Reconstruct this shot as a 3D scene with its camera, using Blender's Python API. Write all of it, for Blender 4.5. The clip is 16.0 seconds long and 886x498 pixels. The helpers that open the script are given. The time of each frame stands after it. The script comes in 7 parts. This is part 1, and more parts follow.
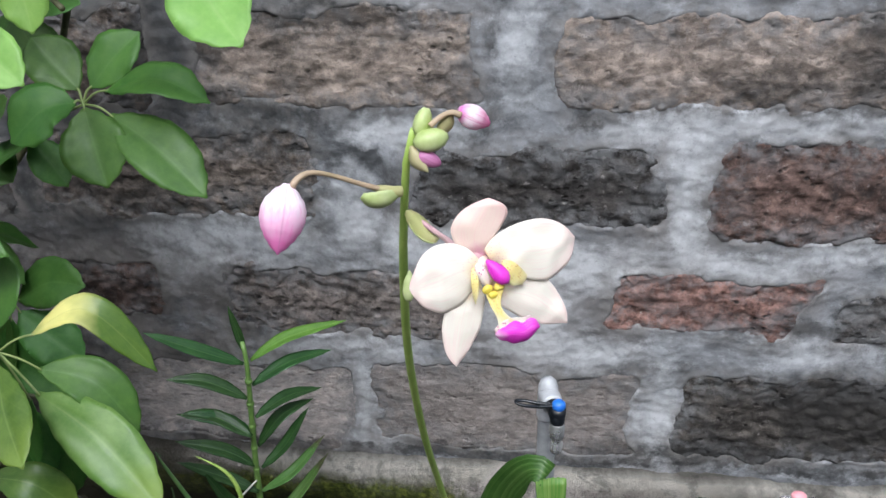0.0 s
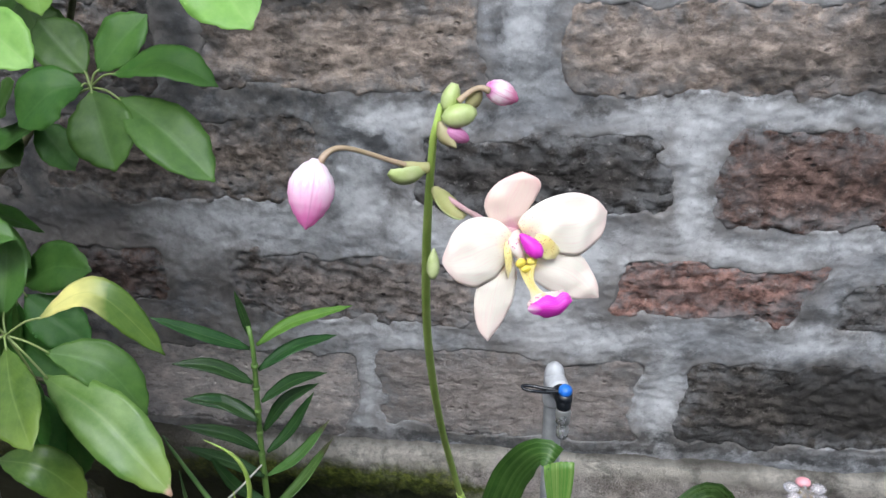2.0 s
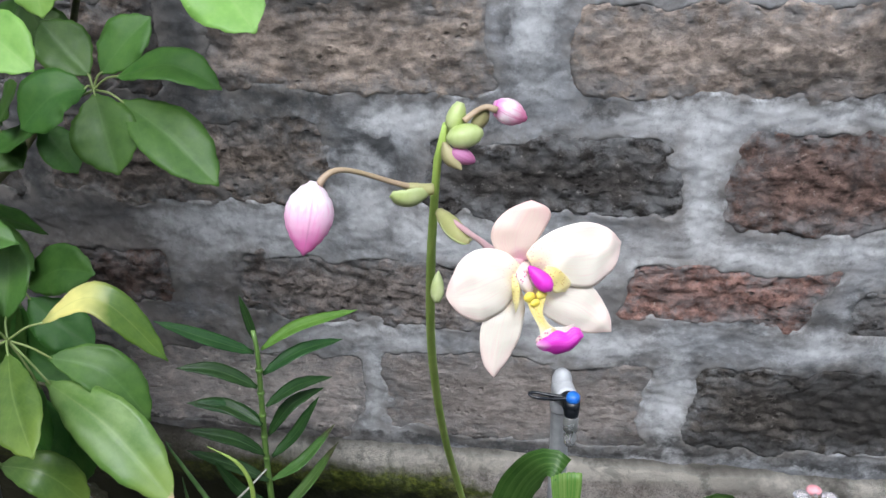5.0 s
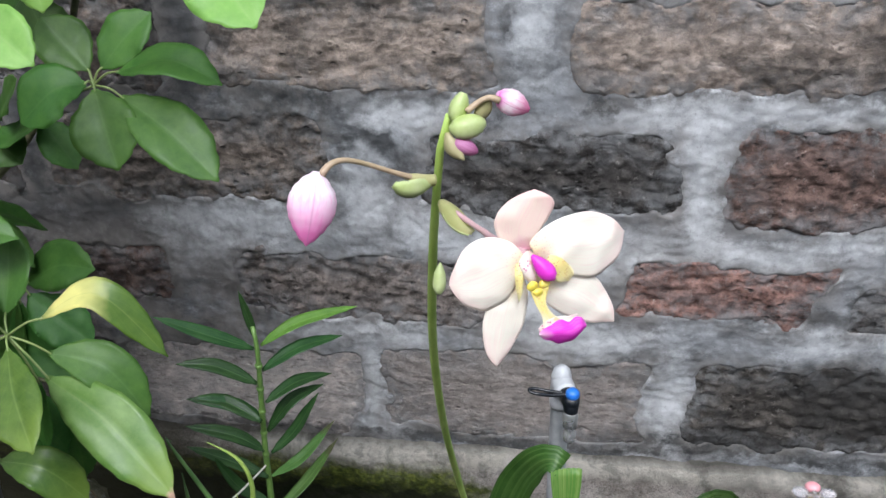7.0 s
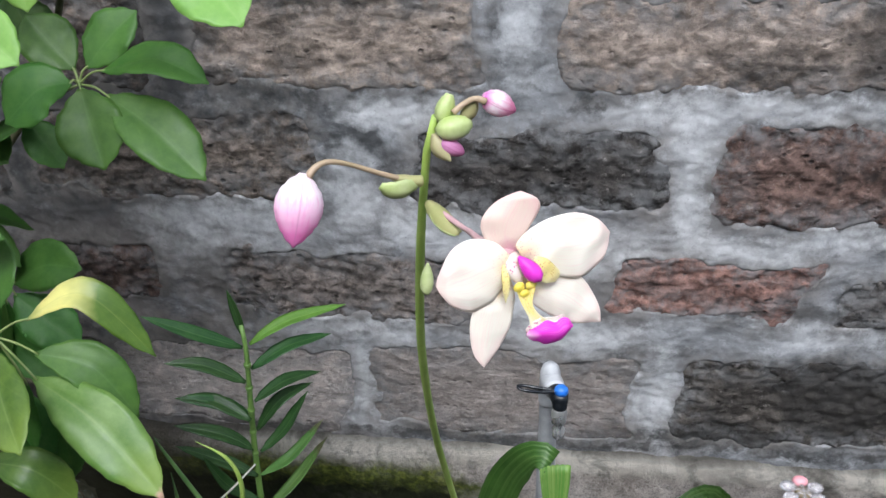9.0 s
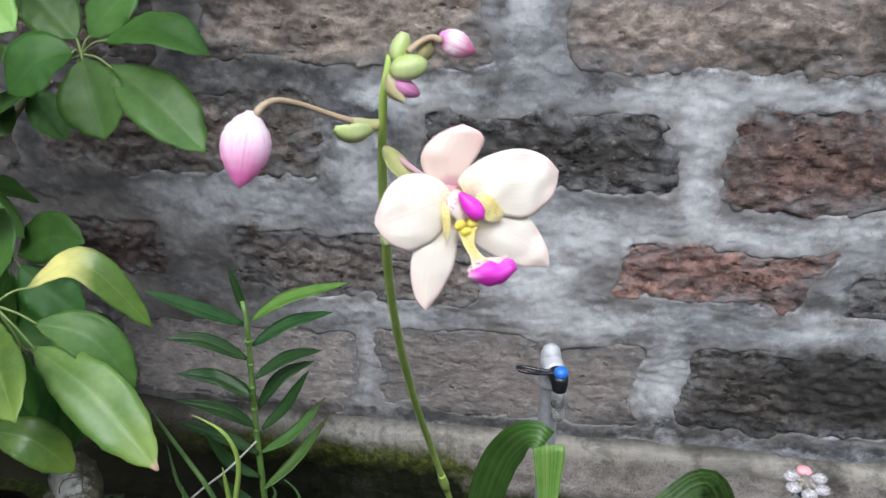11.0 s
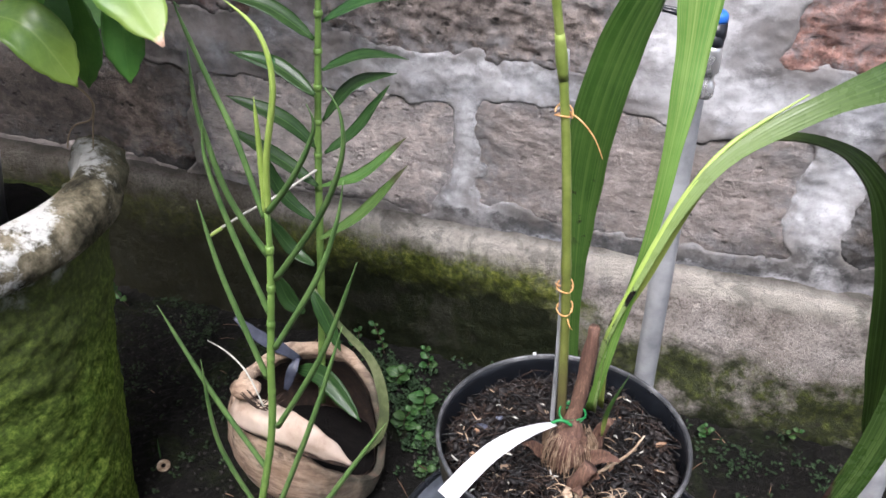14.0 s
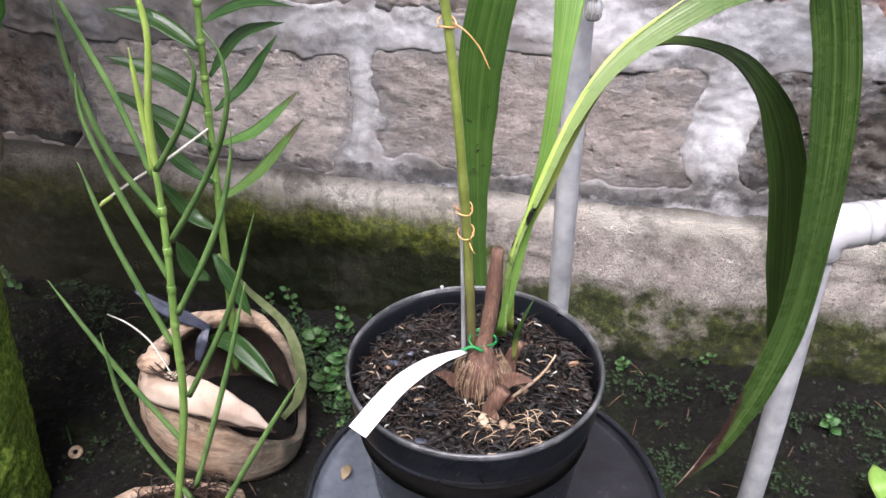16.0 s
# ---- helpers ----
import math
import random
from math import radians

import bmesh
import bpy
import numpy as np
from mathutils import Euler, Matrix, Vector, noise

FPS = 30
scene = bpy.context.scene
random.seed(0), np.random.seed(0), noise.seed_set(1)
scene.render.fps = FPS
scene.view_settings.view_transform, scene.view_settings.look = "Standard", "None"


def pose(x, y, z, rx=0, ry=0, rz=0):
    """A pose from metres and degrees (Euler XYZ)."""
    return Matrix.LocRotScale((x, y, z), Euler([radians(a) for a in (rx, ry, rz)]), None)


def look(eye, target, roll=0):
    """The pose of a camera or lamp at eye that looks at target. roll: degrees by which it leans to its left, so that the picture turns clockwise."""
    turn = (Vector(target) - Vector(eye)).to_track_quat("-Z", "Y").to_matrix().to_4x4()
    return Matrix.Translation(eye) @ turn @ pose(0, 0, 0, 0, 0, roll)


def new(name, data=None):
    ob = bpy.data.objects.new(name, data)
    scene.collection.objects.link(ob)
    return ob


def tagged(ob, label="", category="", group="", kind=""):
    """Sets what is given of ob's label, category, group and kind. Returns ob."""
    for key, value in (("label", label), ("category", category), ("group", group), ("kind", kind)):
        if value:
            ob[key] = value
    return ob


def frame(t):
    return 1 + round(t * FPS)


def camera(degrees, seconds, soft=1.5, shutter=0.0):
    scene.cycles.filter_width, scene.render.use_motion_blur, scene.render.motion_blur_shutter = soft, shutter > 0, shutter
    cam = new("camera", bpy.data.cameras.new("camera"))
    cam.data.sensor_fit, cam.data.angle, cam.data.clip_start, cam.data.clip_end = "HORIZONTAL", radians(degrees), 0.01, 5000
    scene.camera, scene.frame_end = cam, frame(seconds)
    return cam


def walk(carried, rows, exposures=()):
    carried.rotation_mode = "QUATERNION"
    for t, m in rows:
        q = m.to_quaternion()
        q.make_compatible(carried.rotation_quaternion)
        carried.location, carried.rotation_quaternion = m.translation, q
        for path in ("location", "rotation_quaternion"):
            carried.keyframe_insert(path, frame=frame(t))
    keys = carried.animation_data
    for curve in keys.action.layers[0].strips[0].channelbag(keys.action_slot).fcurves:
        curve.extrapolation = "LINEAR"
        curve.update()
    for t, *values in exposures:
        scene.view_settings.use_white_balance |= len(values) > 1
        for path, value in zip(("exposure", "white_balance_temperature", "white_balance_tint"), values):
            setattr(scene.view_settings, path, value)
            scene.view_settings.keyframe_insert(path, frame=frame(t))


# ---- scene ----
cam = camera(53.0, 16.0, shutter=0.5)
PATH = [
    (0, (0.15960, -0.05717, 1.35027), (-0.09232, 1.63798, 0.31926), -2.141),
    (0.5, (0.15608, -0.05224, 1.35159), (-0.10713, 1.63922, 0.31734), -2.303),
    (1, (0.15160, -0.04887, 1.34665), (-0.11360, 1.63695, 0.30374), -2.109),
    (1.5, (0.15616, -0.05303, 1.34926), (-0.10106, 1.62870, 0.29779), -2.105),
    (2, (0.15145, -0.05979, 1.34717), (-0.09873, 1.62193, 0.29396), -1.940),
    (2.5, (0.14908, -0.05617, 1.34733), (-0.10822, 1.62232, 0.29071), -1.834),
    (3, (0.14422, -0.05648, 1.35035), (-0.12608, 1.62308, 0.29869), -1.507),
    (3.5, (0.14818, -0.04850, 1.34694), (-0.12942, 1.62808, 0.29241), -1.767),
    (4, (0.14958, -0.04496, 1.34710), (-0.11215, 1.63196, 0.28908), -2.018),
    (6.5, (0.15124, -0.04546, 1.34844), (-0.12240, 1.62977, 0.29073), -2.136),
    (7, (0.14940, -0.04636, 1.34604), (-0.11396, 1.62803, 0.28441), -1.936),
    (7.5, (0.14434, -0.04986, 1.34849), (-0.10778, 1.62504, 0.28494), -1.759),
    (8, (0.14521, -0.05436, 1.34817), (-0.09275, 1.62367, 0.28629), -1.621),
    (8.5, (0.14987, -0.04828, 1.34670), (-0.07552, 1.62660, 0.27712), -1.388),
    (9, (0.14989, -0.04617, 1.34737), (-0.08807, 1.62750, 0.27864), -1.801),
    (11.5, (0.18420, -0.04051, 1.32342), (-0.12518, 1.59937, 0.22112), -0.950),
    (12, (0.23259, -0.03193, 1.31306), (-0.26371, 1.52158, 0.15534), 0.270),
    (12.5, (0.23211, -0.01745, 1.26878), (-0.34300, 1.47190, 0.06417), 0.708),
    (13, (0.19364, 0.00793, 1.09594), (-0.35274, 1.55392, -0.04921), 0.760),
    (13.5, (0.18159, -0.00042, 0.94234), (-0.36922, 1.61046, -0.10726), 1.020),
    (14, (0.19107, -0.01782, 0.90284), (-0.36160, 1.58995, -0.15055), 0.716),
    (14.5, (0.19185, -0.01304, 0.89081), (-0.28995, 1.61081, -0.17267), 0.335),
    (15, (0.19836, -0.01845, 0.88390), (-0.20737, 1.61866, -0.19092), -0.033),
    (15.5, (0.20424, -0.01897, 0.87682), (-0.17458, 1.61134, -0.21797), -0.483),
    (16, (0.20186, -0.01422, 0.87292), (-0.16092, 1.61053, -0.23548), -0.433),
]
walk(cam, [(t, look(eye, target, roll)) for t, eye, target, roll in PATH],
     exposures=[(0, 0.88, 5950, 9), (9, 0.92, 5970, 9), (11.5, 0.87, 5970, 9), (12, 0.79, 5970, 9), (12.5, 1.15, 6000, 11), (13, 1.3, 6150, 14), (13.5, 1.67, 6250, 16), (14, 1.68, 6250, 17), (14.5, 1.72, 6270, 18), (15, 1.72, 6300, 19), (15.5, 1.8, 6320, 20), (16, 1.92, 6350, 20)])
# ---- daylight: a bright overcast sky over a narrow yard ----
world = bpy.data.worlds.new("sky")
world.use_nodes = True
scene.world = world
wn = world.node_tree.nodes
wl = world.node_tree.links
sky = wn.new("ShaderNodeTexSky")
sky.sky_type = 'NISHITA'
sky.sun_disc = False
sky.sun_elevation = radians(57)
sky.sun_rotation = radians(200)
sky.air_density = 1.0
sky.dust_density = 4.0
veil = wn.new("ShaderNodeHueSaturation")
veil.inputs["Saturation"].default_value = 0.42
wl.new(sky.outputs[0], veil.inputs["Color"])
wl.new(veil.outputs[0], wn["Background"].inputs["Color"])
wn["Background"].inputs["Strength"].default_value = 0.14

sun_data = bpy.data.lights.new("sun", 'SUN')
sun_data.energy = 1.3
sun_data.angle = radians(18)
sun_data.color = (1.0, 0.985, 0.96)
sun = new("sun", sun_data)
sun.matrix_world = look((0.6, -1.9, 4.0), (0, 0.3, 0.5))


# ---- materials ----
def nodes_of(name):
    m = bpy.data.materials.new(name)
    m.use_nodes = True
    nt = m.node_tree
    return m, nt, nt.nodes["Principled BSDF"]


def add(nt, kind, **sets):
    n = nt.nodes.new(kind)
    for key, value in sets.items():
        n.inputs[key.replace("_", " ")].default_value = value
    return n


def coords(nt, kind="Object"):
    return nt.nodes.new("ShaderNodeTexCoord").outputs[kind]


def noise_node(nt, where, scale, detail=6.0, rough=0.6, dist=0.0):
    n = add(nt, "ShaderNodeTexNoise", Scale=scale, Detail=detail, Roughness=rough, Distortion=dist)
    nt.links.new(where, n.inputs["Vector"])
    return n.outputs["Fac"]


def ramp(nt, fac, stops):
    r = nt.nodes.new("ShaderNodeValToRGB")
    els = r.color_ramp.elements
    while len(els) < len(stops):
        els.new(0.5)
    for e, (pos, col) in zip(els, stops):
        e.position = pos
        e.color = (*col, 1) if len(col) == 3 else col
    nt.links.new(fac, r.inputs["Fac"])
    return r.outputs["Color"]


def mask(nt, fac, lo, hi):
    n = nt.nodes.new("ShaderNodeMapRange")
    n.inputs["From Min"].default_value, n.inputs["From Max"].default_value = lo, hi
    nt.links.new(fac, n.inputs["Value"])
    return n.outputs["Result"]


def calc(nt, op, a, b):
    n = nt.nodes.new("ShaderNodeMath")
    n.operation = op
    for i, v in enumerate((a, b)):
        if isinstance(v, (int, float)):
            n.inputs[i].default_value = v
        else:
            nt.links.new(v, n.inputs[i])
    return n.outputs[0]


def blend(nt, fac, a, b, mode='MIX'):
    n = nt.nodes.new("ShaderNodeMix")
    n.data_type, n.blend_type = 'RGBA', mode
    for i, v in ((0, fac), (6, a), (7, b)):
        if isinstance(v, (int, float)):
            n.inputs[i].default_value = v
        elif isinstance(v, tuple):
            n.inputs[i].default_value = (*v, 1)
        else:
            nt.links.new(v, n.inputs[i])
    return n.outputs[2]


def relief(nt, bsdf, height, strength, distance):
    b = add(nt, "ShaderNodeBump", Strength=strength, Distance=distance)
    nt.links.new(height, b.inputs["Height"])
    nt.links.new(b.outputs[0], bsdf.inputs["Normal"])


def separate(nt, where):
    s = nt.nodes.new("ShaderNodeSeparateXYZ")
    nt.links.new(where, s.inputs[0])
    return s.outputs


def plain(name, stops, scale=60, coarse=8, rough=0.6, bump=0.3, grain=250, deep=0.001, metal=0.0, rough_var=0.15, vary=0.0):
    """Colour from fine noise over stops, uneven at a coarse scale, with a fine relief."""
    m, nt, b = nodes_of(name)
    at = coords(nt)
    col = ramp(nt, noise_node(nt, at, scale, 8), stops)
    big = mask(nt, noise_node(nt, at, coarse, 4), 0.3, 0.7)
    col = blend(nt, calc(nt, 'MULTIPLY', big, 0.45), col, (0.5, 0.5, 0.5), 'MULTIPLY')
    if vary:
        info = nt.nodes.new("ShaderNodeObjectInfo")
        hsv = nt.nodes.new("ShaderNodeHueSaturation")
        nt.links.new(mask(nt, info.outputs["Random"], -1 / vary, 1 + 1 / vary), hsv.inputs["Value"])
        hsv.inputs["Value"].default_value = 1
        val = calc(nt, 'ADD', calc(nt, 'MULTIPLY', info.outputs["Random"], vary), 1 - vary / 2)
        nt.links.new(val, hsv.inputs["Value"])
        nt.links.new(col, hsv.inputs["Color"])
        col = hsv.outputs[0]
    nt.links.new(col, b.inputs["Base Color"])
    nt.links.new(calc(nt, 'ADD', calc(nt, 'MULTIPLY', big, rough_var), rough - rough_var / 2), b.inputs["Roughness"])
    b.inputs["Metallic"].default_value = metal
    if bump:
        relief(nt, b, noise_node(nt, at, grain, 6), bump, deep)
    return m


def leafy(name, dark, light, rib, rough=0.38, glow=0.25, ribs=0, rib_full=0.6, yellow=None, tip=None, streak=0.0, foot=None, blot=None, burn=None):
    """A leaf: mottled green, a paler midrib (u = 0.5), thin enough to let light through; yellow or brown patches where it has them."""
    m, nt, b = nodes_of(name)
    at = coords(nt)
    uv = separate(nt, coords(nt, "UV"))
    col = ramp(nt, noise_node(nt, at, 45, 6, 0.65), [(0.3, dark), (0.7, light)])
    info = nt.nodes.new("ShaderNodeObjectInfo")
    hsv = nt.nodes.new("ShaderNodeHueSaturation")
    nt.links.new(calc(nt, 'ADD', calc(nt, 'MULTIPLY', info.outputs["Random"], 0.3), 0.85), hsv.inputs["Value"])
    nt.links.new(calc(nt, 'ADD', calc(nt, 'MULTIPLY', info.outputs["Random"], 0.03), 0.485), hsv.inputs["Hue"])
    nt.links.new(col, hsv.inputs["Color"])
    col = hsv.outputs[0]
    mid = calc(nt, 'ABSOLUTE', calc(nt, 'SUBTRACT', uv[0], 0.5), 0)
    if yellow:
        spread, colour, full = yellow
        along = calc(nt, 'ADD', uv[1], calc(nt, 'MULTIPLY', calc(nt, 'SUBTRACT', noise_node(nt, at, 22, 3, 0.5), 0.5), 0.45))
        patch = calc(nt, 'MULTIPLY', mask(nt, along, spread[0], spread[0] + 0.25), mask(nt, along, spread[1], spread[1] - 0.25))
        col = blend(nt, calc(nt, 'MULTIPLY', patch, full), col, colour)
    if foot:
        end, colour = foot
        col = blend(nt, calc(nt, 'MULTIPLY', mask(nt, uv[1], end, end * 0.35), 0.85), col, colour)
    if tip:
        start, colour = tip
        along = calc(nt, 'ADD', uv[1], calc(nt, 'MULTIPLY', calc(nt, 'SUBTRACT', noise_node(nt, at, 60, 4), 0.5), 0.2))
        col = blend(nt, mask(nt, along, start, start + 0.05), col, colour)
    if streak:
        wide = nt.nodes.new("ShaderNodeCombineXYZ")
        nt.links.new(calc(nt, 'MULTIPLY', uv[0], 26), wide.inputs[0])
        nt.links.new(calc(nt, 'MULTIPLY', uv[1], 1.5), wide.inputs[1])
        lines = noise_node(nt, wide.outputs[0], 1.0, 3)
        col = blend(nt, calc(nt, 'MULTIPLY', mask(nt, lines, 0.45, 0.62), streak), col, rib)
    if ribs:
        veins = calc(nt, 'SINE', calc(nt, 'ADD', calc(nt, 'MULTIPLY', uv[1], 6.28 * ribs), calc(nt, 'MULTIPLY', mid, -26.0)), 0)
        col = blend(nt, calc(nt, 'MULTIPLY', mask(nt, veins, 0.8, 1.0), 0.05), col, rib)
    col = blend(nt, calc(nt, 'MULTIPLY', mask(nt, mid, 0.03, 0.006), rib_full), col, rib)
    if blot:
        here = calc(nt, 'MULTIPLY', mask(nt, uv[1], blot[0], blot[0] + 0.03), mask(nt, uv[1], blot[1], blot[1] - 0.03))
        col = blend(nt, calc(nt, 'MULTIPLY', here, mask(nt, noise_node(nt, at, 110, 4, 0.6, 0.5), blot[2], blot[2] + 0.06)), col, (0.012, 0.01, 0.01))
    if burn:
        along = calc(nt, 'ADD', uv[1], calc(nt, 'MULTIPLY', calc(nt, 'SUBTRACT', uv[0], 0.5), burn[1]))
        along = calc(nt, 'ADD', along, calc(nt, 'MULTIPLY', calc(nt, 'SUBTRACT', noise_node(nt, at, 70, 5), 0.5), 0.12))
        col = blend(nt, mask(nt, along, burn[0], burn[0] + 0.03), col, (0.035, 0.02, 0.018))
        col = blend(nt, mask(nt, along, burn[0] + 0.1, burn[0] + 0.14), col, (0.36, 0.27, 0.2))
    nt.links.new(col, b.inputs["Base Color"])
    b.inputs["Specular IOR Level"].default_value = 0.34
    nt.links.new(calc(nt, 'ADD', calc(nt, 'MULTIPLY', noise_node(nt, at, 80, 4), 0.3), rough - 0.15), b.inputs["Roughness"])
    relief(nt, b, noise_node(nt, at, 160, 5), 0.12, 0.001)
    thin = nt.nodes.new("ShaderNodeBsdfTranslucent")
    nt.links.new(blend(nt, 1.0, col, (1.0, 1.0, 0.55), 'MULTIPLY'), thin.inputs["Color"])
    mix = nt.nodes.new("ShaderNodeMixShader")
    mix.inputs[0].default_value = glow
    nt.links.new(b.outputs[0], mix.inputs[1])
    nt.links.new(thin.outputs[0], mix.inputs[2])
    nt.links.new(mix.outputs[0], nt.nodes["Material Output"].inputs["Surface"])
    return m


def petal_skin(name, ground, edge, base, speck=(0.45, 0.09, 0.2), pink_from=0.8, speckle=0.5, sides=0.55, seam=None, reach=0.42, dot=1500):
    """Petal: cream ground, rosy towards tip and base, fine lines along it and dots near the base."""
    m, nt, b = nodes_of(name)
    at = coords(nt)
    uv = separate(nt, coords(nt, "UV"))
    mid = calc(nt, 'ABSOLUTE', calc(nt, 'SUBTRACT', uv[0], 0.5), 0)
    far = calc(nt, 'ADD', calc(nt, 'MULTIPLY', uv[1], 0.75), calc(nt, 'MULTIPLY', mid, sides))
    far = calc(nt, 'ADD', far, calc(nt, 'MULTIPLY', calc(nt, 'SUBTRACT', noise_node(nt, at, 180, 4), 0.5), 0.25))
    col = blend(nt, mask(nt, far, pink_from - 0.25, pink_from + 0.2), ground, edge)
    col = blend(nt, mask(nt, calc(nt, 'ADD', uv[1], calc(nt, 'MULTIPLY', mid, 0.3)), 0.3, 0.02), col, base)
    wide = nt.nodes.new("ShaderNodeCombineXYZ")
    nt.links.new(calc(nt, 'MULTIPLY', uv[0], 26), wide.inputs[0])
    nt.links.new(calc(nt, 'MULTIPLY', uv[1], 2.2), wide.inputs[1])
    lines = noise_node(nt, wide.outputs[0], 1.0, 3)
    col = blend(nt, calc(nt, 'MULTIPLY', mask(nt, lines, 0.5, 0.66), 0.45), col, edge)
    if seam:
        third = calc(nt, 'FRACT', calc(nt, 'MULTIPLY', uv[0], 3.0), 0)
        off = calc(nt, 'ABSOLUTE', calc(nt, 'SUBTRACT', third, 0.5), 0)
        col = blend(nt, calc(nt, 'MULTIPLY', mask(nt, off, 0.03, 0.01), 0.5), col, seam)
    dots = nt.nodes.new("ShaderNodeTexVoronoi")
    dots.inputs["Scale"].default_value = dot
    nt.links.new(at, dots.inputs["Vector"])
    near = mask(nt, uv[1], reach, reach * 0.25)
    col = blend(nt, calc(nt, 'MULTIPLY', calc(nt, 'MULTIPLY', mask(nt, dots.outputs["Distance"], 0.3, 0.2), near), speckle), col, speck)
    nt.links.new(col, b.inputs["Base Color"])
    b.inputs["Roughness"].default_value = 0.5
    relief(nt, b, lines, 0.1, 0.0006)
    thin = nt.nodes.new("ShaderNodeBsdfTranslucent")
    nt.links.new(col, thin.inputs["Color"])
    mix = nt.nodes.new("ShaderNodeMixShader")
    mix.inputs[0].default_value = 0.3
    nt.links.new(b.outputs[0], mix.inputs[1])
    nt.links.new(thin.outputs[0], mix.inputs[2])
    nt.links.new(mix.outputs[0], nt.nodes["Material Output"].inputs["Surface"])
    return m


# lime bloom, damp stains and painted shade: x, z, half width, half height, strength
BLOOMS_HIGH = [(0.400, 0.880, 0.140, 0.018, 0.90), (0.350, 0.720, 0.024, 0.090, 0.80), (0.430, 0.655, 0.120, 0.024, 0.80), (0.220, 0.480, 0.060, 0.030, 0.70), (0.340, 0.330, 0.034, 0.080, 0.80), (0.120, 0.560, 0.060, 0.045, 0.70), (0.290, 0.862, 0.100, 0.022, 0.75), (0.500, 0.874, 0.100, 0.024, 0.85), (0.340, 0.790, 0.028, 0.060, 0.55), (0.560, 0.690, 0.080, 0.028, 0.75), (-0.330, 0.668, 0.130, 0.080, 0.85), (-0.429, 0.725, 0.062, 0.061, 0.40), (0.100, 0.966, 0.033, 0.075, 0.60), (-0.062, 0.855, 0.091, 0.029, 0.70), (-0.139, 0.732, 0.043, 0.072, 0.60), (0.337, 0.798, 0.038, 0.075, 0.60), (0.270, 0.630, 0.061, 0.050, 0.45), (0.300, 0.370, 0.034, 0.091, 0.45), (0.562, 0.507, 0.098, 0.037, 0.45), (-0.152, 0.352, 0.024, 0.085, 1.00)]
BLOOMS_LOW = [(-0.108, 0.480, 0.058, 0.036, 0.70), (0.328, 0.415, 0.034, 0.100, 0.45), (0.187, 0.493, 0.138, 0.027, 0.50), (-0.208, 0.480, 0.106, 0.044, 0.60), (-0.024, 0.677, 0.099, 0.050, 0.65), (0.193, 0.636, 0.116, 0.040, 0.65), (-0.396, 0.667, 0.091, 0.074, 0.50), (-0.225, 0.288, 0.140, 0.043, 0.50), (-0.302, 0.426, 0.079, 0.055, 0.40), (-0.567, 0.455, 0.074, 0.078, 0.40)]
BLOOMS = BLOOMS_HIGH + BLOOMS_LOW
# real stains, and on the far left the tree's shade painted dark
STAINS_AND_SHADE = [(0.050, 0.258, 0.380, 0.014, 0.95), (-0.480, 0.256, 0.300, 0.015, 0.95), (0.600, 0.268, 0.250, 0.014, 0.90), (-0.690, 0.640, 0.120, 0.120, 1.00), (-0.640, 0.500, 0.080, 0.130, 0.65), (-0.740, 0.740, 0.120, 0.070, 1.00), (0.620, 0.400, 0.120, 0.080, 1.00), (-0.310, 0.985, 0.045, 0.045, 0.85), (-0.740, 0.780, 0.080, 0.080, 0.90), (-0.274, 0.866, 0.140, 0.030, 1.00), (-0.420, 0.862, 0.120, 0.045, 1.00), (-0.560, 0.790, 0.120, 0.060, 0.70), (-0.680, 0.710, 0.110, 0.060, 0.80), (-0.400, 0.955, 0.055, 0.070, 0.90), (0.430, 0.930, 0.090, 0.030, 0.55), (0.560, 0.960, 0.060, 0.070, 0.80), (-0.150, 1.020, 0.120, 0.018, 0.90), (0.194, 0.868, 0.022, 0.016, 0.80), (-0.700, 0.395, 0.180, 0.110, 0.30), (-0.900, 0.300, 0.190, 0.130, 0.90), (-0.740, 0.242, 0.300, 0.026, 0.80), (-0.290, 0.240, 0.200, 0.014, 0.55), (-0.308, 0.883, 0.143, 0.026, 0.80), (-0.496, 0.754, 0.139, 0.043, 0.50), (-0.387, 0.858, 0.105, 0.032, 0.70), (-0.216, 0.967, 0.036, 0.060, 0.40), (0.597, 0.411, 0.102, 0.051, 0.60), (0.402, 0.282, 0.179, 0.037, 0.80), (0.070, 0.919, 0.093, 0.025, 0.40), (-0.682, 0.646, 0.083, 0.104, 0.50)]


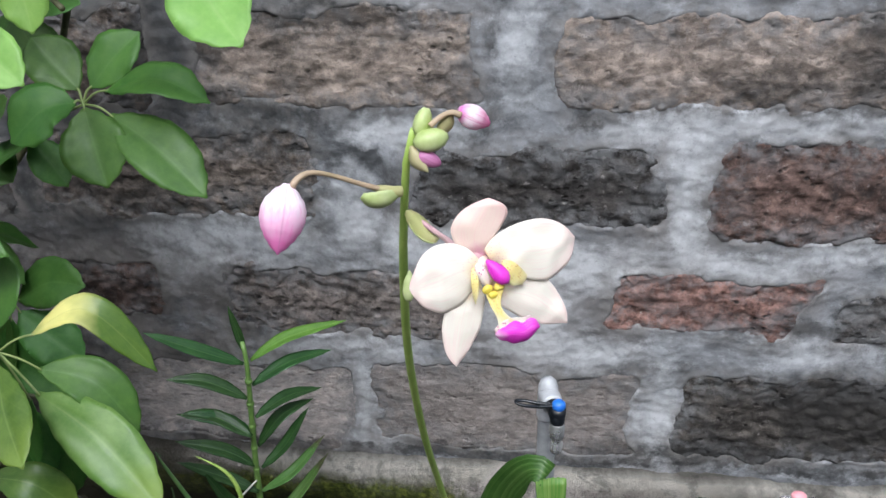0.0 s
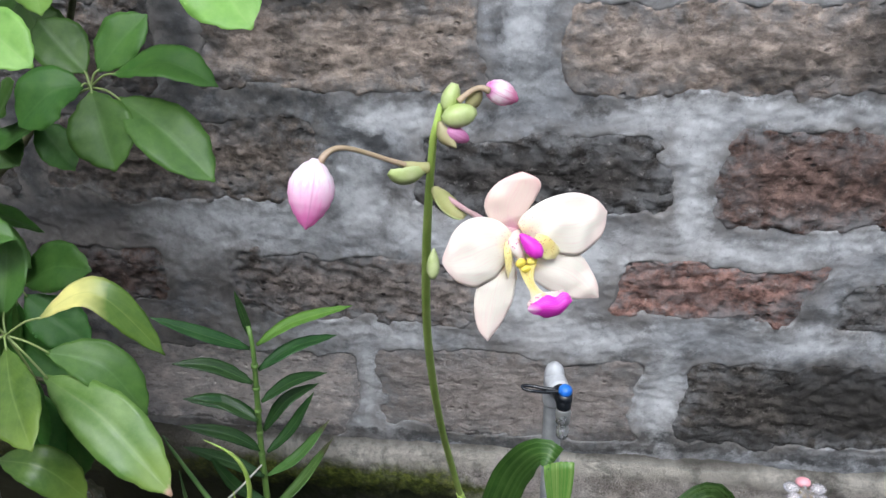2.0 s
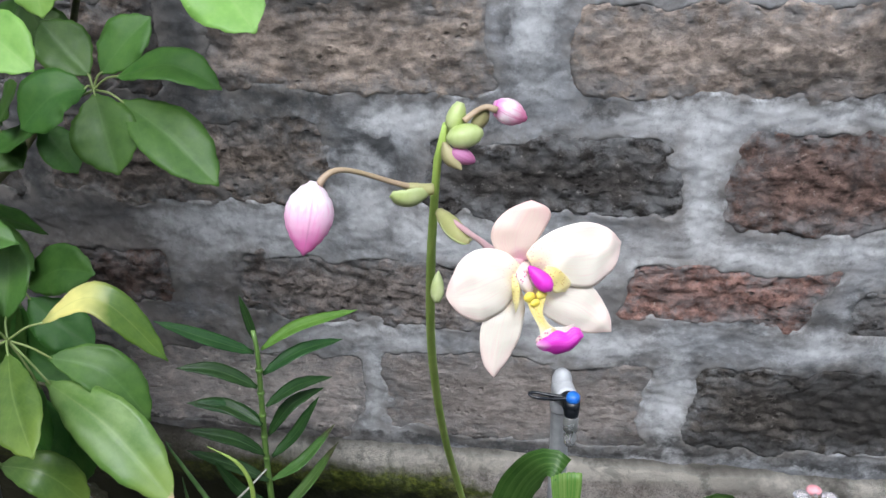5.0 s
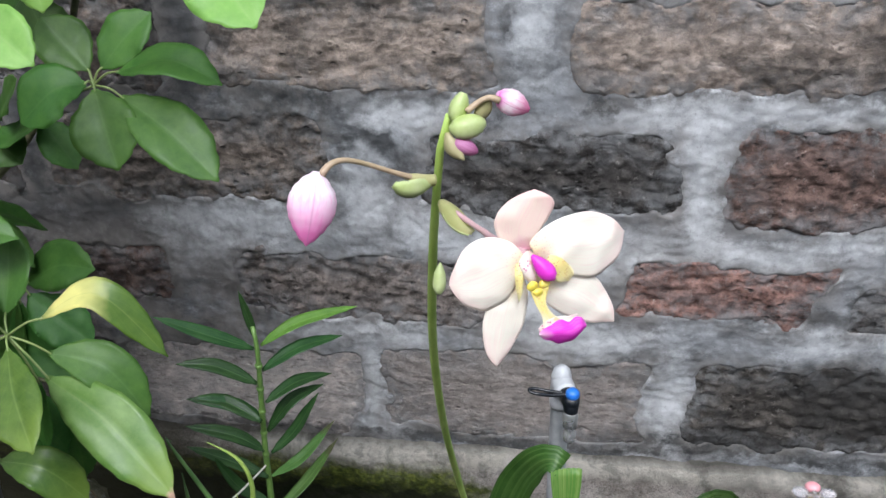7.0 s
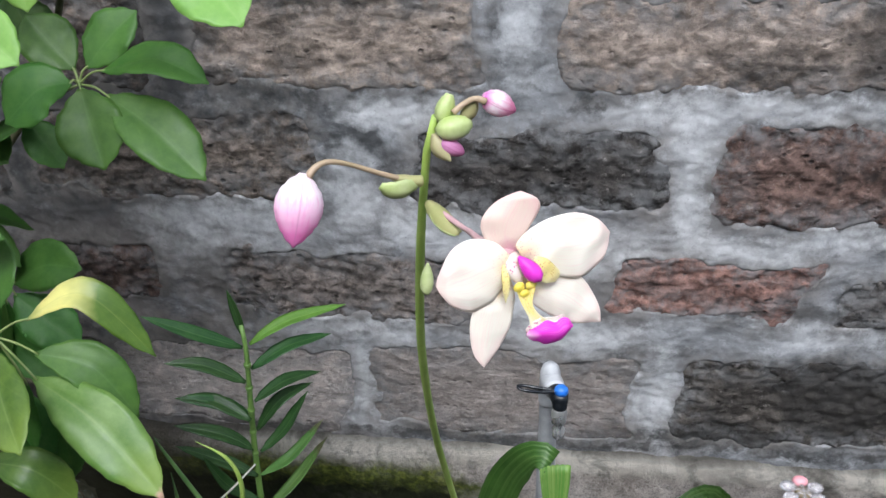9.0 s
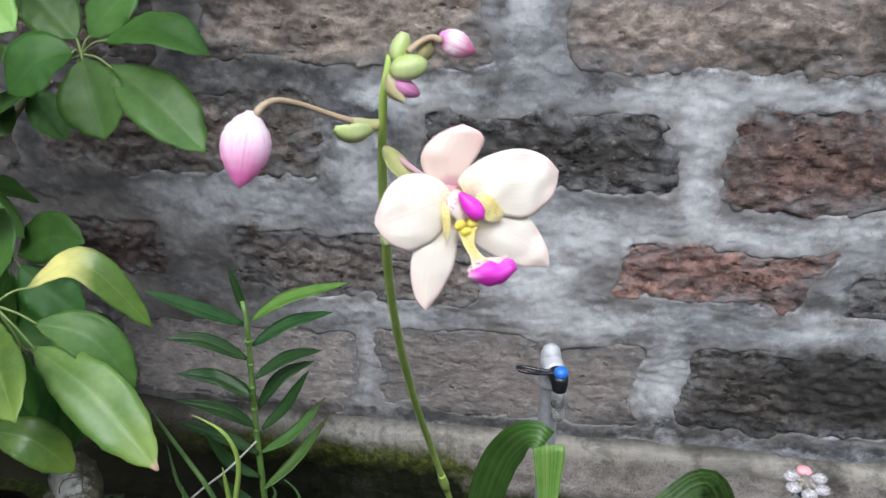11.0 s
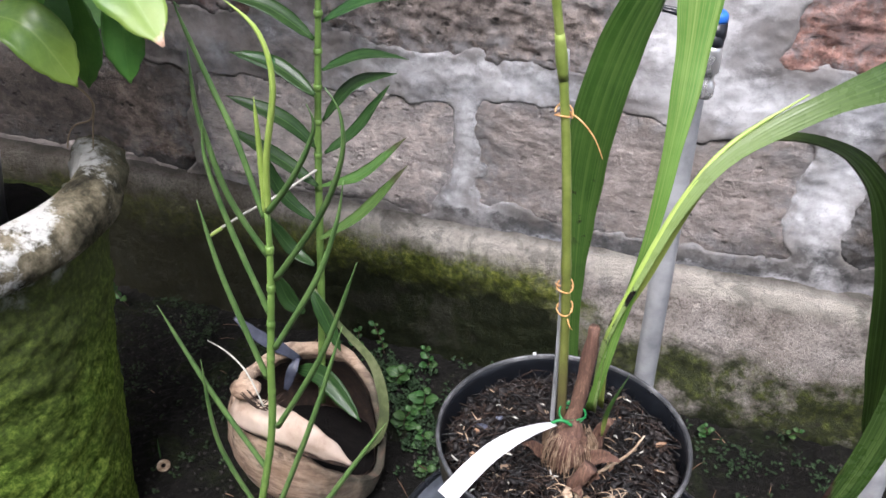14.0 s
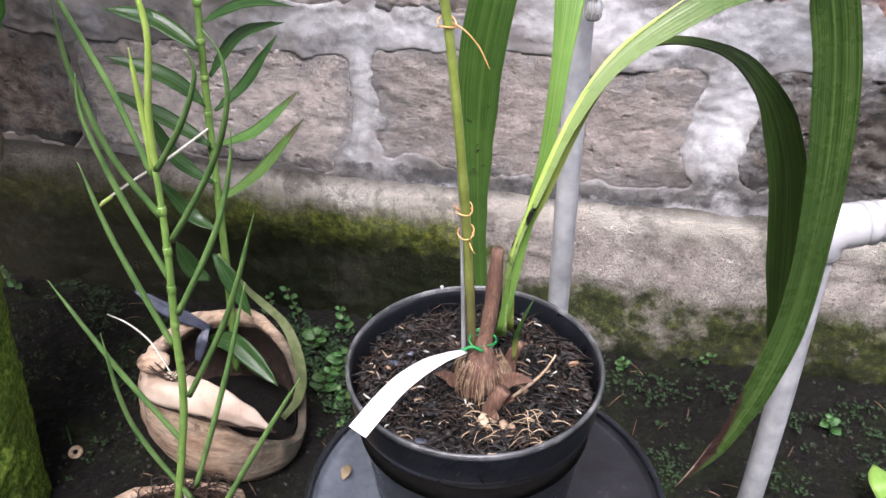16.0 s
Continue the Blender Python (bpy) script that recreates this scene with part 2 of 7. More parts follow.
def stain(nt, at, spots):
    """Soft ragged patches round the given places."""
    p = separate(nt, at)
    dx = calc(nt, 'MULTIPLY', calc(nt, 'SUBTRACT', noise_node(nt, at, 16, 7, 0.7), 0.5), 0.11)
    dz = calc(nt, 'MULTIPLY', calc(nt, 'SUBTRACT', noise_node(nt, at, 19, 7, 0.7), 0.5), 0.09)
    px, pz = calc(nt, 'ADD', p[0], dx), calc(nt, 'ADD', p[2], dz)
    total = None
    for x, z, rx, rz, s in spots:
        u = calc(nt, 'MULTIPLY', calc(nt, 'SUBTRACT', px, x), 1 / rx)
        v = calc(nt, 'MULTIPLY', calc(nt, 'SUBTRACT', pz, z), 1 / rz)
        d = calc(nt, 'ADD', calc(nt, 'MULTIPLY', u, u), calc(nt, 'MULTIPLY', v, v))
        f = calc(nt, 'MULTIPLY', mask(nt, d, 1.5, 0.1), s)
        total = calc(nt, 'MAXIMUM', total, f) if total else f
    broken = calc(nt, 'MULTIPLY', calc(nt, 'SUBTRACT', noise_node(nt, at, 42, 8, 0.68), 0.5), 0.9)
    return calc(nt, 'MULTIPLY', mask(nt, calc(nt, 'ADD', total, calc(nt, 'MULTIPLY', broken, mask(nt, total, 0.0, 0.25))), 0.02, 0.68), 0.92)


def mortar_skin():
    """Trowelled cement: bluish grey smears, pale lime bloom with broken edges, black mould in patches."""
    m, nt, b = nodes_of("cement_mortar")
    at = coords(nt)
    p = separate(nt, at)
    drawn = nt.nodes.new("ShaderNodeMapping")
    drawn.inputs["Scale"].default_value = (0.72, 1.0, 1.1)
    nt.links.new(at, drawn.inputs["Vector"])
    smear = drawn.outputs[0]
    cloud = noise_node(nt, smear, 13, 10, 0.66, 0.35)
    fine = noise_node(nt, at, 90, 8, 0.7)
    col = ramp(nt, cloud, [(0.32, (0.028, 0.029, 0.031)), (0.43, (0.085, 0.088, 0.094)), (0.52, (0.185, 0.191, 0.202)), (0.62, (0.33, 0.34, 0.356)), (0.72, (0.55, 0.558, 0.572))])
    pale = noise_node(nt, smear, 30, 9, 0.7, 0.2)
    col = blend(nt, calc(nt, 'MULTIPLY', mask(nt, pale, 0.54, 0.64), 0.42), col, (0.6, 0.612, 0.63))
    col = blend(nt, calc(nt, 'MULTIPLY', mask(nt, pale, 0.46, 0.36), 0.6), col, (0.06, 0.062, 0.066))
    milky = calc(nt, 'MULTIPLY', mask(nt, p[0], -0.5, -0.1), mask(nt, noise_node(nt, smear, 9, 7, 0.62, 0.4), 0.4, 0.6))
    col = blend(nt, calc(nt, 'MULTIPLY', milky, 0.4), col, (0.44, 0.453, 0.478))
    mould_n = noise_node(nt, at, 6.5, 10, 0.7, 0.3)
    up_left = mask(nt, calc(nt, 'ADD', calc(nt, 'MULTIPLY', p[0], -1.0), calc(nt, 'MULTIPLY', p[2], 0.5)), 0.2, 1.0)
    mould = mask(nt, calc(nt, 'ADD', mould_n, calc(nt, 'MULTIPLY', up_left, 0.2)), 0.55, 0.66)
    col = blend(nt, calc(nt, 'MULTIPLY', mould, 0.8), col, (0.04, 0.041, 0.042))
    soft = noise_node(nt, at, 34, 6, 0.6)
    brown = mask(nt, calc(nt, 'SUBTRACT', noise_node(nt, at, 4.0, 5), calc(nt, 'MULTIPLY', p[2], 0.12)), 0.42, 0.6)
    col = blend(nt, calc(nt, 'MULTIPLY', brown, 0.35), col, (0.36, 0.33, 0.31))
    grain = mask(nt, noise_node(nt, at, 45, 8, 0.7), 0.15, 0.55)
    col = blend(nt, calc(nt, 'MULTIPLY', stain(nt, at, BLOOMS), calc(nt, 'MULTIPLY', grain, 0.82)), col, (0.58, 0.59, 0.605))
    col = blend(nt, calc(nt, 'MULTIPLY', stain(nt, at, STAINS_AND_SHADE), mask(nt, noise_node(nt, at, 30, 7, 0.7), 0.3, 0.55)), col, (0.045, 0.046, 0.047))
    grubby = calc(nt, 'MULTIPLY', mask(nt, p[0], -0.08, -0.36), mask(nt, p[2], 0.72, 0.5))
    grubby = calc(nt, 'MULTIPLY', grubby, mask(nt, noise_node(nt, at, 22, 7, 0.7), 0.36, 0.56))
    col = blend(nt, calc(nt, 'MULTIPLY', grubby, 0.5), col, (0.29, 0.255, 0.23))
    worn = nt.nodes.new("ShaderNodeAttribute")
    worn.attribute_name = "thin"
    veil = calc(nt, 'MULTIPLY', worn.outputs["Fac"], mask(nt, noise_node(nt, at, 38, 7, 0.7), 0.38, 0.56))
    col = blend(nt, calc(nt, 'MULTIPLY', veil, 0.72), col, (0.17, 0.157, 0.146))
    specks = noise_node(nt, at, 150, 6, 0.75)
    col = blend(nt, calc(nt, 'MULTIPLY', mask(nt, specks, 0.42, 0.32), 0.4), col, (0.09, 0.085, 0.08))
    low_right = calc(nt, 'MULTIPLY', mask(nt, p[2], 0.9, 0.5), 1.0)
    low_right = calc(nt, 'MULTIPLY', low_right, calc(nt, 'MULTIPLY', mask(nt, p[0], 0.28, 0.6), mask(nt, noise_node(nt, at, 15, 8, 0.7, 0.3), 0.48, 0.58)))
    col = blend(nt, calc(nt, 'MULTIPLY', low_right, 0.6), col, (0.055, 0.055, 0.055))
    nt.links.new(col, b.inputs["Base Color"])
    b.inputs["Roughness"].default_value = 0.85
    b.inputs["Specular IOR Level"].default_value = 0.1
    relief(nt, b, calc(nt, 'ADD', calc(nt, 'MULTIPLY', fine, 0.7), calc(nt, 'ADD', calc(nt, 'MULTIPLY', soft, 0.8), pale)), 0.5, 0.0035)
    return m


def block_skin():
    """Porous volcanic block; the object's own colour tints it, its alpha says how mouldy and pitted it is."""
    m, nt, b = nodes_of("tuff_block")
    at = coords(nt)
    info = nt.nodes.new("ShaderNodeObjectInfo")
    grimy = info.outputs["Alpha"]
    clean = calc(nt, 'SUBTRACT', 1.0, grimy)
    bedded = nt.nodes.new("ShaderNodeMapping")
    bedded.inputs["Scale"].default_value = (0.8, 1.0, 1.15)
    nt.links.new(at, bedded.inputs["Vector"])
    lump = noise_node(nt, bedded.outputs[0], 48, 8, 0.68, 0.1)
    n2 = noise_node(nt, at, 130, 8, 0.72)
    shade = ramp(nt, lump, [(0.3, (0.22, 0.21, 0.205)), (0.43, (0.55, 0.545, 0.54)), (0.53, (0.95, 0.94, 0.93)), (0.62, (1.3, 1.28, 1.25)), (0.74, (1.75, 1.7, 1.65))])
    shade = blend(nt, calc(nt, 'MULTIPLY', clean, 0.7), shade, (0.86, 0.86, 0.86))
    col = blend(nt, 1.0, info.outputs["Color"], shade, 'MULTIPLY')
    hue = mask(nt, noise_node(nt, at, 17, 6, 0.6), 0.35, 0.65)
    col = blend(nt, calc(nt, 'MULTIPLY', hue, 0.35), col, (0.72, 0.78, 0.82), 'MULTIPLY')
    col = blend(nt, calc(nt, 'MULTIPLY', mask(nt, n2, 0.47, 0.37), calc(nt, 'MULTIPLY', grimy, 0.45)), col, (0.03, 0.027, 0.025))
    col = blend(nt, calc(nt, 'MULTIPLY', mask(nt, noise_node(nt, at, 75, 7, 0.7), 0.59, 0.68), calc(nt, 'MULTIPLY', grimy, 0.4)), col, (0.46, 0.43, 0.4))
    mould = mask(nt, noise_node(nt, at, 9, 9, 0.7, 0.3), 0.54, 0.64)
    col = blend(nt, calc(nt, 'MULTIPLY', mould, calc(nt, 'MULTIPLY', grimy, 0.75)), col, (0.035, 0.033, 0.032))
    pit = nt.nodes.new("ShaderNodeTexVoronoi")
    pit.inputs["Scale"].default_value = 62
    nt.links.new(bedded.outputs[0], pit.inputs["Vector"])
    holes = calc(nt, 'MULTIPLY', mask(nt, pit.outputs["Distance"], 0.26, 0.12), mask(nt, noise_node(nt, at, 21, 4), 0.48, 0.58))
    col = blend(nt, calc(nt, 'MULTIPLY', holes, calc(nt, 'MULTIPLY', grimy, 0.85)), col, (0.022, 0.019, 0.018))
    worn = nt.nodes.new("ShaderNodeAttribute")
    worn.attribute_name = "thin"
    veil = calc(nt, 'MULTIPLY', worn.outputs["Fac"], mask(nt, noise_node(nt, at, 30, 8, 0.7), 0.42, 0.56))
    col = blend(nt, calc(nt, 'MULTIPLY', veil, 0.75), col, (0.22, 0.222, 0.228))
    col = blend(nt, calc(nt, 'MULTIPLY', stain(nt, at, STAINS_AND_SHADE), 0.75), col, (0.035, 0.034, 0.033))
    slant = nt.nodes.new("ShaderNodeMapping")
    slant.inputs["Rotation"].default_value = (0.0, radians(32), 0.0)
    slant.inputs["Scale"].default_value = (0.4, 1.0, 1.0)
    nt.links.new(at, slant.inputs["Vector"])
    tool = noise_node(nt, slant.outputs[0], 140, 8, 0.75)
    col = blend(nt, calc(nt, 'MULTIPLY', mask(nt, tool, 0.47, 0.34), calc(nt, 'MULTIPLY', clean, 0.7)), col, (0.1, 0.085, 0.076))
    col = blend(nt, calc(nt, 'MULTIPLY', mask(nt, tool, 0.56, 0.7), calc(nt, 'MULTIPLY', clean, 0.5)), col, (0.6, 0.56, 0.53))
    nt.links.new(col, b.inputs["Base Color"])
    b.inputs["Roughness"].default_value = 0.92
    b.inputs["Specular IOR Level"].default_value = 0.05
    height = calc(nt, 'ADD', calc(nt, 'MULTIPLY', lump, calc(nt, 'ADD', calc(nt, 'MULTIPLY', grimy, 0.9), 0.2)), calc(nt, 'MULTIPLY', n2, calc(nt, 'SUBTRACT', 0.85, calc(nt, 'MULTIPLY', grimy, 0.45))))
    height = calc(nt, 'ADD', height, calc(nt, 'MULTIPLY', calc(nt, 'MULTIPLY', tool, clean), 0.6))
    relief(nt, b, calc(nt, 'SUBTRACT', height, calc(nt, 'MULTIPLY', holes, 0.5)), 0.9, 0.008)
    return m


def footing_skin():
    """Rough render of the footing: sandy beige, black low down on one stretch, green moss along it."""
    m, nt, b = nodes_of("footing_render")
    at = coords(nt)
    p = separate(nt, at)
    fine = noise_node(nt, at, 190, 8, 0.75)
    cloud = noise_node(nt, at, 12, 7, 0.65)
    col = ramp(nt, cloud, [(0.3, (0.32, 0.275, 0.24)), (0.5, (0.54, 0.485, 0.44)), (0.72, (0.74, 0.685, 0.64))])
    # pits of the grain painted dark, since the relief alone hardly shades them
    col = blend(nt, calc(nt, 'MULTIPLY', mask(nt, fine, 0.49, 0.37), 0.62), col, (0.13, 0.112, 0.096))
    col = blend(nt, calc(nt, 'MULTIPLY', mask(nt, fine, 0.56, 0.7), 0.5), col, (0.72, 0.68, 0.63))
    grit = noise_node(nt, at, 300, 5, 0.7)
    col = blend(nt, calc(nt, 'MULTIPLY', mask(nt, grit, 0.5, 0.36), 0.4), col, (0.14, 0.12, 0.1))
    ledge = calc(nt, 'MULTIPLY', mask(nt, p[2], 0.200, 0.218), mask(nt, p[0], -0.42, -0.3))
    ledge = calc(nt, 'MULTIPLY', ledge, mask(nt, noise_node(nt, at, 9, 5, 0.6), 0.3, 0.46))
    col = blend(nt, calc(nt, 'MULTIPLY', ledge, 0.85), col, (0.72, 0.68, 0.6))
    ragged = calc(nt, 'MULTIPLY', calc(nt, 'SUBTRACT', noise_node(nt, at, 14, 7, 0.7), 0.5), 0.12)
    h = calc(nt, 'ADD', p[2], ragged)
    left = mask(nt, calc(nt, 'ADD', p[0], calc(nt, 'MULTIPLY', ragged, 0.7)), 0.10, -0.02)
    moss_top = calc(nt, 'ADD', calc(nt, 'MULTIPLY', left, 0.088), 0.122)
    rise = calc(nt, 'SUBTRACT', moss_top, h)
    green = ramp(nt, noise_node(nt, at, 70, 6), [(0.3, (0.014, 0.02, 0.006)), (0.5, (0.045, 0.06, 0.014)), (0.72, (0.14, 0.175, 0.032))])
    lush = ramp(nt, noise_node(nt, at, 90, 6, 0.7), [(0.3, (0.022, 0.036, 0.005)), (0.5, (0.125, 0.165, 0.016)), (0.7, (0.36, 0.4, 0.06))])
    green = blend(nt, left, green, lush)
    patchy = calc(nt, 'ADD', calc(nt, 'MULTIPLY', mask(nt, noise_node(nt, at, 10, 7, 0.7), 0.34, 0.5), calc(nt, 'SUBTRACT', 0.95, calc(nt, 'MULTIPLY', left, 0.7))), calc(nt, 'MULTIPLY', left, 0.7))
    col = blend(nt, calc(nt, 'MULTIPLY', mask(nt, rise, -0.015, 0.02), patchy), col, green)
    # blacker towards the bottom, reaching higher on the left stretch
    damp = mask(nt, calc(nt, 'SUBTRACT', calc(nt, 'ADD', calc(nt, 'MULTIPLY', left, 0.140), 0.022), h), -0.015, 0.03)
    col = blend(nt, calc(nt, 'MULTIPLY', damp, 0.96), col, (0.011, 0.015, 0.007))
    # far left end: olive dirt, with the deep shade behind the pot painted in
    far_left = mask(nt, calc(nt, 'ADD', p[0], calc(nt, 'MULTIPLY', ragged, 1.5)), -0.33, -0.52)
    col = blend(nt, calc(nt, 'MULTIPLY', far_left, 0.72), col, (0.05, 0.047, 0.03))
    spots = mask(nt, noise_node(nt, at, 14, 7, 0.7, 0.4), 0.54, 0.62)
    streaked = nt.nodes.new("ShaderNodeMapping")
    streaked.inputs["Scale"].default_value = (1.0, 1.0, 0.22)
    nt.links.new(at, streaked.inputs["Vector"])
    drip = calc(nt, 'MULTIPLY', mask(nt, noise_node(nt, streaked.outputs[0], 60, 7, 0.7), 0.5, 0.62), mask(nt, p[0], 0.2, -0.05))
    col = blend(nt, calc(nt, 'MULTIPLY', drip, 0.32), col, (0.045, 0.05, 0.024))
    seam = mask(nt, calc(nt, 'ADD', p[2], calc(nt, 'MULTIPLY', ragged, 0.12)), 0.236, 0.246)
    col = blend(nt, calc(nt, 'MULTIPLY', seam, 0.8), col, (0.05, 0.047, 0.04))
    col = blend(nt, calc(nt, 'MULTIPLY', spots, 0.45), col, (0.06, 0.058, 0.045))
    sooty = calc(nt, 'MULTIPLY', mask(nt, p[0], 0.36, 0.56), mask(nt, noise_node(nt, at, 11, 8, 0.7), 0.4, 0.56))
    col = blend(nt, calc(nt, 'MULTIPLY', sooty, calc(nt, 'MULTIPLY', mask(nt, p[2], 0.12, 0.2), 0.75)), col, (0.09, 0.085, 0.075))
    nt.links.new(col, b.inputs["Base Color"])
    b.inputs["Roughness"].default_value = 0.9
    b.inputs["Specular IOR Level"].default_value = 0.12
    relief(nt, b, calc(nt, 'ADD', calc(nt, 'ADD', fine, cloud), calc(nt, 'MULTIPLY', grit, 0.6)), 1.0, 0.014)
    return m


def mossy_concrete(name="mossy_concrete", low=0.446):
    """Old cast concrete: bare, lichen-white and black above, thick green moss below."""
    m, nt, b = nodes_of(name)
    at = coords(nt)
    p = separate(nt, at)
    fine = noise_node(nt, at, 120, 8, 0.75)
    stone = ramp(nt, noise_node(nt, at, 26, 8, 0.72), [(0.34, (0.02, 0.019, 0.014)), (0.45, (0.07, 0.064, 0.042)), (0.54, (0.17, 0.15, 0.1)), (0.66, (0.36, 0.32, 0.235))])
    out = calc(nt, 'POWER', calc(nt, 'ADD', calc(nt, 'POWER', calc(nt, 'ADD', p[0], 0.574), 2.0), calc(nt, 'POWER', calc(nt, 'SUBTRACT', p[1], 0.537), 2.0)), 0.5)
    tan = calc(nt, 'MULTIPLY', mask(nt, out, 0.172, 0.158), mask(nt, noise_node(nt, at, 60, 6, 0.7), 0.36, 0.52))
    stone = blend(nt, calc(nt, 'MULTIPLY', tan, 0.75), stone, (0.4, 0.345, 0.24))
    lichen = calc(nt, 'ADD', noise_node(nt, at, 9.0, 3, 0.5), calc(nt, 'MULTIPLY', calc(nt, 'SUBTRACT', noise_node(nt, at, 75, 7, 0.75), 0.5), 0.55))
    patch = mask(nt, calc(nt, 'ADD', calc(nt, 'POWER', calc(nt, 'MULTIPLY', calc(nt, 'ADD', p[0], 0.385), 22.0), 2.0), calc(nt, 'POWER', calc(nt, 'MULTIPLY', calc(nt, 'SUBTRACT', p[1], 0.495), 15.0), 2.0)), 1.6, 0.3)
    lichen = mask(nt, calc(nt, 'ADD', lichen, calc(nt, 'MULTIPLY', patch, 0.15)), 0.56, 0.64)
    stone = blend(nt, calc(nt, 'MULTIPLY', lichen, 0.9), stone, (0.66, 0.67, 0.63))
    moss = ramp(nt, noise_node(nt, at, 130, 8, 0.75), [(0.32, (0.026, 0.052, 0.008)), (0.48, (0.105, 0.185, 0.024)), (0.66, (0.33, 0.46, 0.08))])
    moss = blend(nt, calc(nt, 'MULTIPLY', mask(nt, noise_node(nt, at, 14, 5), 0.45, 0.62), 0.5), moss, (0.05, 0.068, 0.02))
    crust = calc(nt, 'ADD', p[2], calc(nt, 'MULTIPLY', noise_node(nt, at, 25, 5), 0.1))
    moss = blend(nt, calc(nt, 'MULTIPLY', mask(nt, crust, 0.3, 0.46), 0.7), moss, (0.075, 0.075, 0.04))
    edge = calc(nt, 'ADD', p[2], calc(nt, 'MULTIPLY', calc(nt, 'SUBTRACT', noise_node(nt, at, 18, 6), 0.5), 0.07))
    algae = calc(nt, 'MULTIPLY', mask(nt, p[1], 0.6, 0.7), mask(nt, noise_node(nt, at, 45, 6, 0.7), 0.36, 0.56))
    stone = blend(nt, calc(nt, 'MULTIPLY', algae, 0.75), stone, (0.1, 0.105, 0.06))
    col = blend(nt, mask(nt, edge, low + 0.01, low - 0.02), stone, moss)
    nt.links.new(col, b.inputs["Base Color"])
    b.inputs["Roughness"].default_value = 0.95
    b.inputs["Specular IOR Level"].default_value = 0.12
    relief(nt, b, calc(nt, 'ADD', fine, noise_node(nt, at, 40, 6)), 0.9, 0.006)
    return m


def soil_skin(name, dark, light, moss=0.0):
    m, nt, b = nodes_of(name)
    at = coords(nt)
    col = ramp(nt, noise_node(nt, at, 75, 9, 0.75), [(0.3, dark), (0.72, light)])
    if moss:
        patch = mask(nt, noise_node(nt, at, 9, 7, 0.7), 0.5, 0.62)
        green = ramp(nt, noise_node(nt, at, 150, 5), [(0.3, (0.008, 0.014, 0.004)), (0.7, (0.035, 0.05, 0.012))])
        col = blend(nt, calc(nt, 'MULTIPLY', patch, moss), col, green)
    nt.links.new(col, b.inputs["Base Color"])
    b.inputs["Roughness"].default_value = 0.85
    b.inputs["Specular IOR Level"].default_value = 0.2
    relief(nt, b, noise_node(nt, at, 150, 9, 0.8), 1.0, 0.012)
    return m


M_MORTAR, M_BLOCK, M_FOOT = mortar_skin(), block_skin(), footing_skin()
M_SOIL = soil_skin("damp_soil", (0.0024, 0.0024, 0.002), (0.022, 0.02, 0.0165), 0.6)
M_CRUMB = plain("soil_crumbs", [(0.3, (0.008, 0.007, 0.006)), (0.6, (0.03, 0.026, 0.02)), (0.75, (0.12, 0.11, 0.09))], 35, 6, 0.9, 0.5, 300, 0.002)
M_PEAT = soil_skin("potting_mix", (0.002, 0.0018, 0.0018), (0.013, 0.0095, 0.008))
M_COIR = plain("black_coir", [(0.35, (0.0015, 0.0013, 0.0013)), (0.55, (0.006, 0.0042, 0.0036)), (0.68, (0.022, 0.012, 0.009))], 45, 30, 0.42, 0.0)
M_BARKMIX = plain("bark_crumbs", [(0.3, (0.003, 0.0026, 0.0025)), (0.5, (0.009, 0.0068, 0.006)), (0.64, (0.02, 0.013, 0.01)), (0.78, (0.09, 0.06, 0.045))], 38, 12, 0.7, 0.4, 300, 0.001)
M_CONC = mossy_concrete()
M_BLACK = plain("black_plastic", [(0.3, (0.004, 0.005, 0.007)), (0.65, (0.011, 0.0135, 0.018)), (0.78, (0.05, 0.057, 0.066))], 70, 14, 0.3, 0.15, 500, 0.0004, rough_var=0.25)
M_NURSERY = plain("scuffed_nursery_plastic", [(0.3, (0.012, 0.014, 0.019)), (0.55, (0.026, 0.029, 0.038)), (0.66, (0.06, 0.066, 0.08)), (0.78, (0.15, 0.16, 0.175))], 26, 7, 0.42, 0.2, 300, 0.0006, rough_var=0.25)
M_DUSTY = plain("dusty_black_plastic", [(0.3, (0.028, 0.034, 0.044)), (0.6, (0.075, 0.086, 0.105)), (0.75, (0.15, 0.165, 0.185))], 40, 9, 0.27, 0.2, 400, 0.0005, rough_var=0.3)


def bucket_skin():
    """Black plastic: dust and sky sheen painted grey on one half, the pot's shadow painted dark on the other."""
    m, nt, b = nodes_of("bucket_plastic")
    at = coords(nt)
    p = separate(nt, at)
    dust = ramp(nt, noise_node(nt, at, 40, 8, 0.65), [(0.3, (0.03, 0.036, 0.046)), (0.6, (0.08, 0.092, 0.112)), (0.75, (0.16, 0.175, 0.195))])
    bare = ramp(nt, noise_node(nt, at, 55, 8, 0.7), [(0.35, (0.006, 0.006, 0.008)), (0.62, (0.016, 0.016, 0.02)), (0.76, (0.07, 0.07, 0.075))])
    # edge of the pot's painted shadow: dark beyond it, dusty grey sheen before
    edge = calc(nt, 'ADD', p[0], calc(nt, 'MULTIPLY', calc(nt, 'SUBTRACT', noise_node(nt, at, 18, 6, 0.6), 0.5), 0.08))
    nt.links.new(blend(nt, mask(nt, edge, 0.13, 0.075), bare, dust), b.inputs["Base Color"])
    b.inputs["Roughness"].default_value = 0.38
    relief(nt, b, noise_node(nt, at, 300, 5), 0.2, 0.0005)
    return m


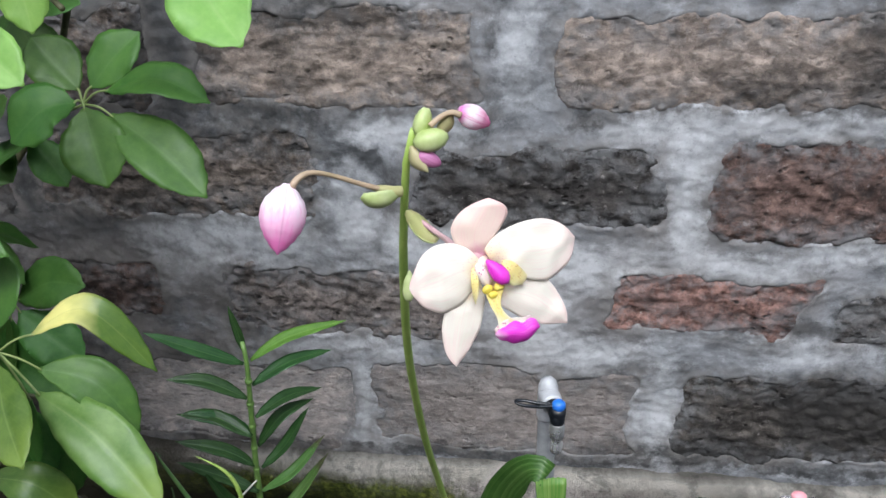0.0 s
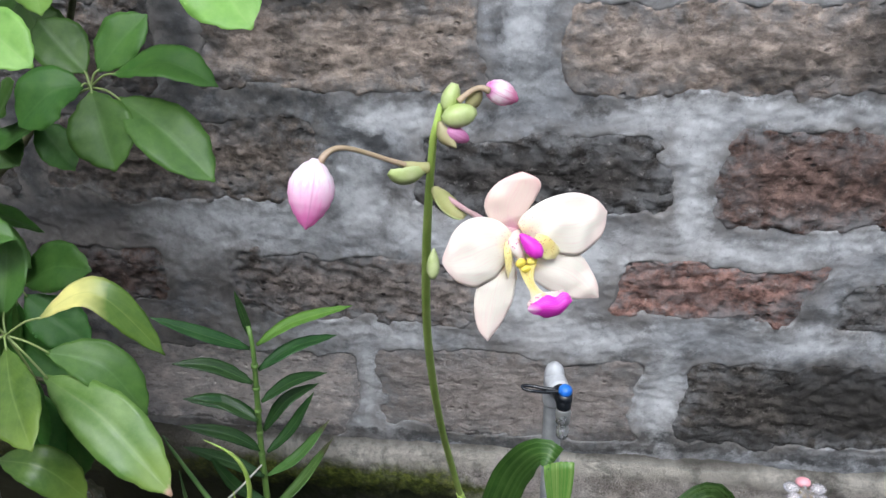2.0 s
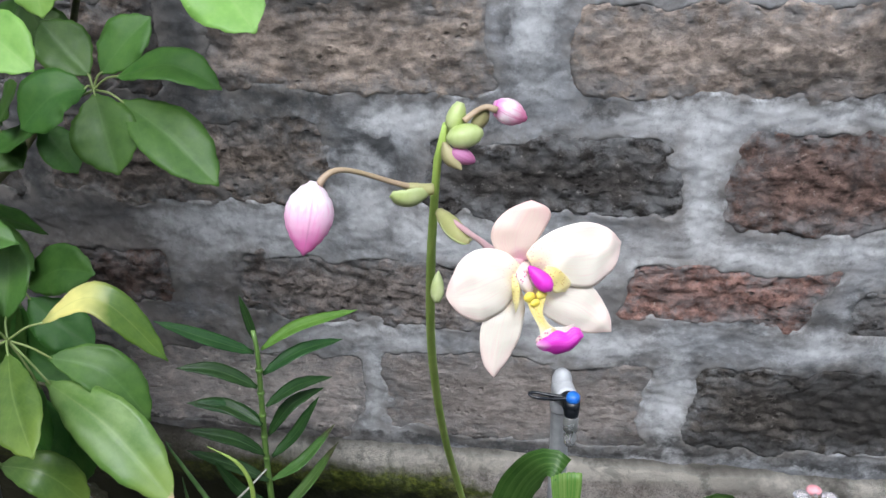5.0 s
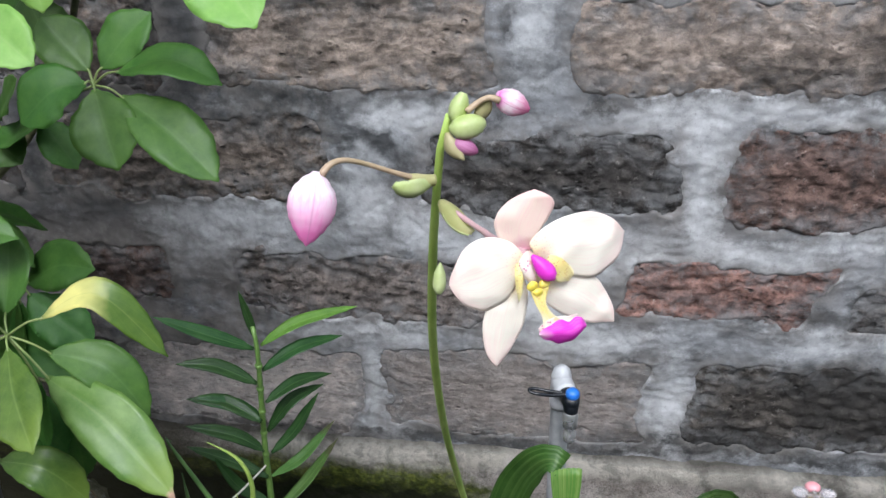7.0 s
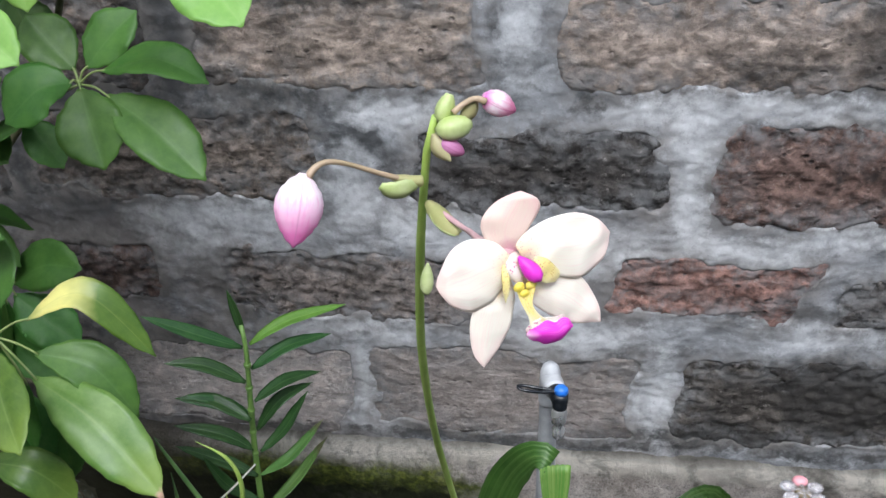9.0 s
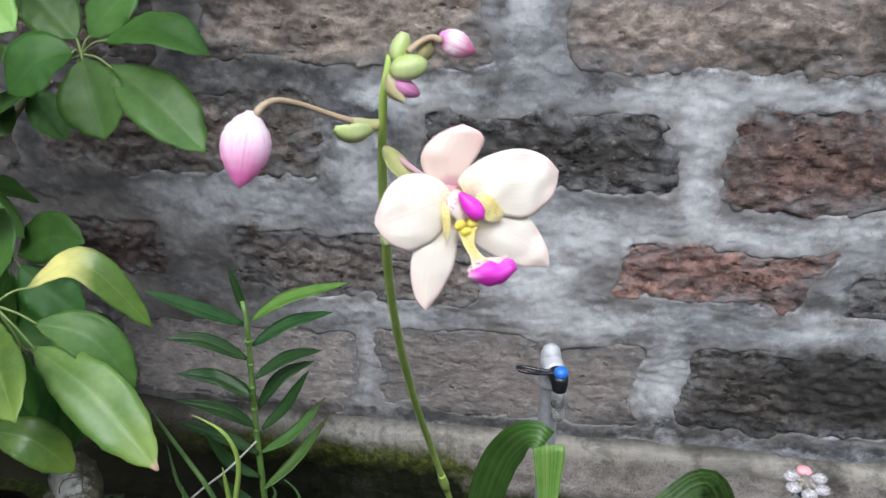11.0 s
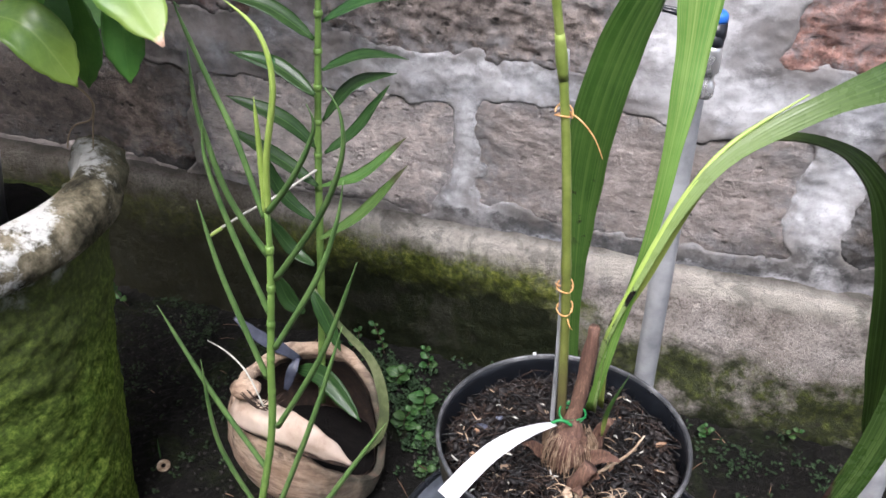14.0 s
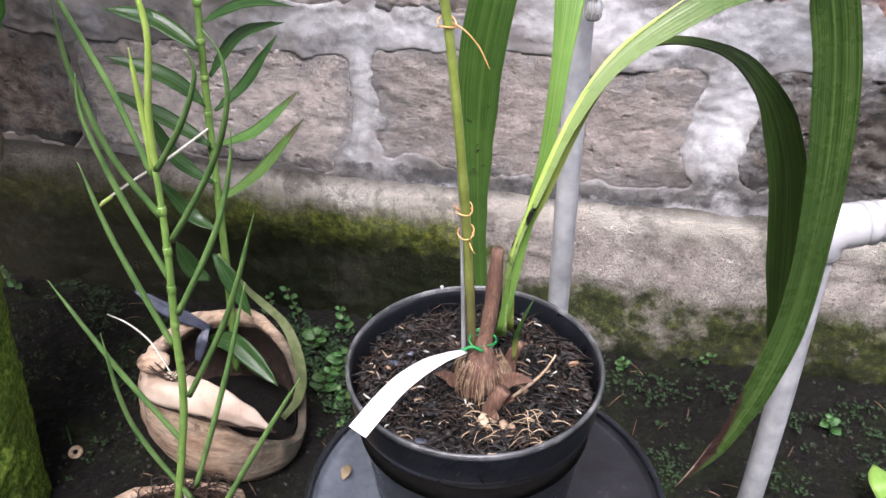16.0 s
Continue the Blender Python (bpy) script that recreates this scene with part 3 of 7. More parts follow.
M_BUCKET = bucket_skin()
M_PVC = plain("grey_pvc", [(0.3, (0.22, 0.233, 0.245)), (0.5, (0.36, 0.373, 0.385)), (0.72, (0.5, 0.513, 0.525))], 30, 10, 0.42, 0.15, 300, 0.0005)
M_SCUFF = plain("scuffed_edge", [(0.3, (0.025, 0.027, 0.03)), (0.5, (0.07, 0.073, 0.077)), (0.72, (0.24, 0.245, 0.25))], 60, 14, 0.35, 0.2, 400, 0.0005)
M_FITTING = plain("pale_grey_fitting", [(0.3, (0.35, 0.36, 0.375)), (0.7, (0.5, 0.505, 0.515))], 60, 12, 0.4, 0.1, 300, 0.0003)
M_WHITE = plain("white_plastic", [(0.3, (0.4, 0.41, 0.43)), (0.7, (0.55, 0.56, 0.575))], 60, 12, 0.4, 0.05, 300, 0.0003)
M_CHROME = plain("chromed_metal", [(0.3, (0.78, 0.79, 0.8)), (0.7, (0.9, 0.9, 0.9))], 80, 20, 0.27, 0.05, 300, 0.0003, metal=0.78, rough_var=0.1)
M_BLUE = plain("blue_plastic", [(0.3, (0.02, 0.13, 0.55)), (0.7, (0.04, 0.22, 0.75))], 100, 30, 0.35, 0)
M_CLEAR, clear_nodes, clear_skin = nodes_of("clear_plastic")
clear_skin.inputs["Base Color"].default_value = (0.9, 0.87, 0.89, 1)
clear_skin.inputs["Transmission Weight"].default_value = 0.75
clear_skin.inputs["Roughness"].default_value = 0.18
M_PINK = plain("faded_pink_plastic", [(0.3, (0.72, 0.28, 0.33)), (0.7, (0.8, 0.4, 0.43))], 120, 30, 0.4, 0.05)
def shell_skin():
    """Husk: pinkish tan with fibre streaks, cracks and dark blotches, darker towards the ground; one flank weathered
    grey-green and darkened.
    """
    m, nt, b = nodes_of("coconut_shell")
    at = coords(nt)
    p = separate(nt, at)
    squash = nt.nodes.new("ShaderNodeMapping")
    squash.inputs["Scale"].default_value = (0.22, 0.5, 1.0)
    squash.inputs["Rotation"].default_value = (0.0, radians(24), 0.0)
    nt.links.new(at, squash.inputs["Vector"])
    lines = noise_node(nt, squash.outputs[0], 130, 7, 0.7)
    tan = ramp(nt, noise_node(nt, at, 24, 8, 0.65), [(0.28, (0.32, 0.2, 0.13)), (0.5, (0.58, 0.43, 0.31)), (0.72, (0.74, 0.61, 0.48))])
    tan = blend(nt, calc(nt, 'MULTIPLY', mask(nt, lines, 0.55, 0.38), 0.7), tan, (0.2, 0.12, 0.085))
    grey = ramp(nt, noise_node(nt, at, 40, 8, 0.7), [(0.3, (0.02, 0.018, 0.012)), (0.55, (0.075, 0.066, 0.045)), (0.75, (0.19, 0.17, 0.125))])
    side = calc(nt, 'ADD', p[0], calc(nt, 'MULTIPLY', calc(nt, 'SUBTRACT', noise_node(nt, at, 14, 5), 0.5), 0.12))
    # right flank: weathered, with the shadow it lies in painted on as well
    col = blend(nt, mask(nt, side, -0.215, -0.17), tan, grey)
    col = blend(nt, mask(nt, noise_node(nt, at, 30, 6), 0.58, 0.68), col, (0.11, 0.07, 0.05))
    # darker towards the ground, with a ragged edge
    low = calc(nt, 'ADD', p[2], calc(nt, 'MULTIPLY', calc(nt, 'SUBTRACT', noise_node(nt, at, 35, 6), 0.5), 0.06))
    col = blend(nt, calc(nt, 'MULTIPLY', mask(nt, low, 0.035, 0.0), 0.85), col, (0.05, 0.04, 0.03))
    nt.links.new(col, b.inputs["Base Color"])
    b.inputs["Roughness"].default_value = 0.8
    relief(nt, b, calc(nt, 'ADD', lines, noise_node(nt, at, 130, 7, 0.7)), 0.8, 0.004)
    return m


M_SHELL = shell_skin()
M_STRIP = plain("pale_husk_strip", [(0.3, (0.36, 0.25, 0.18)), (0.45, (0.54, 0.42, 0.33)), (0.72, (0.68, 0.57, 0.47))], 26, 10, 0.75, 0.4, 120, 0.002)
M_DROOPING_LEAF = plain("olive_leaf_blade", [(0.3, (0.03, 0.042, 0.014)), (0.5, (0.075, 0.1, 0.032)), (0.75, (0.2, 0.22, 0.11))], 30, 12, 0.8, 0.5, 150, 0.002)
M_FIBRE = plain("husk_fibre", [(0.3, (0.012, 0.007, 0.005)), (0.6, (0.05, 0.028, 0.018)), (0.75, (0.13, 0.08, 0.05))], 120, 20, 0.85, 0.6, 350, 0.002)
M_PALE = plain("pale_root", [(0.3, (0.16, 0.1, 0.06)), (0.5, (0.32, 0.23, 0.15)), (0.72, (0.55, 0.46, 0.34))], 150, 30, 0.7, 0.2)
def straw_skin():
    """Dry sheaths: brown, tan and straw streaks running upwards."""
    m, nt, b = nodes_of("dry_fibrous_sheath")
    at = coords(nt)
    squash = nt.nodes.new("ShaderNodeMapping")
    squash.inputs["Scale"].default_value = (1.0, 1.0, 0.16)
    nt.links.new(at, squash.inputs["Vector"])
    lines = noise_node(nt, squash.outputs[0], 520, 8, 0.75, 0.6)
    col = ramp(nt, lines, [(0.3, (0.028, 0.014, 0.01)), (0.48, (0.09, 0.045, 0.03)), (0.62, (0.19, 0.11, 0.07)), (0.76, (0.42, 0.32, 0.22))])
    col = blend(nt, calc(nt, 'MULTIPLY', mask(nt, noise_node(nt, at, 60, 4), 0.45, 0.65), 0.5), col, (0.12, 0.06, 0.045))
    nt.links.new(col, b.inputs["Base Color"])
    b.inputs["Roughness"].default_value = 0.8
    relief(nt, b, lines, 0.5, 0.0012)
    return m


M_STRAW = straw_skin()
M_FLAX = plain("dry_straw_fibre", [(0.3, (0.12, 0.075, 0.045)), (0.5, (0.24, 0.16, 0.1)), (0.72, (0.46, 0.36, 0.25))], 150, 30, 0.7, 0.2)
M_ROOT = plain("white_aerial_root", [(0.3, (0.36, 0.35, 0.29)), (0.7, (0.6, 0.59, 0.53))], 150, 30, 0.6, 0.2)
M_DRY = plain("dry_brown_sheath", [(0.3, (0.12, 0.065, 0.035)), (0.5, (0.25, 0.145, 0.085)), (0.75, (0.42, 0.3, 0.2))], 70, 20, 0.75, 0.4, 250, 0.0015)
M_TWINE = plain("orange_twine", [(0.3, (0.62, 0.28, 0.09)), (0.7, (0.8, 0.48, 0.22))], 200, 50, 0.7, 0.3)
M_TAG = plain("white_label_plastic", [(0.3, (0.76, 0.77, 0.8)), (0.7, (0.84, 0.84, 0.86))], 80, 30, 0.45, 0.05)
M_WIRE = plain("green_twist_wire", [(0.3, (0.006, 0.12, 0.03)), (0.7, (0.02, 0.3, 0.08))], 200, 60, 0.4, 0)
M_RIBBON = plain("slate_plastic_strip", [(0.3, (0.03, 0.035, 0.055)), (0.7, (0.09, 0.1, 0.14))], 80, 30, 0.45, 0.2)
M_BARK = plain("young_bark", [(0.3, (0.1, 0.075, 0.045)), (0.7, (0.24, 0.19, 0.11))], 60, 20, 0.8, 0.6, 200, 0.002)
def stalk_skin():
    """Flower stalk: fresh yellow-green above, duller and browner towards its foot."""
    m, nt, b = nodes_of("green_stalk")
    at = coords(nt)
    n = noise_node(nt, at, 60, 6)
    fresh = ramp(nt, n, [(0.3, (0.3, 0.45, 0.08)), (0.7, (0.44, 0.58, 0.14))])
    dull = ramp(nt, n, [(0.3, (0.085, 0.1, 0.022)), (0.55, (0.16, 0.19, 0.042)), (0.72, (0.25, 0.26, 0.08))])
    dull = blend(nt, mask(nt, separate(nt, at)[2], 0.57, 0.5), dull, (0.075, 0.045, 0.03))
    nt.links.new(blend(nt, mask(nt, separate(nt, at)[2], 0.6, 0.92), dull, fresh), b.inputs["Base Color"])
    b.inputs["Roughness"].default_value = 0.42
    relief(nt, b, noise_node(nt, at, 250, 5), 0.15, 0.0005)
    return m


M_STALK = stalk_skin()
M_CANE = plain("green_cane", [(0.3, (0.1, 0.2, 0.045)), (0.7, (0.2, 0.33, 0.08))], 45, 15, 0.45, 0.15, 250, 0.0006)
M_CANE_PALE = plain("pale_shoot", [(0.3, (0.26, 0.4, 0.07)), (0.7, (0.42, 0.55, 0.14))], 45, 15, 0.45, 0.1)
M_TERETE = plain("round_leaf_green", [(0.3, (0.06, 0.14, 0.04)), (0.7, (0.15, 0.26, 0.08))], 40, 14, 0.42, 0.1, 250, 0.0006, vary=0.4)
M_PEDICEL = plain("rosy_green_pedicel", [(0.3, (0.34, 0.27, 0.14)), (0.7, (0.5, 0.36, 0.26))], 90, 60, 0.45, 0.1)
M_PEDPINK = plain("rosy_pedicel", [(0.3, (0.6, 0.36, 0.38)), (0.7, (0.7, 0.46, 0.46))], 90, 60, 0.45, 0.1)
M_STEM = plain("olive_brown_stem", [(0.3, (0.05, 0.052, 0.024)), (0.7, (0.13, 0.13, 0.06))], 50, 18, 0.6, 0.3)
M_PETIOLE = plain("pale_petiole", [(0.3, (0.2, 0.28, 0.08)), (0.7, (0.32, 0.4, 0.15))], 60, 25, 0.45, 0.1)
M_SCHEF = leafy("schefflera_green", (0.052, 0.145, 0.026), (0.095, 0.22, 0.042), (0.14, 0.27, 0.075), 0.45, 0.28, ribs=5, rib_full=0.2)
M_SCHEF_L = leafy("schefflera_lime", (0.19, 0.36, 0.07), (0.28, 0.47, 0.11), (0.36, 0.52, 0.17), 0.36, 0.35, ribs=5, rib_full=0.2)
M_SCHEF_Y = leafy("schefflera_yellowed", (0.07, 0.15, 0.025), (0.12, 0.22, 0.035), (0.3, 0.36, 0.1), 0.36, 0.3, ribs=5, rib_full=0.22, yellow=((-0.1, 0.56), (0.78, 0.74, 0.27), 0.95))
M_SCHEF_S = leafy("schefflera_streaked", (0.06, 0.14, 0.024), (0.11, 0.215, 0.04), (0.34, 0.4, 0.13), 0.36, 0.3, ribs=5, rib_full=0.22, yellow=((-0.1, 0.4), (0.5, 0.52, 0.17), 0.5))
M_SCHEF_T = leafy("schefflera_mottled", (0.095, 0.19, 0.036), (0.18, 0.29, 0.075), (0.28, 0.4, 0.12), 0.36, 0.3, ribs=5, rib_full=0.22, yellow=((0.72, 1.5), (0.26, 0.36, 0.07), 0.6), tip=(0.93, (0.6, 0.4, 0.3)))
M_SCHEF_P = leafy("schefflera_pale_edge", (0.06, 0.14, 0.024), (0.125, 0.235, 0.045), (0.28, 0.38, 0.12), 0.36, 0.3, ribs=5, rib_full=0.22, yellow=((0.6, 1.5), (0.26, 0.36, 0.06), 0.35))
# shaded and lit copies of one green, for the folded leaf's two halves
M_PLEAT_SHADED = leafy("pleated_leaf_shaded", (0.03, 0.075, 0.012), (0.058, 0.118, 0.022), (0.12, 0.2, 0.055), 0.36, 0.22, streak=0.5, blot=(0.45, 0.62, 0.6))
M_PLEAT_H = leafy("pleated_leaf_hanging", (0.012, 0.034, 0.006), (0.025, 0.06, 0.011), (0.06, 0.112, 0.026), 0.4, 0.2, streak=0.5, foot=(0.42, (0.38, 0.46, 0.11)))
M_PLEAT_LIT = leafy("pleated_leaf_lit", (0.095, 0.2, 0.03), (0.16, 0.285, 0.06), (0.32, 0.43, 0.13), 0.36, 0.35, streak=0.5)
M_PLEAT_T = leafy("pleated_leaf_browned", (0.015, 0.040, 0.008), (0.034, 0.072, 0.016), (0.11, 0.175, 0.052), 0.28, 0.2, streak=0.5, foot=(0.38, (0.3, 0.42, 0.15)), blot=(0.04, 0.15, 0.52), burn=(0.9, 0.16))
M_REED = leafy("cane_orchid_leaf", (0.016, 0.056, 0.016), (0.036, 0.095, 0.026), (0.11, 0.2, 0.068), 0.34, 0.3, streak=0.3)
M_REED_L = leafy("cane_orchid_leaf_young", (0.09, 0.23, 0.03), (0.15, 0.31, 0.05), (0.26, 0.42, 0.12), 0.36, 0.35, streak=0.3)
M_REED_T = leafy("cane_orchid_leaf_dark_tip", (0.06, 0.14, 0.03), (0.1, 0.2, 0.05), (0.2, 0.32, 0.1), 0.38, 0.3, streak=0.3, tip=(0.78, (0.06, 0.05, 0.03)))
M_WEED = leafy("weed_leaf", (0.028, 0.08, 0.021), (0.062, 0.145, 0.04), (0.15, 0.23, 0.085), 0.45, 0.3)
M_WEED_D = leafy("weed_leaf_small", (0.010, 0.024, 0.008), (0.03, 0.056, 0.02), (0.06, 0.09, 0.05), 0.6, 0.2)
M_BRACT = leafy("green_bract", (0.36, 0.38, 0.13), (0.5, 0.44, 0.26), (0.42, 0.42, 0.18), 0.4, 0.3)
M_BUDGREEN = plain("green_bud", [(0.3, (0.38, 0.48, 0.14)), (0.7, (0.58, 0.64, 0.34))], 120, 70, 0.42, 0.05)
M_PETAL = petal_skin("cream_petal", (0.97, 0.92, 0.82), (0.96, 0.74, 0.7), (0.92, 0.76, 0.45), speck=(0.55, 0.16, 0.2), pink_from=0.84, speckle=0.4, reach=0.34)
M_SEPAL = petal_skin("cream_sepal", (0.92, 0.75, 0.65), (0.92, 0.62, 0.6), (0.82, 0.38, 0.54), pink_from=0.8, speckle=0.12)
M_BUD = petal_skin("pink_bud_skin", (0.97, 0.88, 0.92), (0.9, 0.26, 0.6), (0.95, 0.86, 0.9), pink_from=0.44, speckle=0.0, sides=0.0, seam=(0.7, 0.3, 0.5))
M_BUD_S = petal_skin("small_pink_bud_skin", (0.95, 0.82, 0.88), (0.72, 0.12, 0.34), (0.82, 0.14, 0.6), pink_from=0.56, speckle=0.0, sides=0.0, seam=(0.55, 0.1, 0.3))
M_FAN = petal_skin("magenta_fan_skin", (0.82, 0.05, 0.66), (0.9, 0.3, 0.78), (0.96, 0.78, 0.88), pink_from=1.0, speckle=0.0)
M_THROAT = petal_skin("spotted_throat", (0.95, 0.88, 0.8), (0.95, 0.8, 0.78), (0.92, 0.7, 0.7), speck=(0.6, 0.06, 0.3), pink_from=1.0, speckle=0.9, reach=1.4, dot=1100)
M_BUD_D = petal_skin("magenta_bud_skin", (0.62, 0.26, 0.48), (0.42, 0.1, 0.24), (0.52, 0.18, 0.4), pink_from=0.6, speckle=0.0, sides=0.0)
M_MAGENTA = plain("magenta_petal", [(0.3, (0.66, 0.02, 0.5)), (0.7, (0.82, 0.08, 0.66))], 250, 90, 0.45, 0.05)
M_YELLOW = petal_skin("yellow_lip", (0.94, 0.83, 0.34), (0.95, 0.9, 0.62), (0.92, 0.84, 0.45), speck=(0.4, 0.08, 0.03), speckle=0.7, reach=1.0, dot=1500)
M_CLAW = petal_skin("lip_claw", (0.95, 0.8, 0.28), (0.96, 0.93, 0.82), (0.92, 0.78, 0.15), pink_from=0.7, speck=(0.5, 0.1, 0.05), speckle=0.4, reach=0.9)
M_CALLUS = plain("yellow_callus", [(0.3, (0.86, 0.66, 0.04)), (0.7, (0.92, 0.8, 0.2))], 300, 90, 0.4, 0.05)


# ---- shaping tools ----
def part(name, bm, material, parent=None, label=""):
    """Links a bmesh as one mesh object, under a thing or a part where one is given."""
    me = bpy.data.meshes.new(name)
    bm.to_mesh(me)
    bm.free()
    for poly in me.polygons:
        poly.use_smooth = True
    me.materials.append(material)
    ob = new(name, me)
    if parent is not None:
        ob.parent = parent
    if label:
        tagged(ob, label)
    return ob


def thing(name, label, category, group="", kind=""):
    ob = new(name)
    ob.empty_display_size = 0.05
    return tagged(ob, label, category, group, kind)


def glide(pts, n):
    """n + 1 points evenly along a smooth curve through pts."""
    pts = [Vector(p) for p in pts]
    if len(pts) == 2:
        return [pts[0].lerp(pts[1], i / n) for i in range(n + 1)]
    dense = []
    for i in range(len(pts) - 1):
        p0, p1, p2 = pts[max(i - 1, 0)], pts[i], pts[i + 1]
        p3 = pts[min(i + 2, len(pts) - 1)]
        for k in range(12):
            t = k / 12
            dense.append(0.5 * (2 * p1 + (p2 - p0) * t + (2 * p0 - 5 * p1 + 4 * p2 - p3) * t * t + (3 * p1 - p0 - 3 * p2 + p3) * t ** 3))
    dense.append(pts[-1])
    run = [0.0]
    for a, b in zip(dense, dense[1:]):
        run.append(run[-1] + (b - a).length)
    out, j = [], 0
    for i in range(n + 1):
        s = run[-1] * i / n
        while j < len(run) - 2 and run[j + 1] < s:
            j += 1
        out.append(dense[j].lerp(dense[j + 1], (s - run[j]) / max(run[j + 1] - run[j], 1e-9)))
    return out


def along(values, v):
    """Value at v (0 to 1) of evenly spaced values, eased between them."""
    x = min(max(v, 0), 1) * (len(values) - 1)
    i = min(int(x), len(values) - 2)
    f = x - i
    return values[i] + (values[i + 1] - values[i]) * f * f * (3 - 2 * f)


def tube_into(bm, pts, radii, n=12, segs=8, wobble=0.0, cap=True):
    spine = glide(pts, n)
    side = None
    rings = []
    for i, p in enumerate(spine):
        t = (spine[min(i + 1, n)] - spine[max(i - 1, 0)]).normalized()
        side = (side - t * side.dot(t)).normalized() if side else t.orthogonal().normalized()
        other = t.cross(side)
        r = along(radii, i / n) if len(radii) > 1 else radii[0]
        ring = []
        for k in range(segs):
            a = 2 * math.pi * k / segs
            rr = r * (1 + wobble * noise.noise(p * 90 + Vector((k * 3.1, 0, 0))))
            ring.append(bm.verts.new(p + side * (rr * math.cos(a)) + other * (rr * math.sin(a))))
        rings.append(ring)
    for a, b in zip(rings, rings[1:]):
        for k in range(segs):
            bm.faces.new((a[k], a[(k + 1) % segs], b[(k + 1) % segs], b[k]))
    if cap:
        bm.faces.new(rings[0][::-1])
        bm.faces.new(rings[-1])
    return bm


def tube(pts, radii, n=12, segs=8, wobble=0.0):
    return tube_into(bmesh.new(), pts, radii, n, segs, wobble)


OVAL = (0.1, 0.62, 0.92, 1.0, 0.9, 0.62, 0.06)
LANCE = (0.25, 0.75, 0.98, 1.0, 0.85, 0.55, 0.04)
SPEAR = (0.35, 0.8, 1.0, 0.9, 0.7, 0.42, 0.03)
SEPAL = (0.3, 0.72, 0.98, 1.0, 0.84, 0.55, 0.08)


def leaf_into(bm, pts, normal, width, shape, nl=16, nw=6, cup=0.0, fold=0.0, pleats=0, depth=0.0, wave=0.0, thick=0.0006, seed=0.0, jag=0.04):
    """A closed thin blade along pts; normal: the way its upper face looks at the base."""
    uv = bm.loops.layers.uv.verify()
    spine = glide(pts, nl)
    many = not isinstance(normal, Vector) and isinstance(normal[0], (tuple, Vector))
    up = Vector(normal[0] if many else normal)
    rows = []
    for i, p in enumerate(spine):
        v = i / nl
        if many:
            x = v * (len(normal) - 1)
            k = min(int(x), len(normal) - 2)
            up = Vector(normal[k]).lerp(Vector(normal[k + 1]), x - k)
        t = (spine[min(i + 1, nl)] - spine[max(i - 1, 0)]).normalized()
        up = (up - t * up.dot(t)).normalized()
        side = t.cross(up)
        w = 0.5 * width * along(shape, v)
        top, low = [], []
        for j in range(nw + 1):
            s = 2 * j / nw - 1
            lift = w * (cup * s * s + fold * abs(s)) + wave * w * s * s * noise.noise(Vector((v * 5 + seed, s * 1.3, seed)))
            if pleats:
                x = (s * 0.5 + 0.5) * pleats
                lift += depth * min(1.0, w / (0.3 * width)) * (abs((x % 1) - 0.5) * 2 - 0.5)
            edge = 1 + jag * noise.noise(Vector((v * 9, seed, s)))
            q = p + side * (s * w * edge) + up * lift
            th = thick * (1 - 0.7 * abs(s))
            top.append((bm.verts.new(q + up * th * 0.5), (j / nw, v)))
            low.append((bm.verts.new(q - up * th * 0.5), (j / nw, v)))
        rows.append((top, low))

    def quad(*corners):
        f = bm.faces.new([c[0] for c in corners])
        for loop, c in zip(f.loops, corners):
            loop[uv].uv = c[1]
    for (ta, la), (tb, lb) in zip(rows, rows[1:]):
        for j in range(nw):
            quad(ta[j], ta[j + 1], tb[j + 1], tb[j])
            quad(la[j + 1], la[j], lb[j], lb[j + 1])
        quad(ta[0], tb[0], lb[0], la[0])
        quad(tb[nw], ta[nw], la[nw], lb[nw])
    for (t, l), flip in ((rows[0], False), (rows[-1], True)):
        for j in range(nw):
            c = (t[j + 1], t[j], l[j], l[j + 1])
            quad(*(c[::-1] if flip else c))
    return bm


def leaf(*a, **k):
    return leaf_into(bmesh.new(), *a, **k)


def lathe(profile, segs=48, at=(0, 0, 0), rough=0.0, grain=30.0, axis=None, ring_shaped=False):
    """A turned body from (radius, height) pairs; rough: unevenness in metres; ring_shaped: the profile closes on itself."""
    bm = bmesh.new()
    turn = axis or Matrix.Identity(3)
    if rough:
        loop = list(profile) + ([profile[0]] if ring_shaped else [])
        fine = []
        for (r0, z0), (r1, z1) in zip(loop, loop[1:]):
            n = max(1, round(math.hypot(r1 - r0, z1 - z0) / max(0.004, profile[-1][0] * 0.03 + 0.004)))
            fine += [(r0 + (r1 - r0) * i / n, z0 + (z1 - z0) * i / n) for i in range(n)]
        profile = fine if ring_shaped else fine + [loop[-1]]
    rings = []
    for r, z in profile:
        ring = []
        for k in range(segs):
            a = 2 * math.pi * k / segs
            p = Vector((r * math.cos(a), r * math.sin(a), z))
            if rough:
                p += Vector((p.x, p.y, 0)).normalized() * rough * noise.fractal(p * grain + Vector(at) * 7, 0.8, 2.0, 4)
                p.z += 0.5 * rough * noise.noise(p * grain * 0.7)
            ring.append(bm.verts.new(turn @ p + Vector(at)))
        rings.append(ring)
    for a, b in zip(rings, rings[1:] + rings[:1] if ring_shaped else rings[1:]):
        for k in range(segs):
            bm.faces.new((a[k], a[(k + 1) % segs], b[(k + 1) % segs], b[k]))
    if not ring_shaped:
        bm.faces.new(rings[0][::-1])
        bm.faces.new(rings[-1])
    bmesh.ops.recalc_face_normals(bm, faces=bm.faces)
    return bm


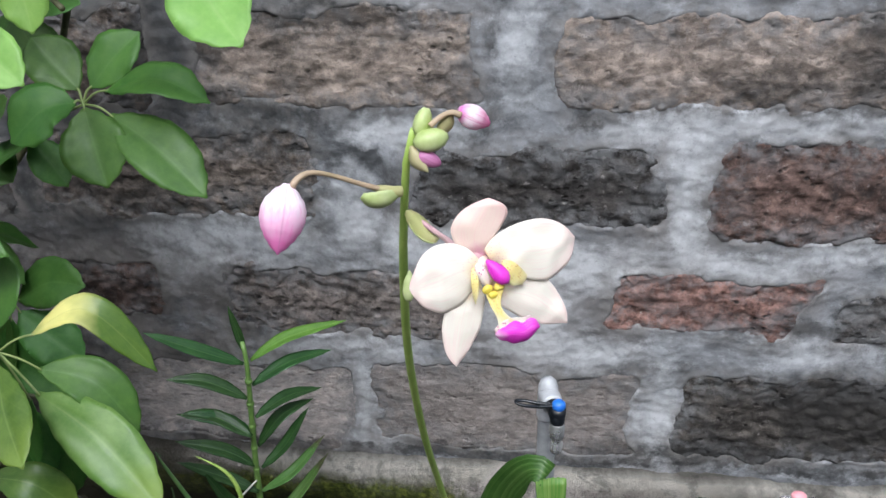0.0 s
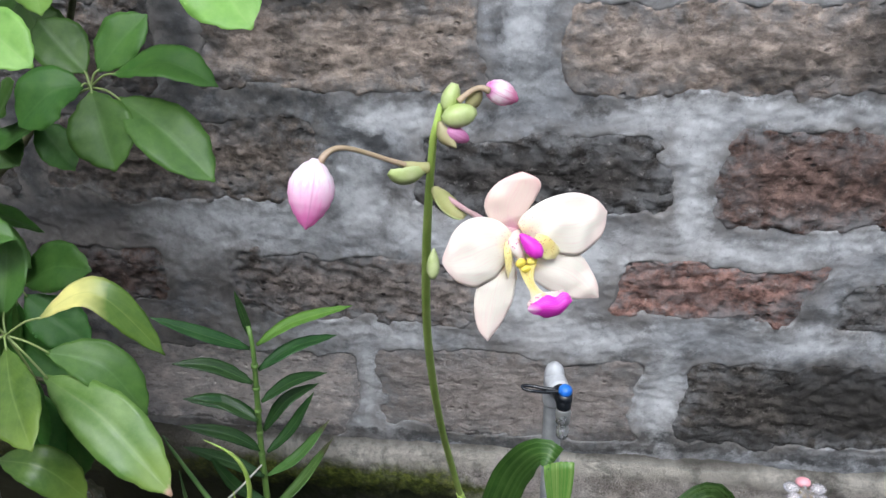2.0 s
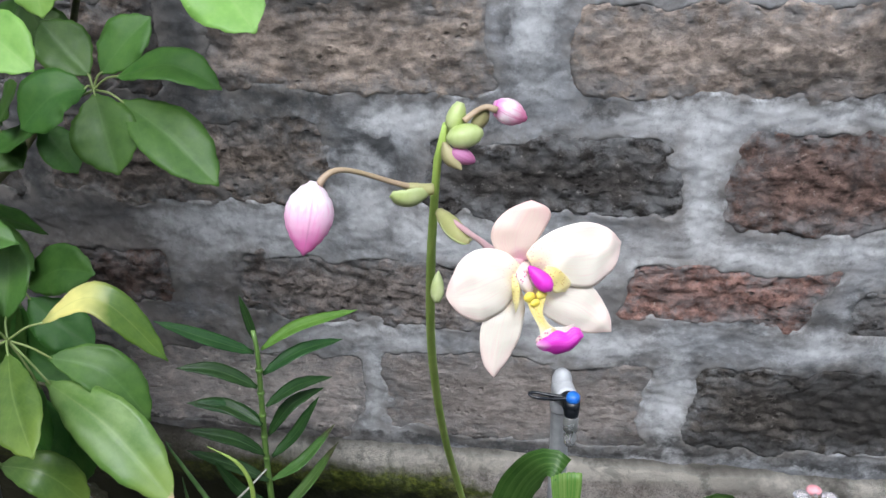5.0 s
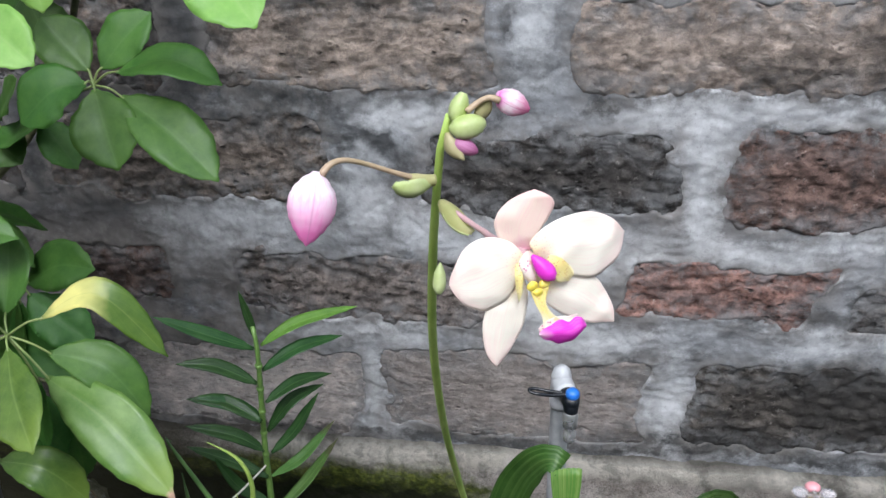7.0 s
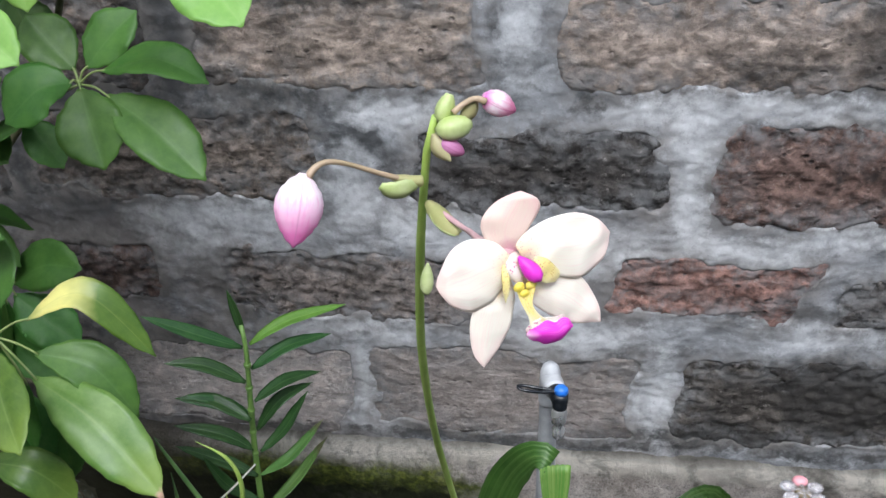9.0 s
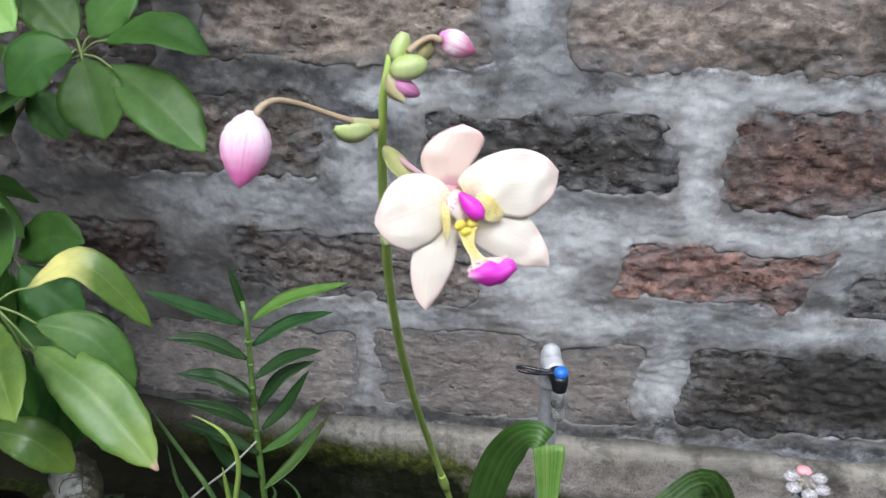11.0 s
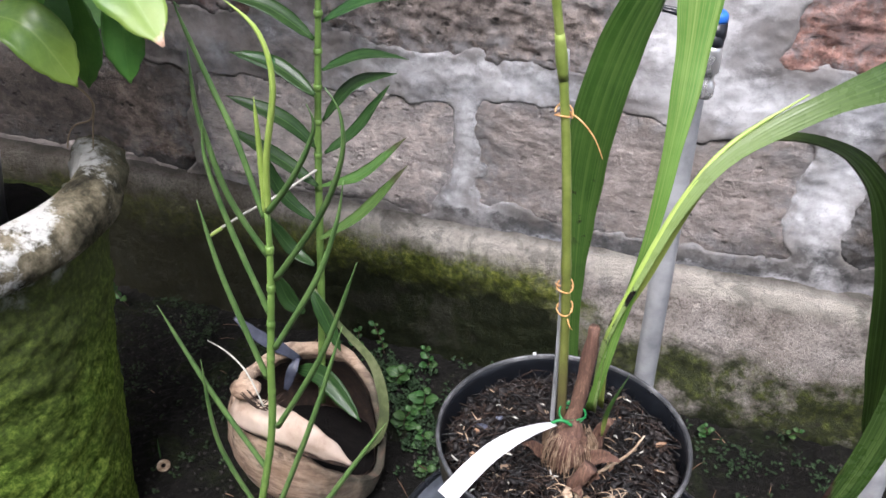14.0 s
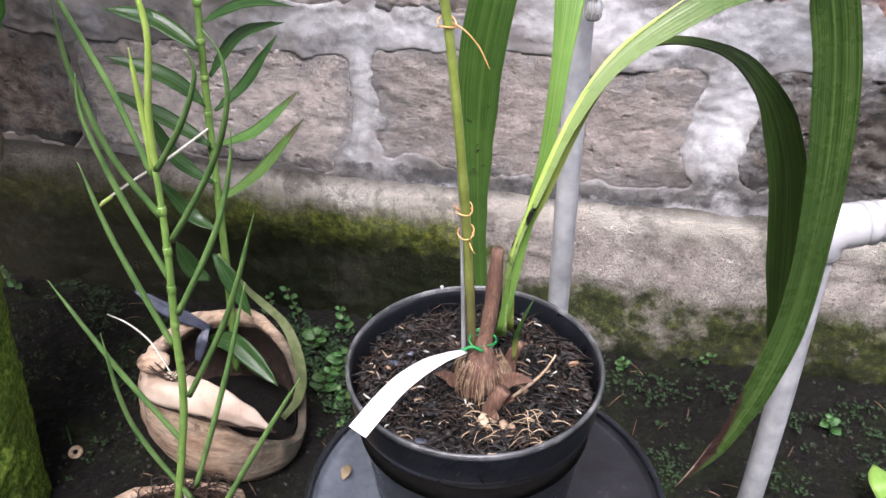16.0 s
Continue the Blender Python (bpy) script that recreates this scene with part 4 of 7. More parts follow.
def blob(centre, radii, axis=(0, 0, 1), seg=16, rings=10, taper=0.0, point=0.0, rough=0.0, ridge=0.0, shape=None):
    """An ovoid along axis; taper narrows its far end, point sharpens both ends. UV v runs from its near end to its far end."""
    bm = bmesh.new()
    uv = bm.loops.layers.uv.verify()
    turn = Vector(axis).to_track_quat("Z", "Y").to_matrix()
    rx, ry, rz = radii
    rows = []
    for i in range(rings + 1):
        v = i / rings
        a = math.pi * v
        prof = math.sin(a) ** (1 + point) * (1 - taper * (v - 0.4)) + 0.012
        if shape:
            prof = along(shape, v)
        row = []
        for k in range(seg):
            b = 2 * math.pi * k / seg
            rib = 1 + ridge * (abs(math.cos(1.5 * b)) - 0.6)
            p = Vector((rx * prof * rib * math.cos(b), ry * prof * rib * math.sin(b), rz * (2 * v - 1) if shape else -rz * math.cos(a)))
            if rough:
                p *= 1 + rough * noise.fractal(p * 160 + Vector(centre) * 50, 0.8, 2.0, 4)
            row.append((bm.verts.new(turn @ p + Vector(centre)), (k / seg, v)))
        rows.append(row)
    for a, b in zip(rows, rows[1:]):
        for k in range(seg):
            cs = (a[k], a[(k + 1) % seg], b[(k + 1) % seg], b[k])
            f = bm.faces.new([c[0] for c in cs])
            for loop, c in zip(f.loops, cs):
                loop[uv].uv = c[1]
    bm.faces.new([c[0] for c in rows[0]][::-1])
    bm.faces.new([c[0] for c in rows[-1]])
    return bm


# ---- the wall: rough volcanic blocks bedded in smeared cement ----
WALL_Y = 1.066
# x from, x to, z from, z to, tint
COURSE_A = [(-0.98, -0.40, 0.890, 1.025, (0.16, 0.13, 0.11)), (-0.335, 0.052, 0.890, 1.022, (0.38, 0.31, 0.262)), (0.162, 0.585, 0.896, 1.020, (0.38, 0.31, 0.265)), (0.66, 1.05, 0.89, 1.02, (0.2, 0.17, 0.15))]
COURSE_B = [(-1.10, -0.68, 0.71, 0.84, (0.17, 0.14, 0.12)), (-0.61, -0.212, 0.715, 0.845, (0.23, 0.19, 0.163)), (-0.055, 0.310, 0.708, 0.832, (0.078, 0.071, 0.067)), (0.385, 0.72, 0.705, 0.845, (0.18, 0.12, 0.103)), (0.8, 1.15, 0.71, 0.84, (0.17, 0.15, 0.13))]
COURSE_C = [(-1.15, -0.76, 0.52, 0.62, (0.16, 0.13, 0.11)), (-0.665, -0.475, 0.520, 0.618, (0.165, 0.115, 0.098)), (-0.350, 0.042, 0.505, 0.625, (0.25, 0.213, 0.193)), (0.250, 0.520, 0.540, 0.636, (0.3, 0.175, 0.148)), (0.580, 0.9, 0.530, 0.605, (0.11, 0.1, 0.095))]
COURSE_D = [(-1.05, -0.603, 0.258, 0.43, (0.2, 0.165, 0.14)), (-0.583, -0.178, 0.255, 0.428, (0.64, 0.57, 0.53)), (-0.130, 0.300, 0.275, 0.442, (0.36, 0.315, 0.292)), (0.376, 0.74, 0.292, 0.455, (0.095, 0.085, 0.077)), (0.82, 1.15, 0.28, 0.44, (0.2, 0.17, 0.15))]
COURSE_TOP = [(-0.75, -0.30, 1.075, 1.22, (0.22, 0.18, 0.15)), (-0.20, 0.25, 1.078, 1.22, (0.2, 0.17, 0.15)), (0.34, 0.75, 1.075, 1.22, (0.22, 0.18, 0.16))]
BLOCKS = COURSE_A + COURSE_B + COURSE_C + COURSE_D + COURSE_TOP


def grime(tint, top):
    """Dark blocks are pitted and mouldy; the pale ones of the lowest course are dressed and clean."""
    return min(1.0, max(0.15, ((0.4 if top < 0.48 else 0.52) - tint[0]) / 0.2))


def warp(x, z):
    p = Vector((x, 0.3, z))
    a = noise.noise(p * 7) * 0.03 + noise.noise(p * 14) * 0.022 + noise.noise(p * 34) * 0.006 + noise.noise(p * 85) * 0.003
    b = noise.noise(p * 6 + Vector((2, 7, 5))) * 0.016 + noise.noise(p * 13 + Vector((9, 4, 2))) * 0.016 + noise.noise(p * 36 + Vector((3, 1, 8))) * 0.007 + noise.noise(p * 85 + Vector((1, 6, 2))) * 0.003
    return x + a, z + b


def sheet(name, xs, zs, height, material, parent=None):
    """A heightfield standing in the wall's plane; height(x, z) gives its y."""
    verts = [(x, height(x, z), z) for z in zs for x in xs]
    nx = len(xs)
    faces = [(r * nx + c, r * nx + c + 1, (r + 1) * nx + c + 1, (r + 1) * nx + c) for r in range(len(zs) - 1) for c in range(nx - 1)]
    me = bpy.data.meshes.new(name)
    me.from_pydata(verts, [], faces)
    for poly in me.polygons:
        poly.use_smooth = True
    me.materials.append(material)
    ob = new(name, me)
    ob.parent = parent
    return ob


def steps(a, b, d):
    n = max(1, round((b - a) / d))
    return [a + (b - a) * i / n for i in range(n + 1)]


def joint(x, z, blocks=BLOCKS):
    """Distance from the nearest block's ragged outline, minus inside it."""
    xw, zw = warp(x, z)
    inside = 1.0
    for x0, x1, z0, z1, _ in blocks:
        dx, dz = abs(xw - (x0 + x1) / 2) - (x1 - x0) / 2 + 0.012, abs(zw - (z0 + z1) / 2) - (z1 - z0) / 2 + 0.012
        inside = min(inside, (math.hypot(max(dx, 0), max(dz, 0)) if max(dx, dz) > 0 else max(dx, dz)) - 0.012)
    p = Vector((x, 3.3, z))
    return inside + 0.009 * max(0.0, noise.fractal(p * 18, 0.8, 2.0, 2))


def mortar_y(x, z):
    inside = joint(x, z)
    p = Vector((x, 0, z))
    q = Vector((x * 0.9, 0, z * 1.1))
    y = WALL_Y - 0.005 * noise.noise(p * 9) - 0.0026 * noise.noise(q * 30) - 0.0014 * noise.fractal(q * 85, 0.8, 2.0, 3)
    lip = max(0.0, 1 - abs(inside - 0.004) / 0.010)
    y += lip * (0.0016 * noise.fractal(p * 60, 0.8, 2.0, 4) - 0.0006)
    sink = min(max(-inside / (0.006 + 0.005 * min(max((z - 0.5) / 0.2, 0), 1)), 0), 1)
    return y + 0.024 * sink * sink * (3 - 2 * sink)


wall = thing("wall_north", "old wall of rough volcanic blocks in smeared grey cement", "wall", kind="structure")
fine_x = steps(-1.75, -0.75, 0.02) + steps(-0.75, 0.8, 0.0034)[1:] + steps(0.8, 1.75, 0.02)[1:]
fine_z = steps(0.16, 1.1, 0.0034) + steps(1.1, 1.3, 0.012)[1:] + steps(1.3, 2.2, 0.1)[1:]
mortar = sheet("mortar", fine_x, fine_z, mortar_y, M_MORTAR, wall)


def wear(ob, reach):
    """How close each point lies to a block's outline, for the colour of smears."""
    me = ob.data
    layer = me.attributes.new("thin", 'FLOAT', 'POINT')
    layer.data.foreach_set("value", [min(max(1 - abs(joint(v.co.x, v.co.z)) / reach, 0), 1) for v in me.vertices])


wear(mortar, 0.035)


def core():
    bm = bmesh.new()
    for x in (-6, 6):
        for y in (1.11, 1.26):
            for z in (-0.1, 2.2):
                bm.verts.new((x, y, z))
    bmesh.ops.convex_hull(bm, input=bm.verts)
    return bm


def slab(x0, x1, y0, y1, z0, z1):
    bm = bmesh.new()
    for x in (x0, x1):
        for y in (y0, y1):
            for z in (z0, z1):
                bm.verts.new((x, y, z))
    bmesh.ops.convex_hull(bm, input=bm.verts)
    return bm


part("wall_core", core(), M_MORTAR, wall)
for i, (x0, x1, z0, z1, tint) in enumerate(BLOCKS):
    def face_y(x, z):
        p = Vector((x, i * 3.7, z))
        far = max(0.0, joint(x, z, BLOCKS[i:i + 1]) - 0.001)
        slope = -0.005 * noise.noise(Vector((x, 0, z)) * 9) + 0.0015 * noise.noise(p * 15)
        q = Vector((x * 0.9, i * 3.7, z * 1.1))
        lumps = 0.0042 * noise.noise(q * 66 + Vector((3, 1, 7))) + 0.0026 * noise.noise(q * 128) + 0.0010 * noise.noise(q * 210)
        rough = 0.0035 * noise.fractal(q * 24, 0.9, 2.1, 4) - lumps
        sunk = 0.0004 - 0.0012 * min(max((z0 - 0.45) / 0.2, 0), 1)
        return WALL_Y + sunk + slope + rough * (0.3 + 0.62 * grime(tint, z1)) + min(far * 0.9, 0.02)
    near = -0.75 < (x0 + x1) / 2 < 0.75
    d = 0.0036 if near and z1 < 1.1 else 0.015
    brick = sheet("brick", steps(x0 - 0.04, x1 + 0.04, d), steps(z0 - 0.03, z1 + 0.03, d), face_y, M_BLOCK, wall)
    brick.color = (*tint, grime(tint, z1))
    wear(brick, 0.055)

# plain unseen walls, added behind and beside the camera to cut low sky light
tagged(part("added_wall_south", slab(-6, 6, -1.75, -1.6, -0.1, 2.3), M_FOOT), "plain unseen wall added to cut low sky light", "wall", kind="structure")
tagged(part("added_wall_west", slab(-2.75, -2.6, -1.6, 1.11, -0.1, 2.2), M_FOOT), "plain unseen wall added at the west end", "wall", kind="structure")

# footing strip under the wall
foot_x = steps(-1.75, -0.8, 0.03) + steps(-0.8, 0.8, 0.006)[1:] + steps(0.8, 1.75, 0.03)[1:]
foot_profile = [(1.085, 0.262), (1.075, 0.250), (1.062, 0.243), (1.054, 0.238), (1.049, 0.228)] + [(1.047 - 0.03 * (0.22 - z), z) for z in steps(-0.06, 0.22, 0.006)[::-1]]
verts, nx = [], len(foot_x)
for y, z in foot_profile:
    for x in foot_x:
        p = Vector((x, y, z))
        belly = 0.010 * max(0.0, min(1.0, (0.05 - x) / 0.15)) * max(0.0, min(1.0, (z - 0.13) / 0.05)) * max(0, min(1, (0.25 - z) / 0.02))
        verts.append((x, y - belly + 0.006 * noise.noise(p * 12) + 0.0045 * noise.fractal(p * 55, 0.9, 2, 5), z + 0.006 * noise.noise(p * 7 + Vector((2, 2, 2)))))
faces = [(r * nx + c, (r + 1) * nx + c, (r + 1) * nx + c + 1, r * nx + c + 1) for r in range(len(foot_profile) - 1) for c in range(nx - 1)]
me = bpy.data.meshes.new("footing")
me.from_pydata(verts, [], faces)
for poly in me.polygons:
    poly.use_smooth = True
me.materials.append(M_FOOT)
tagged(new("footing", me), "rough rendered footing strip with moss and a black lower stretch", "footing", kind="structure")


# ---- the ground: one sheet of dark damp soil ----
def spread(lo, hi, d, far):
    mid = steps(lo, hi, d)
    s = d
    a, b = [], []
    while s < far:
        s *= 1.6
        a.append(lo - s)
        b.append(hi + s)
    return a[::-1] + mid + b


gx, gy = spread(-0.95, 0.85, 0.006, 400), spread(0.35, 1.1, 0.006, 400)


def ground_z(x, y):
    p = Vector((x, y, 0))
    near = 1.0 if abs(x) < 3 and -3 < y < 3 else 0.0
    return near * (0.014 * noise.noise(p * 5) + 0.008 * noise.noise(p * 22) + 0.008 * noise.fractal(p * 65, 0.9, 2.0, 5)) + 0.004


me = bpy.data.meshes.new("ground")
me.from_pydata([(x, y, ground_z(x, y)) for y in gy for x in gx], [], [(r * len(gx) + c, r * len(gx) + c + 1, (r + 1) * len(gx) + c + 1, (r + 1) * len(gx) + c) for r in range(len(gy) - 1) for c in range(len(gx) - 1)])
for poly in me.polygons:
    poly.use_smooth = True
me.materials.append(M_SOIL)
ground = tagged(new("ground", me), "dark damp bare soil with patches of moss", "ground", kind="structure")


# ---- the flowering ground orchid ----
orchid = thing("ground_orchid", "flowering ground orchid with pleated leaves rooted in a black pot", "orchid plant")
STALK = [(0.1240, 0.4180, 0.5000), (0.1180, 0.4230, 0.6000), (0.1095, 0.4135, 0.7200), (0.0995, 0.3874, 0.8200), (0.0935, 0.3472, 0.9200), (0.0942, 0.2917, 1.0200), (0.0988, 0.2407, 1.1132), (0.1058, 0.2073, 1.1806), (0.1108, 0.1915, 1.2177), (0.1135, 0.1873, 1.2368), (0.1161, 0.1851, 1.2442)]
stalk = part("flower_stalk", tube(STALK, [0.0031, 0.0029, 0.0026, 0.0023, 0.0021, 0.0020, 0.0019, 0.0018, 0.0017, 0.0012], 60, 12, 0.05), M_STALK, orchid, "upright green flower stalk leaning forward")
for v in (0.13, 0.3, 0.47):
    p = glide(STALK, 60)[round(v * 60)]
    q = glide(STALK, 60)[round(v * 60) + 2]
    part("node", tube([p, p.lerp(q, 0.5), q], [0.0026, 0.0032, 0.0025], 6, 12), M_STALK, stalk)

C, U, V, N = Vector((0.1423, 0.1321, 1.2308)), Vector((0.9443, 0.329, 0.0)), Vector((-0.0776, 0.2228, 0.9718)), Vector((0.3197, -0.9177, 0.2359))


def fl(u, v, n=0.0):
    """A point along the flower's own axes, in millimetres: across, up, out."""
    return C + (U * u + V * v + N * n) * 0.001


def petal_blade(one, other, rise, cup=0.0, nl=36, nw=14, thick=0.5, wave=0.0, seed=0.0):
    """A thin closed petal between two edges that meet at its tip, both given across and up in millimetres; rise: how far it stands out along its length."""
    bm = bmesh.new()
    uv = bm.loops.layers.uv.verify()
    a = glide([Vector((x, y, 0)) for x, y in one], nl)
    b = glide([Vector((x, y, 0)) for x, y in other], nl)
    rows = []
    for i in range(nl + 1):
        v = i / nl
        wide = (b[i] - a[i]).length
        top, low = [], []
        for j in range(nw + 1):
            f = j / nw
            q = a[i].lerp(b[i], f)
            out = along(rise, v) + cup * wide * (2 * f - 1) ** 2 + wave * noise.noise(Vector((q.x * 0.22 + seed, q.y * 0.22, seed)))
            half = 0.5 * thick * (1 - 0.75 * abs(2 * f - 1)) * (1 - 0.6 * v)
            top.append((bm.verts.new(fl(q.x, q.y, out + half)), (f, v)))
            low.append((bm.verts.new(fl(q.x, q.y, out - half)), (f, v)))
        rows.append((top, low))

    def quad(*corners):
        f = bm.faces.new([c[0] for c in corners])
        for loop, c in zip(f.loops, corners):
            loop[uv].uv = c[1]
    for (ta, la), (tb, lb) in zip(rows, rows[1:]):
        for j in range(nw):
            quad(ta[j], ta[j + 1], tb[j + 1], tb[j])
            quad(la[j + 1], la[j], lb[j], lb[j + 1])
        quad(ta[0], tb[0], lb[0], la[0])
        quad(tb[nw], ta[nw], la[nw], lb[nw])
    for (t, l) in (rows[0], rows[-1]):
        for j in range(nw):
            quad(t[j + 1], t[j], l[j], l[j + 1])
    bmesh.ops.recalc_face_normals(bm, faces=bm.faces)
    return bm


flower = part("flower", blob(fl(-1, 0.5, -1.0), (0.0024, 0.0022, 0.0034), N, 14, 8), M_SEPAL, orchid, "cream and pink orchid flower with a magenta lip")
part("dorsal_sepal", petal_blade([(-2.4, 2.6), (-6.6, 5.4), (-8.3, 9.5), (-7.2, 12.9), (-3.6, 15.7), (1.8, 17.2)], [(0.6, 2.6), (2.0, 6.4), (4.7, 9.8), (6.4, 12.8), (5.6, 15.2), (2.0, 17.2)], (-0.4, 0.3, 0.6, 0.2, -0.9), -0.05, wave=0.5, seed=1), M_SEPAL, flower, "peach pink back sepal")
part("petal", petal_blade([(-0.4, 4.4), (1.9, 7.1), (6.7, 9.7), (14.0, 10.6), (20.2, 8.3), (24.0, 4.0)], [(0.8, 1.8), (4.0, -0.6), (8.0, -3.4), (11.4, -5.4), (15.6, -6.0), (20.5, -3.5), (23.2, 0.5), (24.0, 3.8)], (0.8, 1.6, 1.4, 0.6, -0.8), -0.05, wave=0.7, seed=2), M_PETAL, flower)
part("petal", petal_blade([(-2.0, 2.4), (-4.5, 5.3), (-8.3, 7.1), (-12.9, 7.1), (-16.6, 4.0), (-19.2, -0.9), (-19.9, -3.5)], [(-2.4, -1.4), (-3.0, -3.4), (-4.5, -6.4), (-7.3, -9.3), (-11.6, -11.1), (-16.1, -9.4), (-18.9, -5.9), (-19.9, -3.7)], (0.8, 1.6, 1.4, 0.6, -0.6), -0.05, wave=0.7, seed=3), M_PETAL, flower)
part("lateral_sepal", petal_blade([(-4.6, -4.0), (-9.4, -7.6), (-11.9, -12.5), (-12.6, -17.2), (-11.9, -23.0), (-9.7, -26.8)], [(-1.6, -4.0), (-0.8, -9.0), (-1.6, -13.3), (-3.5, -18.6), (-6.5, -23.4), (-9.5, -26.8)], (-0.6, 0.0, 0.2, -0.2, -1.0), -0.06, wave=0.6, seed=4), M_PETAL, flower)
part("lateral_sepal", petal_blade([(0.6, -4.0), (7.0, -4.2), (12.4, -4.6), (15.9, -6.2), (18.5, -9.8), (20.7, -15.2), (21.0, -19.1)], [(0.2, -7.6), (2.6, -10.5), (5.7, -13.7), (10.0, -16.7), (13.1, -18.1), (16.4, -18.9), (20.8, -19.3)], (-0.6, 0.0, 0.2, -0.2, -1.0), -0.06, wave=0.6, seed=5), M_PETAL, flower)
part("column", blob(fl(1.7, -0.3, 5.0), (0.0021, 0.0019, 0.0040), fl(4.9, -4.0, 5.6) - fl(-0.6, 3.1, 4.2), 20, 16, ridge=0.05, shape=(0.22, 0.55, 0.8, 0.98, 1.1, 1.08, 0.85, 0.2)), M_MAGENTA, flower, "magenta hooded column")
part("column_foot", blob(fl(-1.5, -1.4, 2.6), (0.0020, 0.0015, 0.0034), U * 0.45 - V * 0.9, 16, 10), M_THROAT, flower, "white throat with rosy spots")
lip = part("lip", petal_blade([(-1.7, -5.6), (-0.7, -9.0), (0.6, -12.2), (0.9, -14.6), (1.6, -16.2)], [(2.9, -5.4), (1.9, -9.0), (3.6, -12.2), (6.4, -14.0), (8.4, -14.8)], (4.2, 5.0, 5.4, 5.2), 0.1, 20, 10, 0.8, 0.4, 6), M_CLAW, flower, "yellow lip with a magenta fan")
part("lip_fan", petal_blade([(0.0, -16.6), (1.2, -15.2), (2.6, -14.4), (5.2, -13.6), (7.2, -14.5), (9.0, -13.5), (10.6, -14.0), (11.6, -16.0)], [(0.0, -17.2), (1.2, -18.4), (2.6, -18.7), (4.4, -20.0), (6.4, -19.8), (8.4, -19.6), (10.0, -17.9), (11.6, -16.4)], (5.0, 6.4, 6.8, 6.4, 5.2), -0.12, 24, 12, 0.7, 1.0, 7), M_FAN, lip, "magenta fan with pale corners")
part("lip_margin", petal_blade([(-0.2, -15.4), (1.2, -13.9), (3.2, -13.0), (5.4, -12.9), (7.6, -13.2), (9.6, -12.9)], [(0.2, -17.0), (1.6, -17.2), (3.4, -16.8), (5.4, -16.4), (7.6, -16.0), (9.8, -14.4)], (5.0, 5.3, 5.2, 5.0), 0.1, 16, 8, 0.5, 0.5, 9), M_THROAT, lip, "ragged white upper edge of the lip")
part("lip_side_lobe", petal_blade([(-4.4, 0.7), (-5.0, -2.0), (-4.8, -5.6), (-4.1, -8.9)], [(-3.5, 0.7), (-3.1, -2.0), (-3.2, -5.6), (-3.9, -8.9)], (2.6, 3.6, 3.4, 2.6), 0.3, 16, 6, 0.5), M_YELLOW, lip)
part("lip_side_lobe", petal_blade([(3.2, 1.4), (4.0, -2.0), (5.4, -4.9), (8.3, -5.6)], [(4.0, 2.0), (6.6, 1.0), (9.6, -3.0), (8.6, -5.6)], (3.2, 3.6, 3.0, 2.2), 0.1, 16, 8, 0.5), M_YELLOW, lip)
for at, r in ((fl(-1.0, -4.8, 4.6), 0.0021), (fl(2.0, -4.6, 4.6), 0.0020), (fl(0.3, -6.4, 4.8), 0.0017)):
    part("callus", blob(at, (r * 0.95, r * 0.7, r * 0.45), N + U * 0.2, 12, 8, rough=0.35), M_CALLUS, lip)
part("pedicel", tube([(0.1134, 0.1850, 1.2154), (0.1191, 0.1780, 1.2160), (0.1247, 0.1700, 1.2172), (0.1284, 0.1600, 1.2214), (0.1318, 0.1500, 1.2254), fl(-4, 3, -4), fl(-1, 0.5, -1)], [0.0009, 0.0009, 0.0008, 0.0009, 0.0011, 0.0016, 0.0022], 26, 10), M_PEDPINK, flower)
bract = part("bract", leaf([(0.1126, 0.1850, 1.2166), (0.1171, 0.1780, 1.2163), (0.1207, 0.1740, 1.2150), (0.1240, 0.1715, 1.2142)], (0.25, -0.85, 0.45), 0.0056, (0.5, 0.85, 1.0, 1.0, 0.8, 0.3), 16, 8, cup=-0.55, thick=0.0006, jag=0.03), M_BRACT, orchid, "tan-green folded bract")
part("bract_edge", leaf([(0.1132, 0.1835, 1.2146), (0.1162, 0.1770, 1.2132), (0.1198, 0.1730, 1.2128), (0.1228, 0.1712, 1.2133)], (-0.1, -0.8, -0.55), 0.0034, SEPAL, 12, 6, cup=-0.3, thick=0.0005), M_BUDGREEN, bract, "bright green lower edge")

# the hanging bud on its arched pedicel
bud = part("bud", blob((0.0808, 0.1591, 1.2267), (0.0067, 0.0066, 0.0104), Vector((0.0798, 0.1536, 1.2180)) - Vector((0.0820, 0.1635, 1.2353)), 27, 24, ridge=0.05, shape=(0.16, 0.6, 0.88, 1.0, 1.0, 0.9, 0.7, 0.42, 0.03)), M_BUD, orchid, "closed pink bud hanging from an arched stalk")
part("bud_pedicel", tube([(0.0833, 0.1636, 1.2345), (0.0846, 0.1655, 1.2364), (0.0878, 0.1680, 1.2374), (0.0927, 0.1725, 1.2346), (0.1008, 0.1792, 1.2283), (0.1108, 0.1858, 1.2220)], [0.0011, 0.0008, 0.00075, 0.0008, 0.0009, 0.0011], 24, 10), M_PEDICEL, bud)
bract = part("bract", leaf([(0.1112, 0.1850, 1.2228), (0.1078, 0.1810, 1.2222), (0.1038, 0.1790, 1.2224), (0.1000, 0.1785, 1.2246)], (0.1, -0.97, -0.2), 0.0066, (0.3, 0.75, 1.0, 1.0, 0.85, 0.35), 14, 8, cup=-0.4, thick=0.0006), M_BUDGREEN, orchid, "bright green bract under the arched stalk")
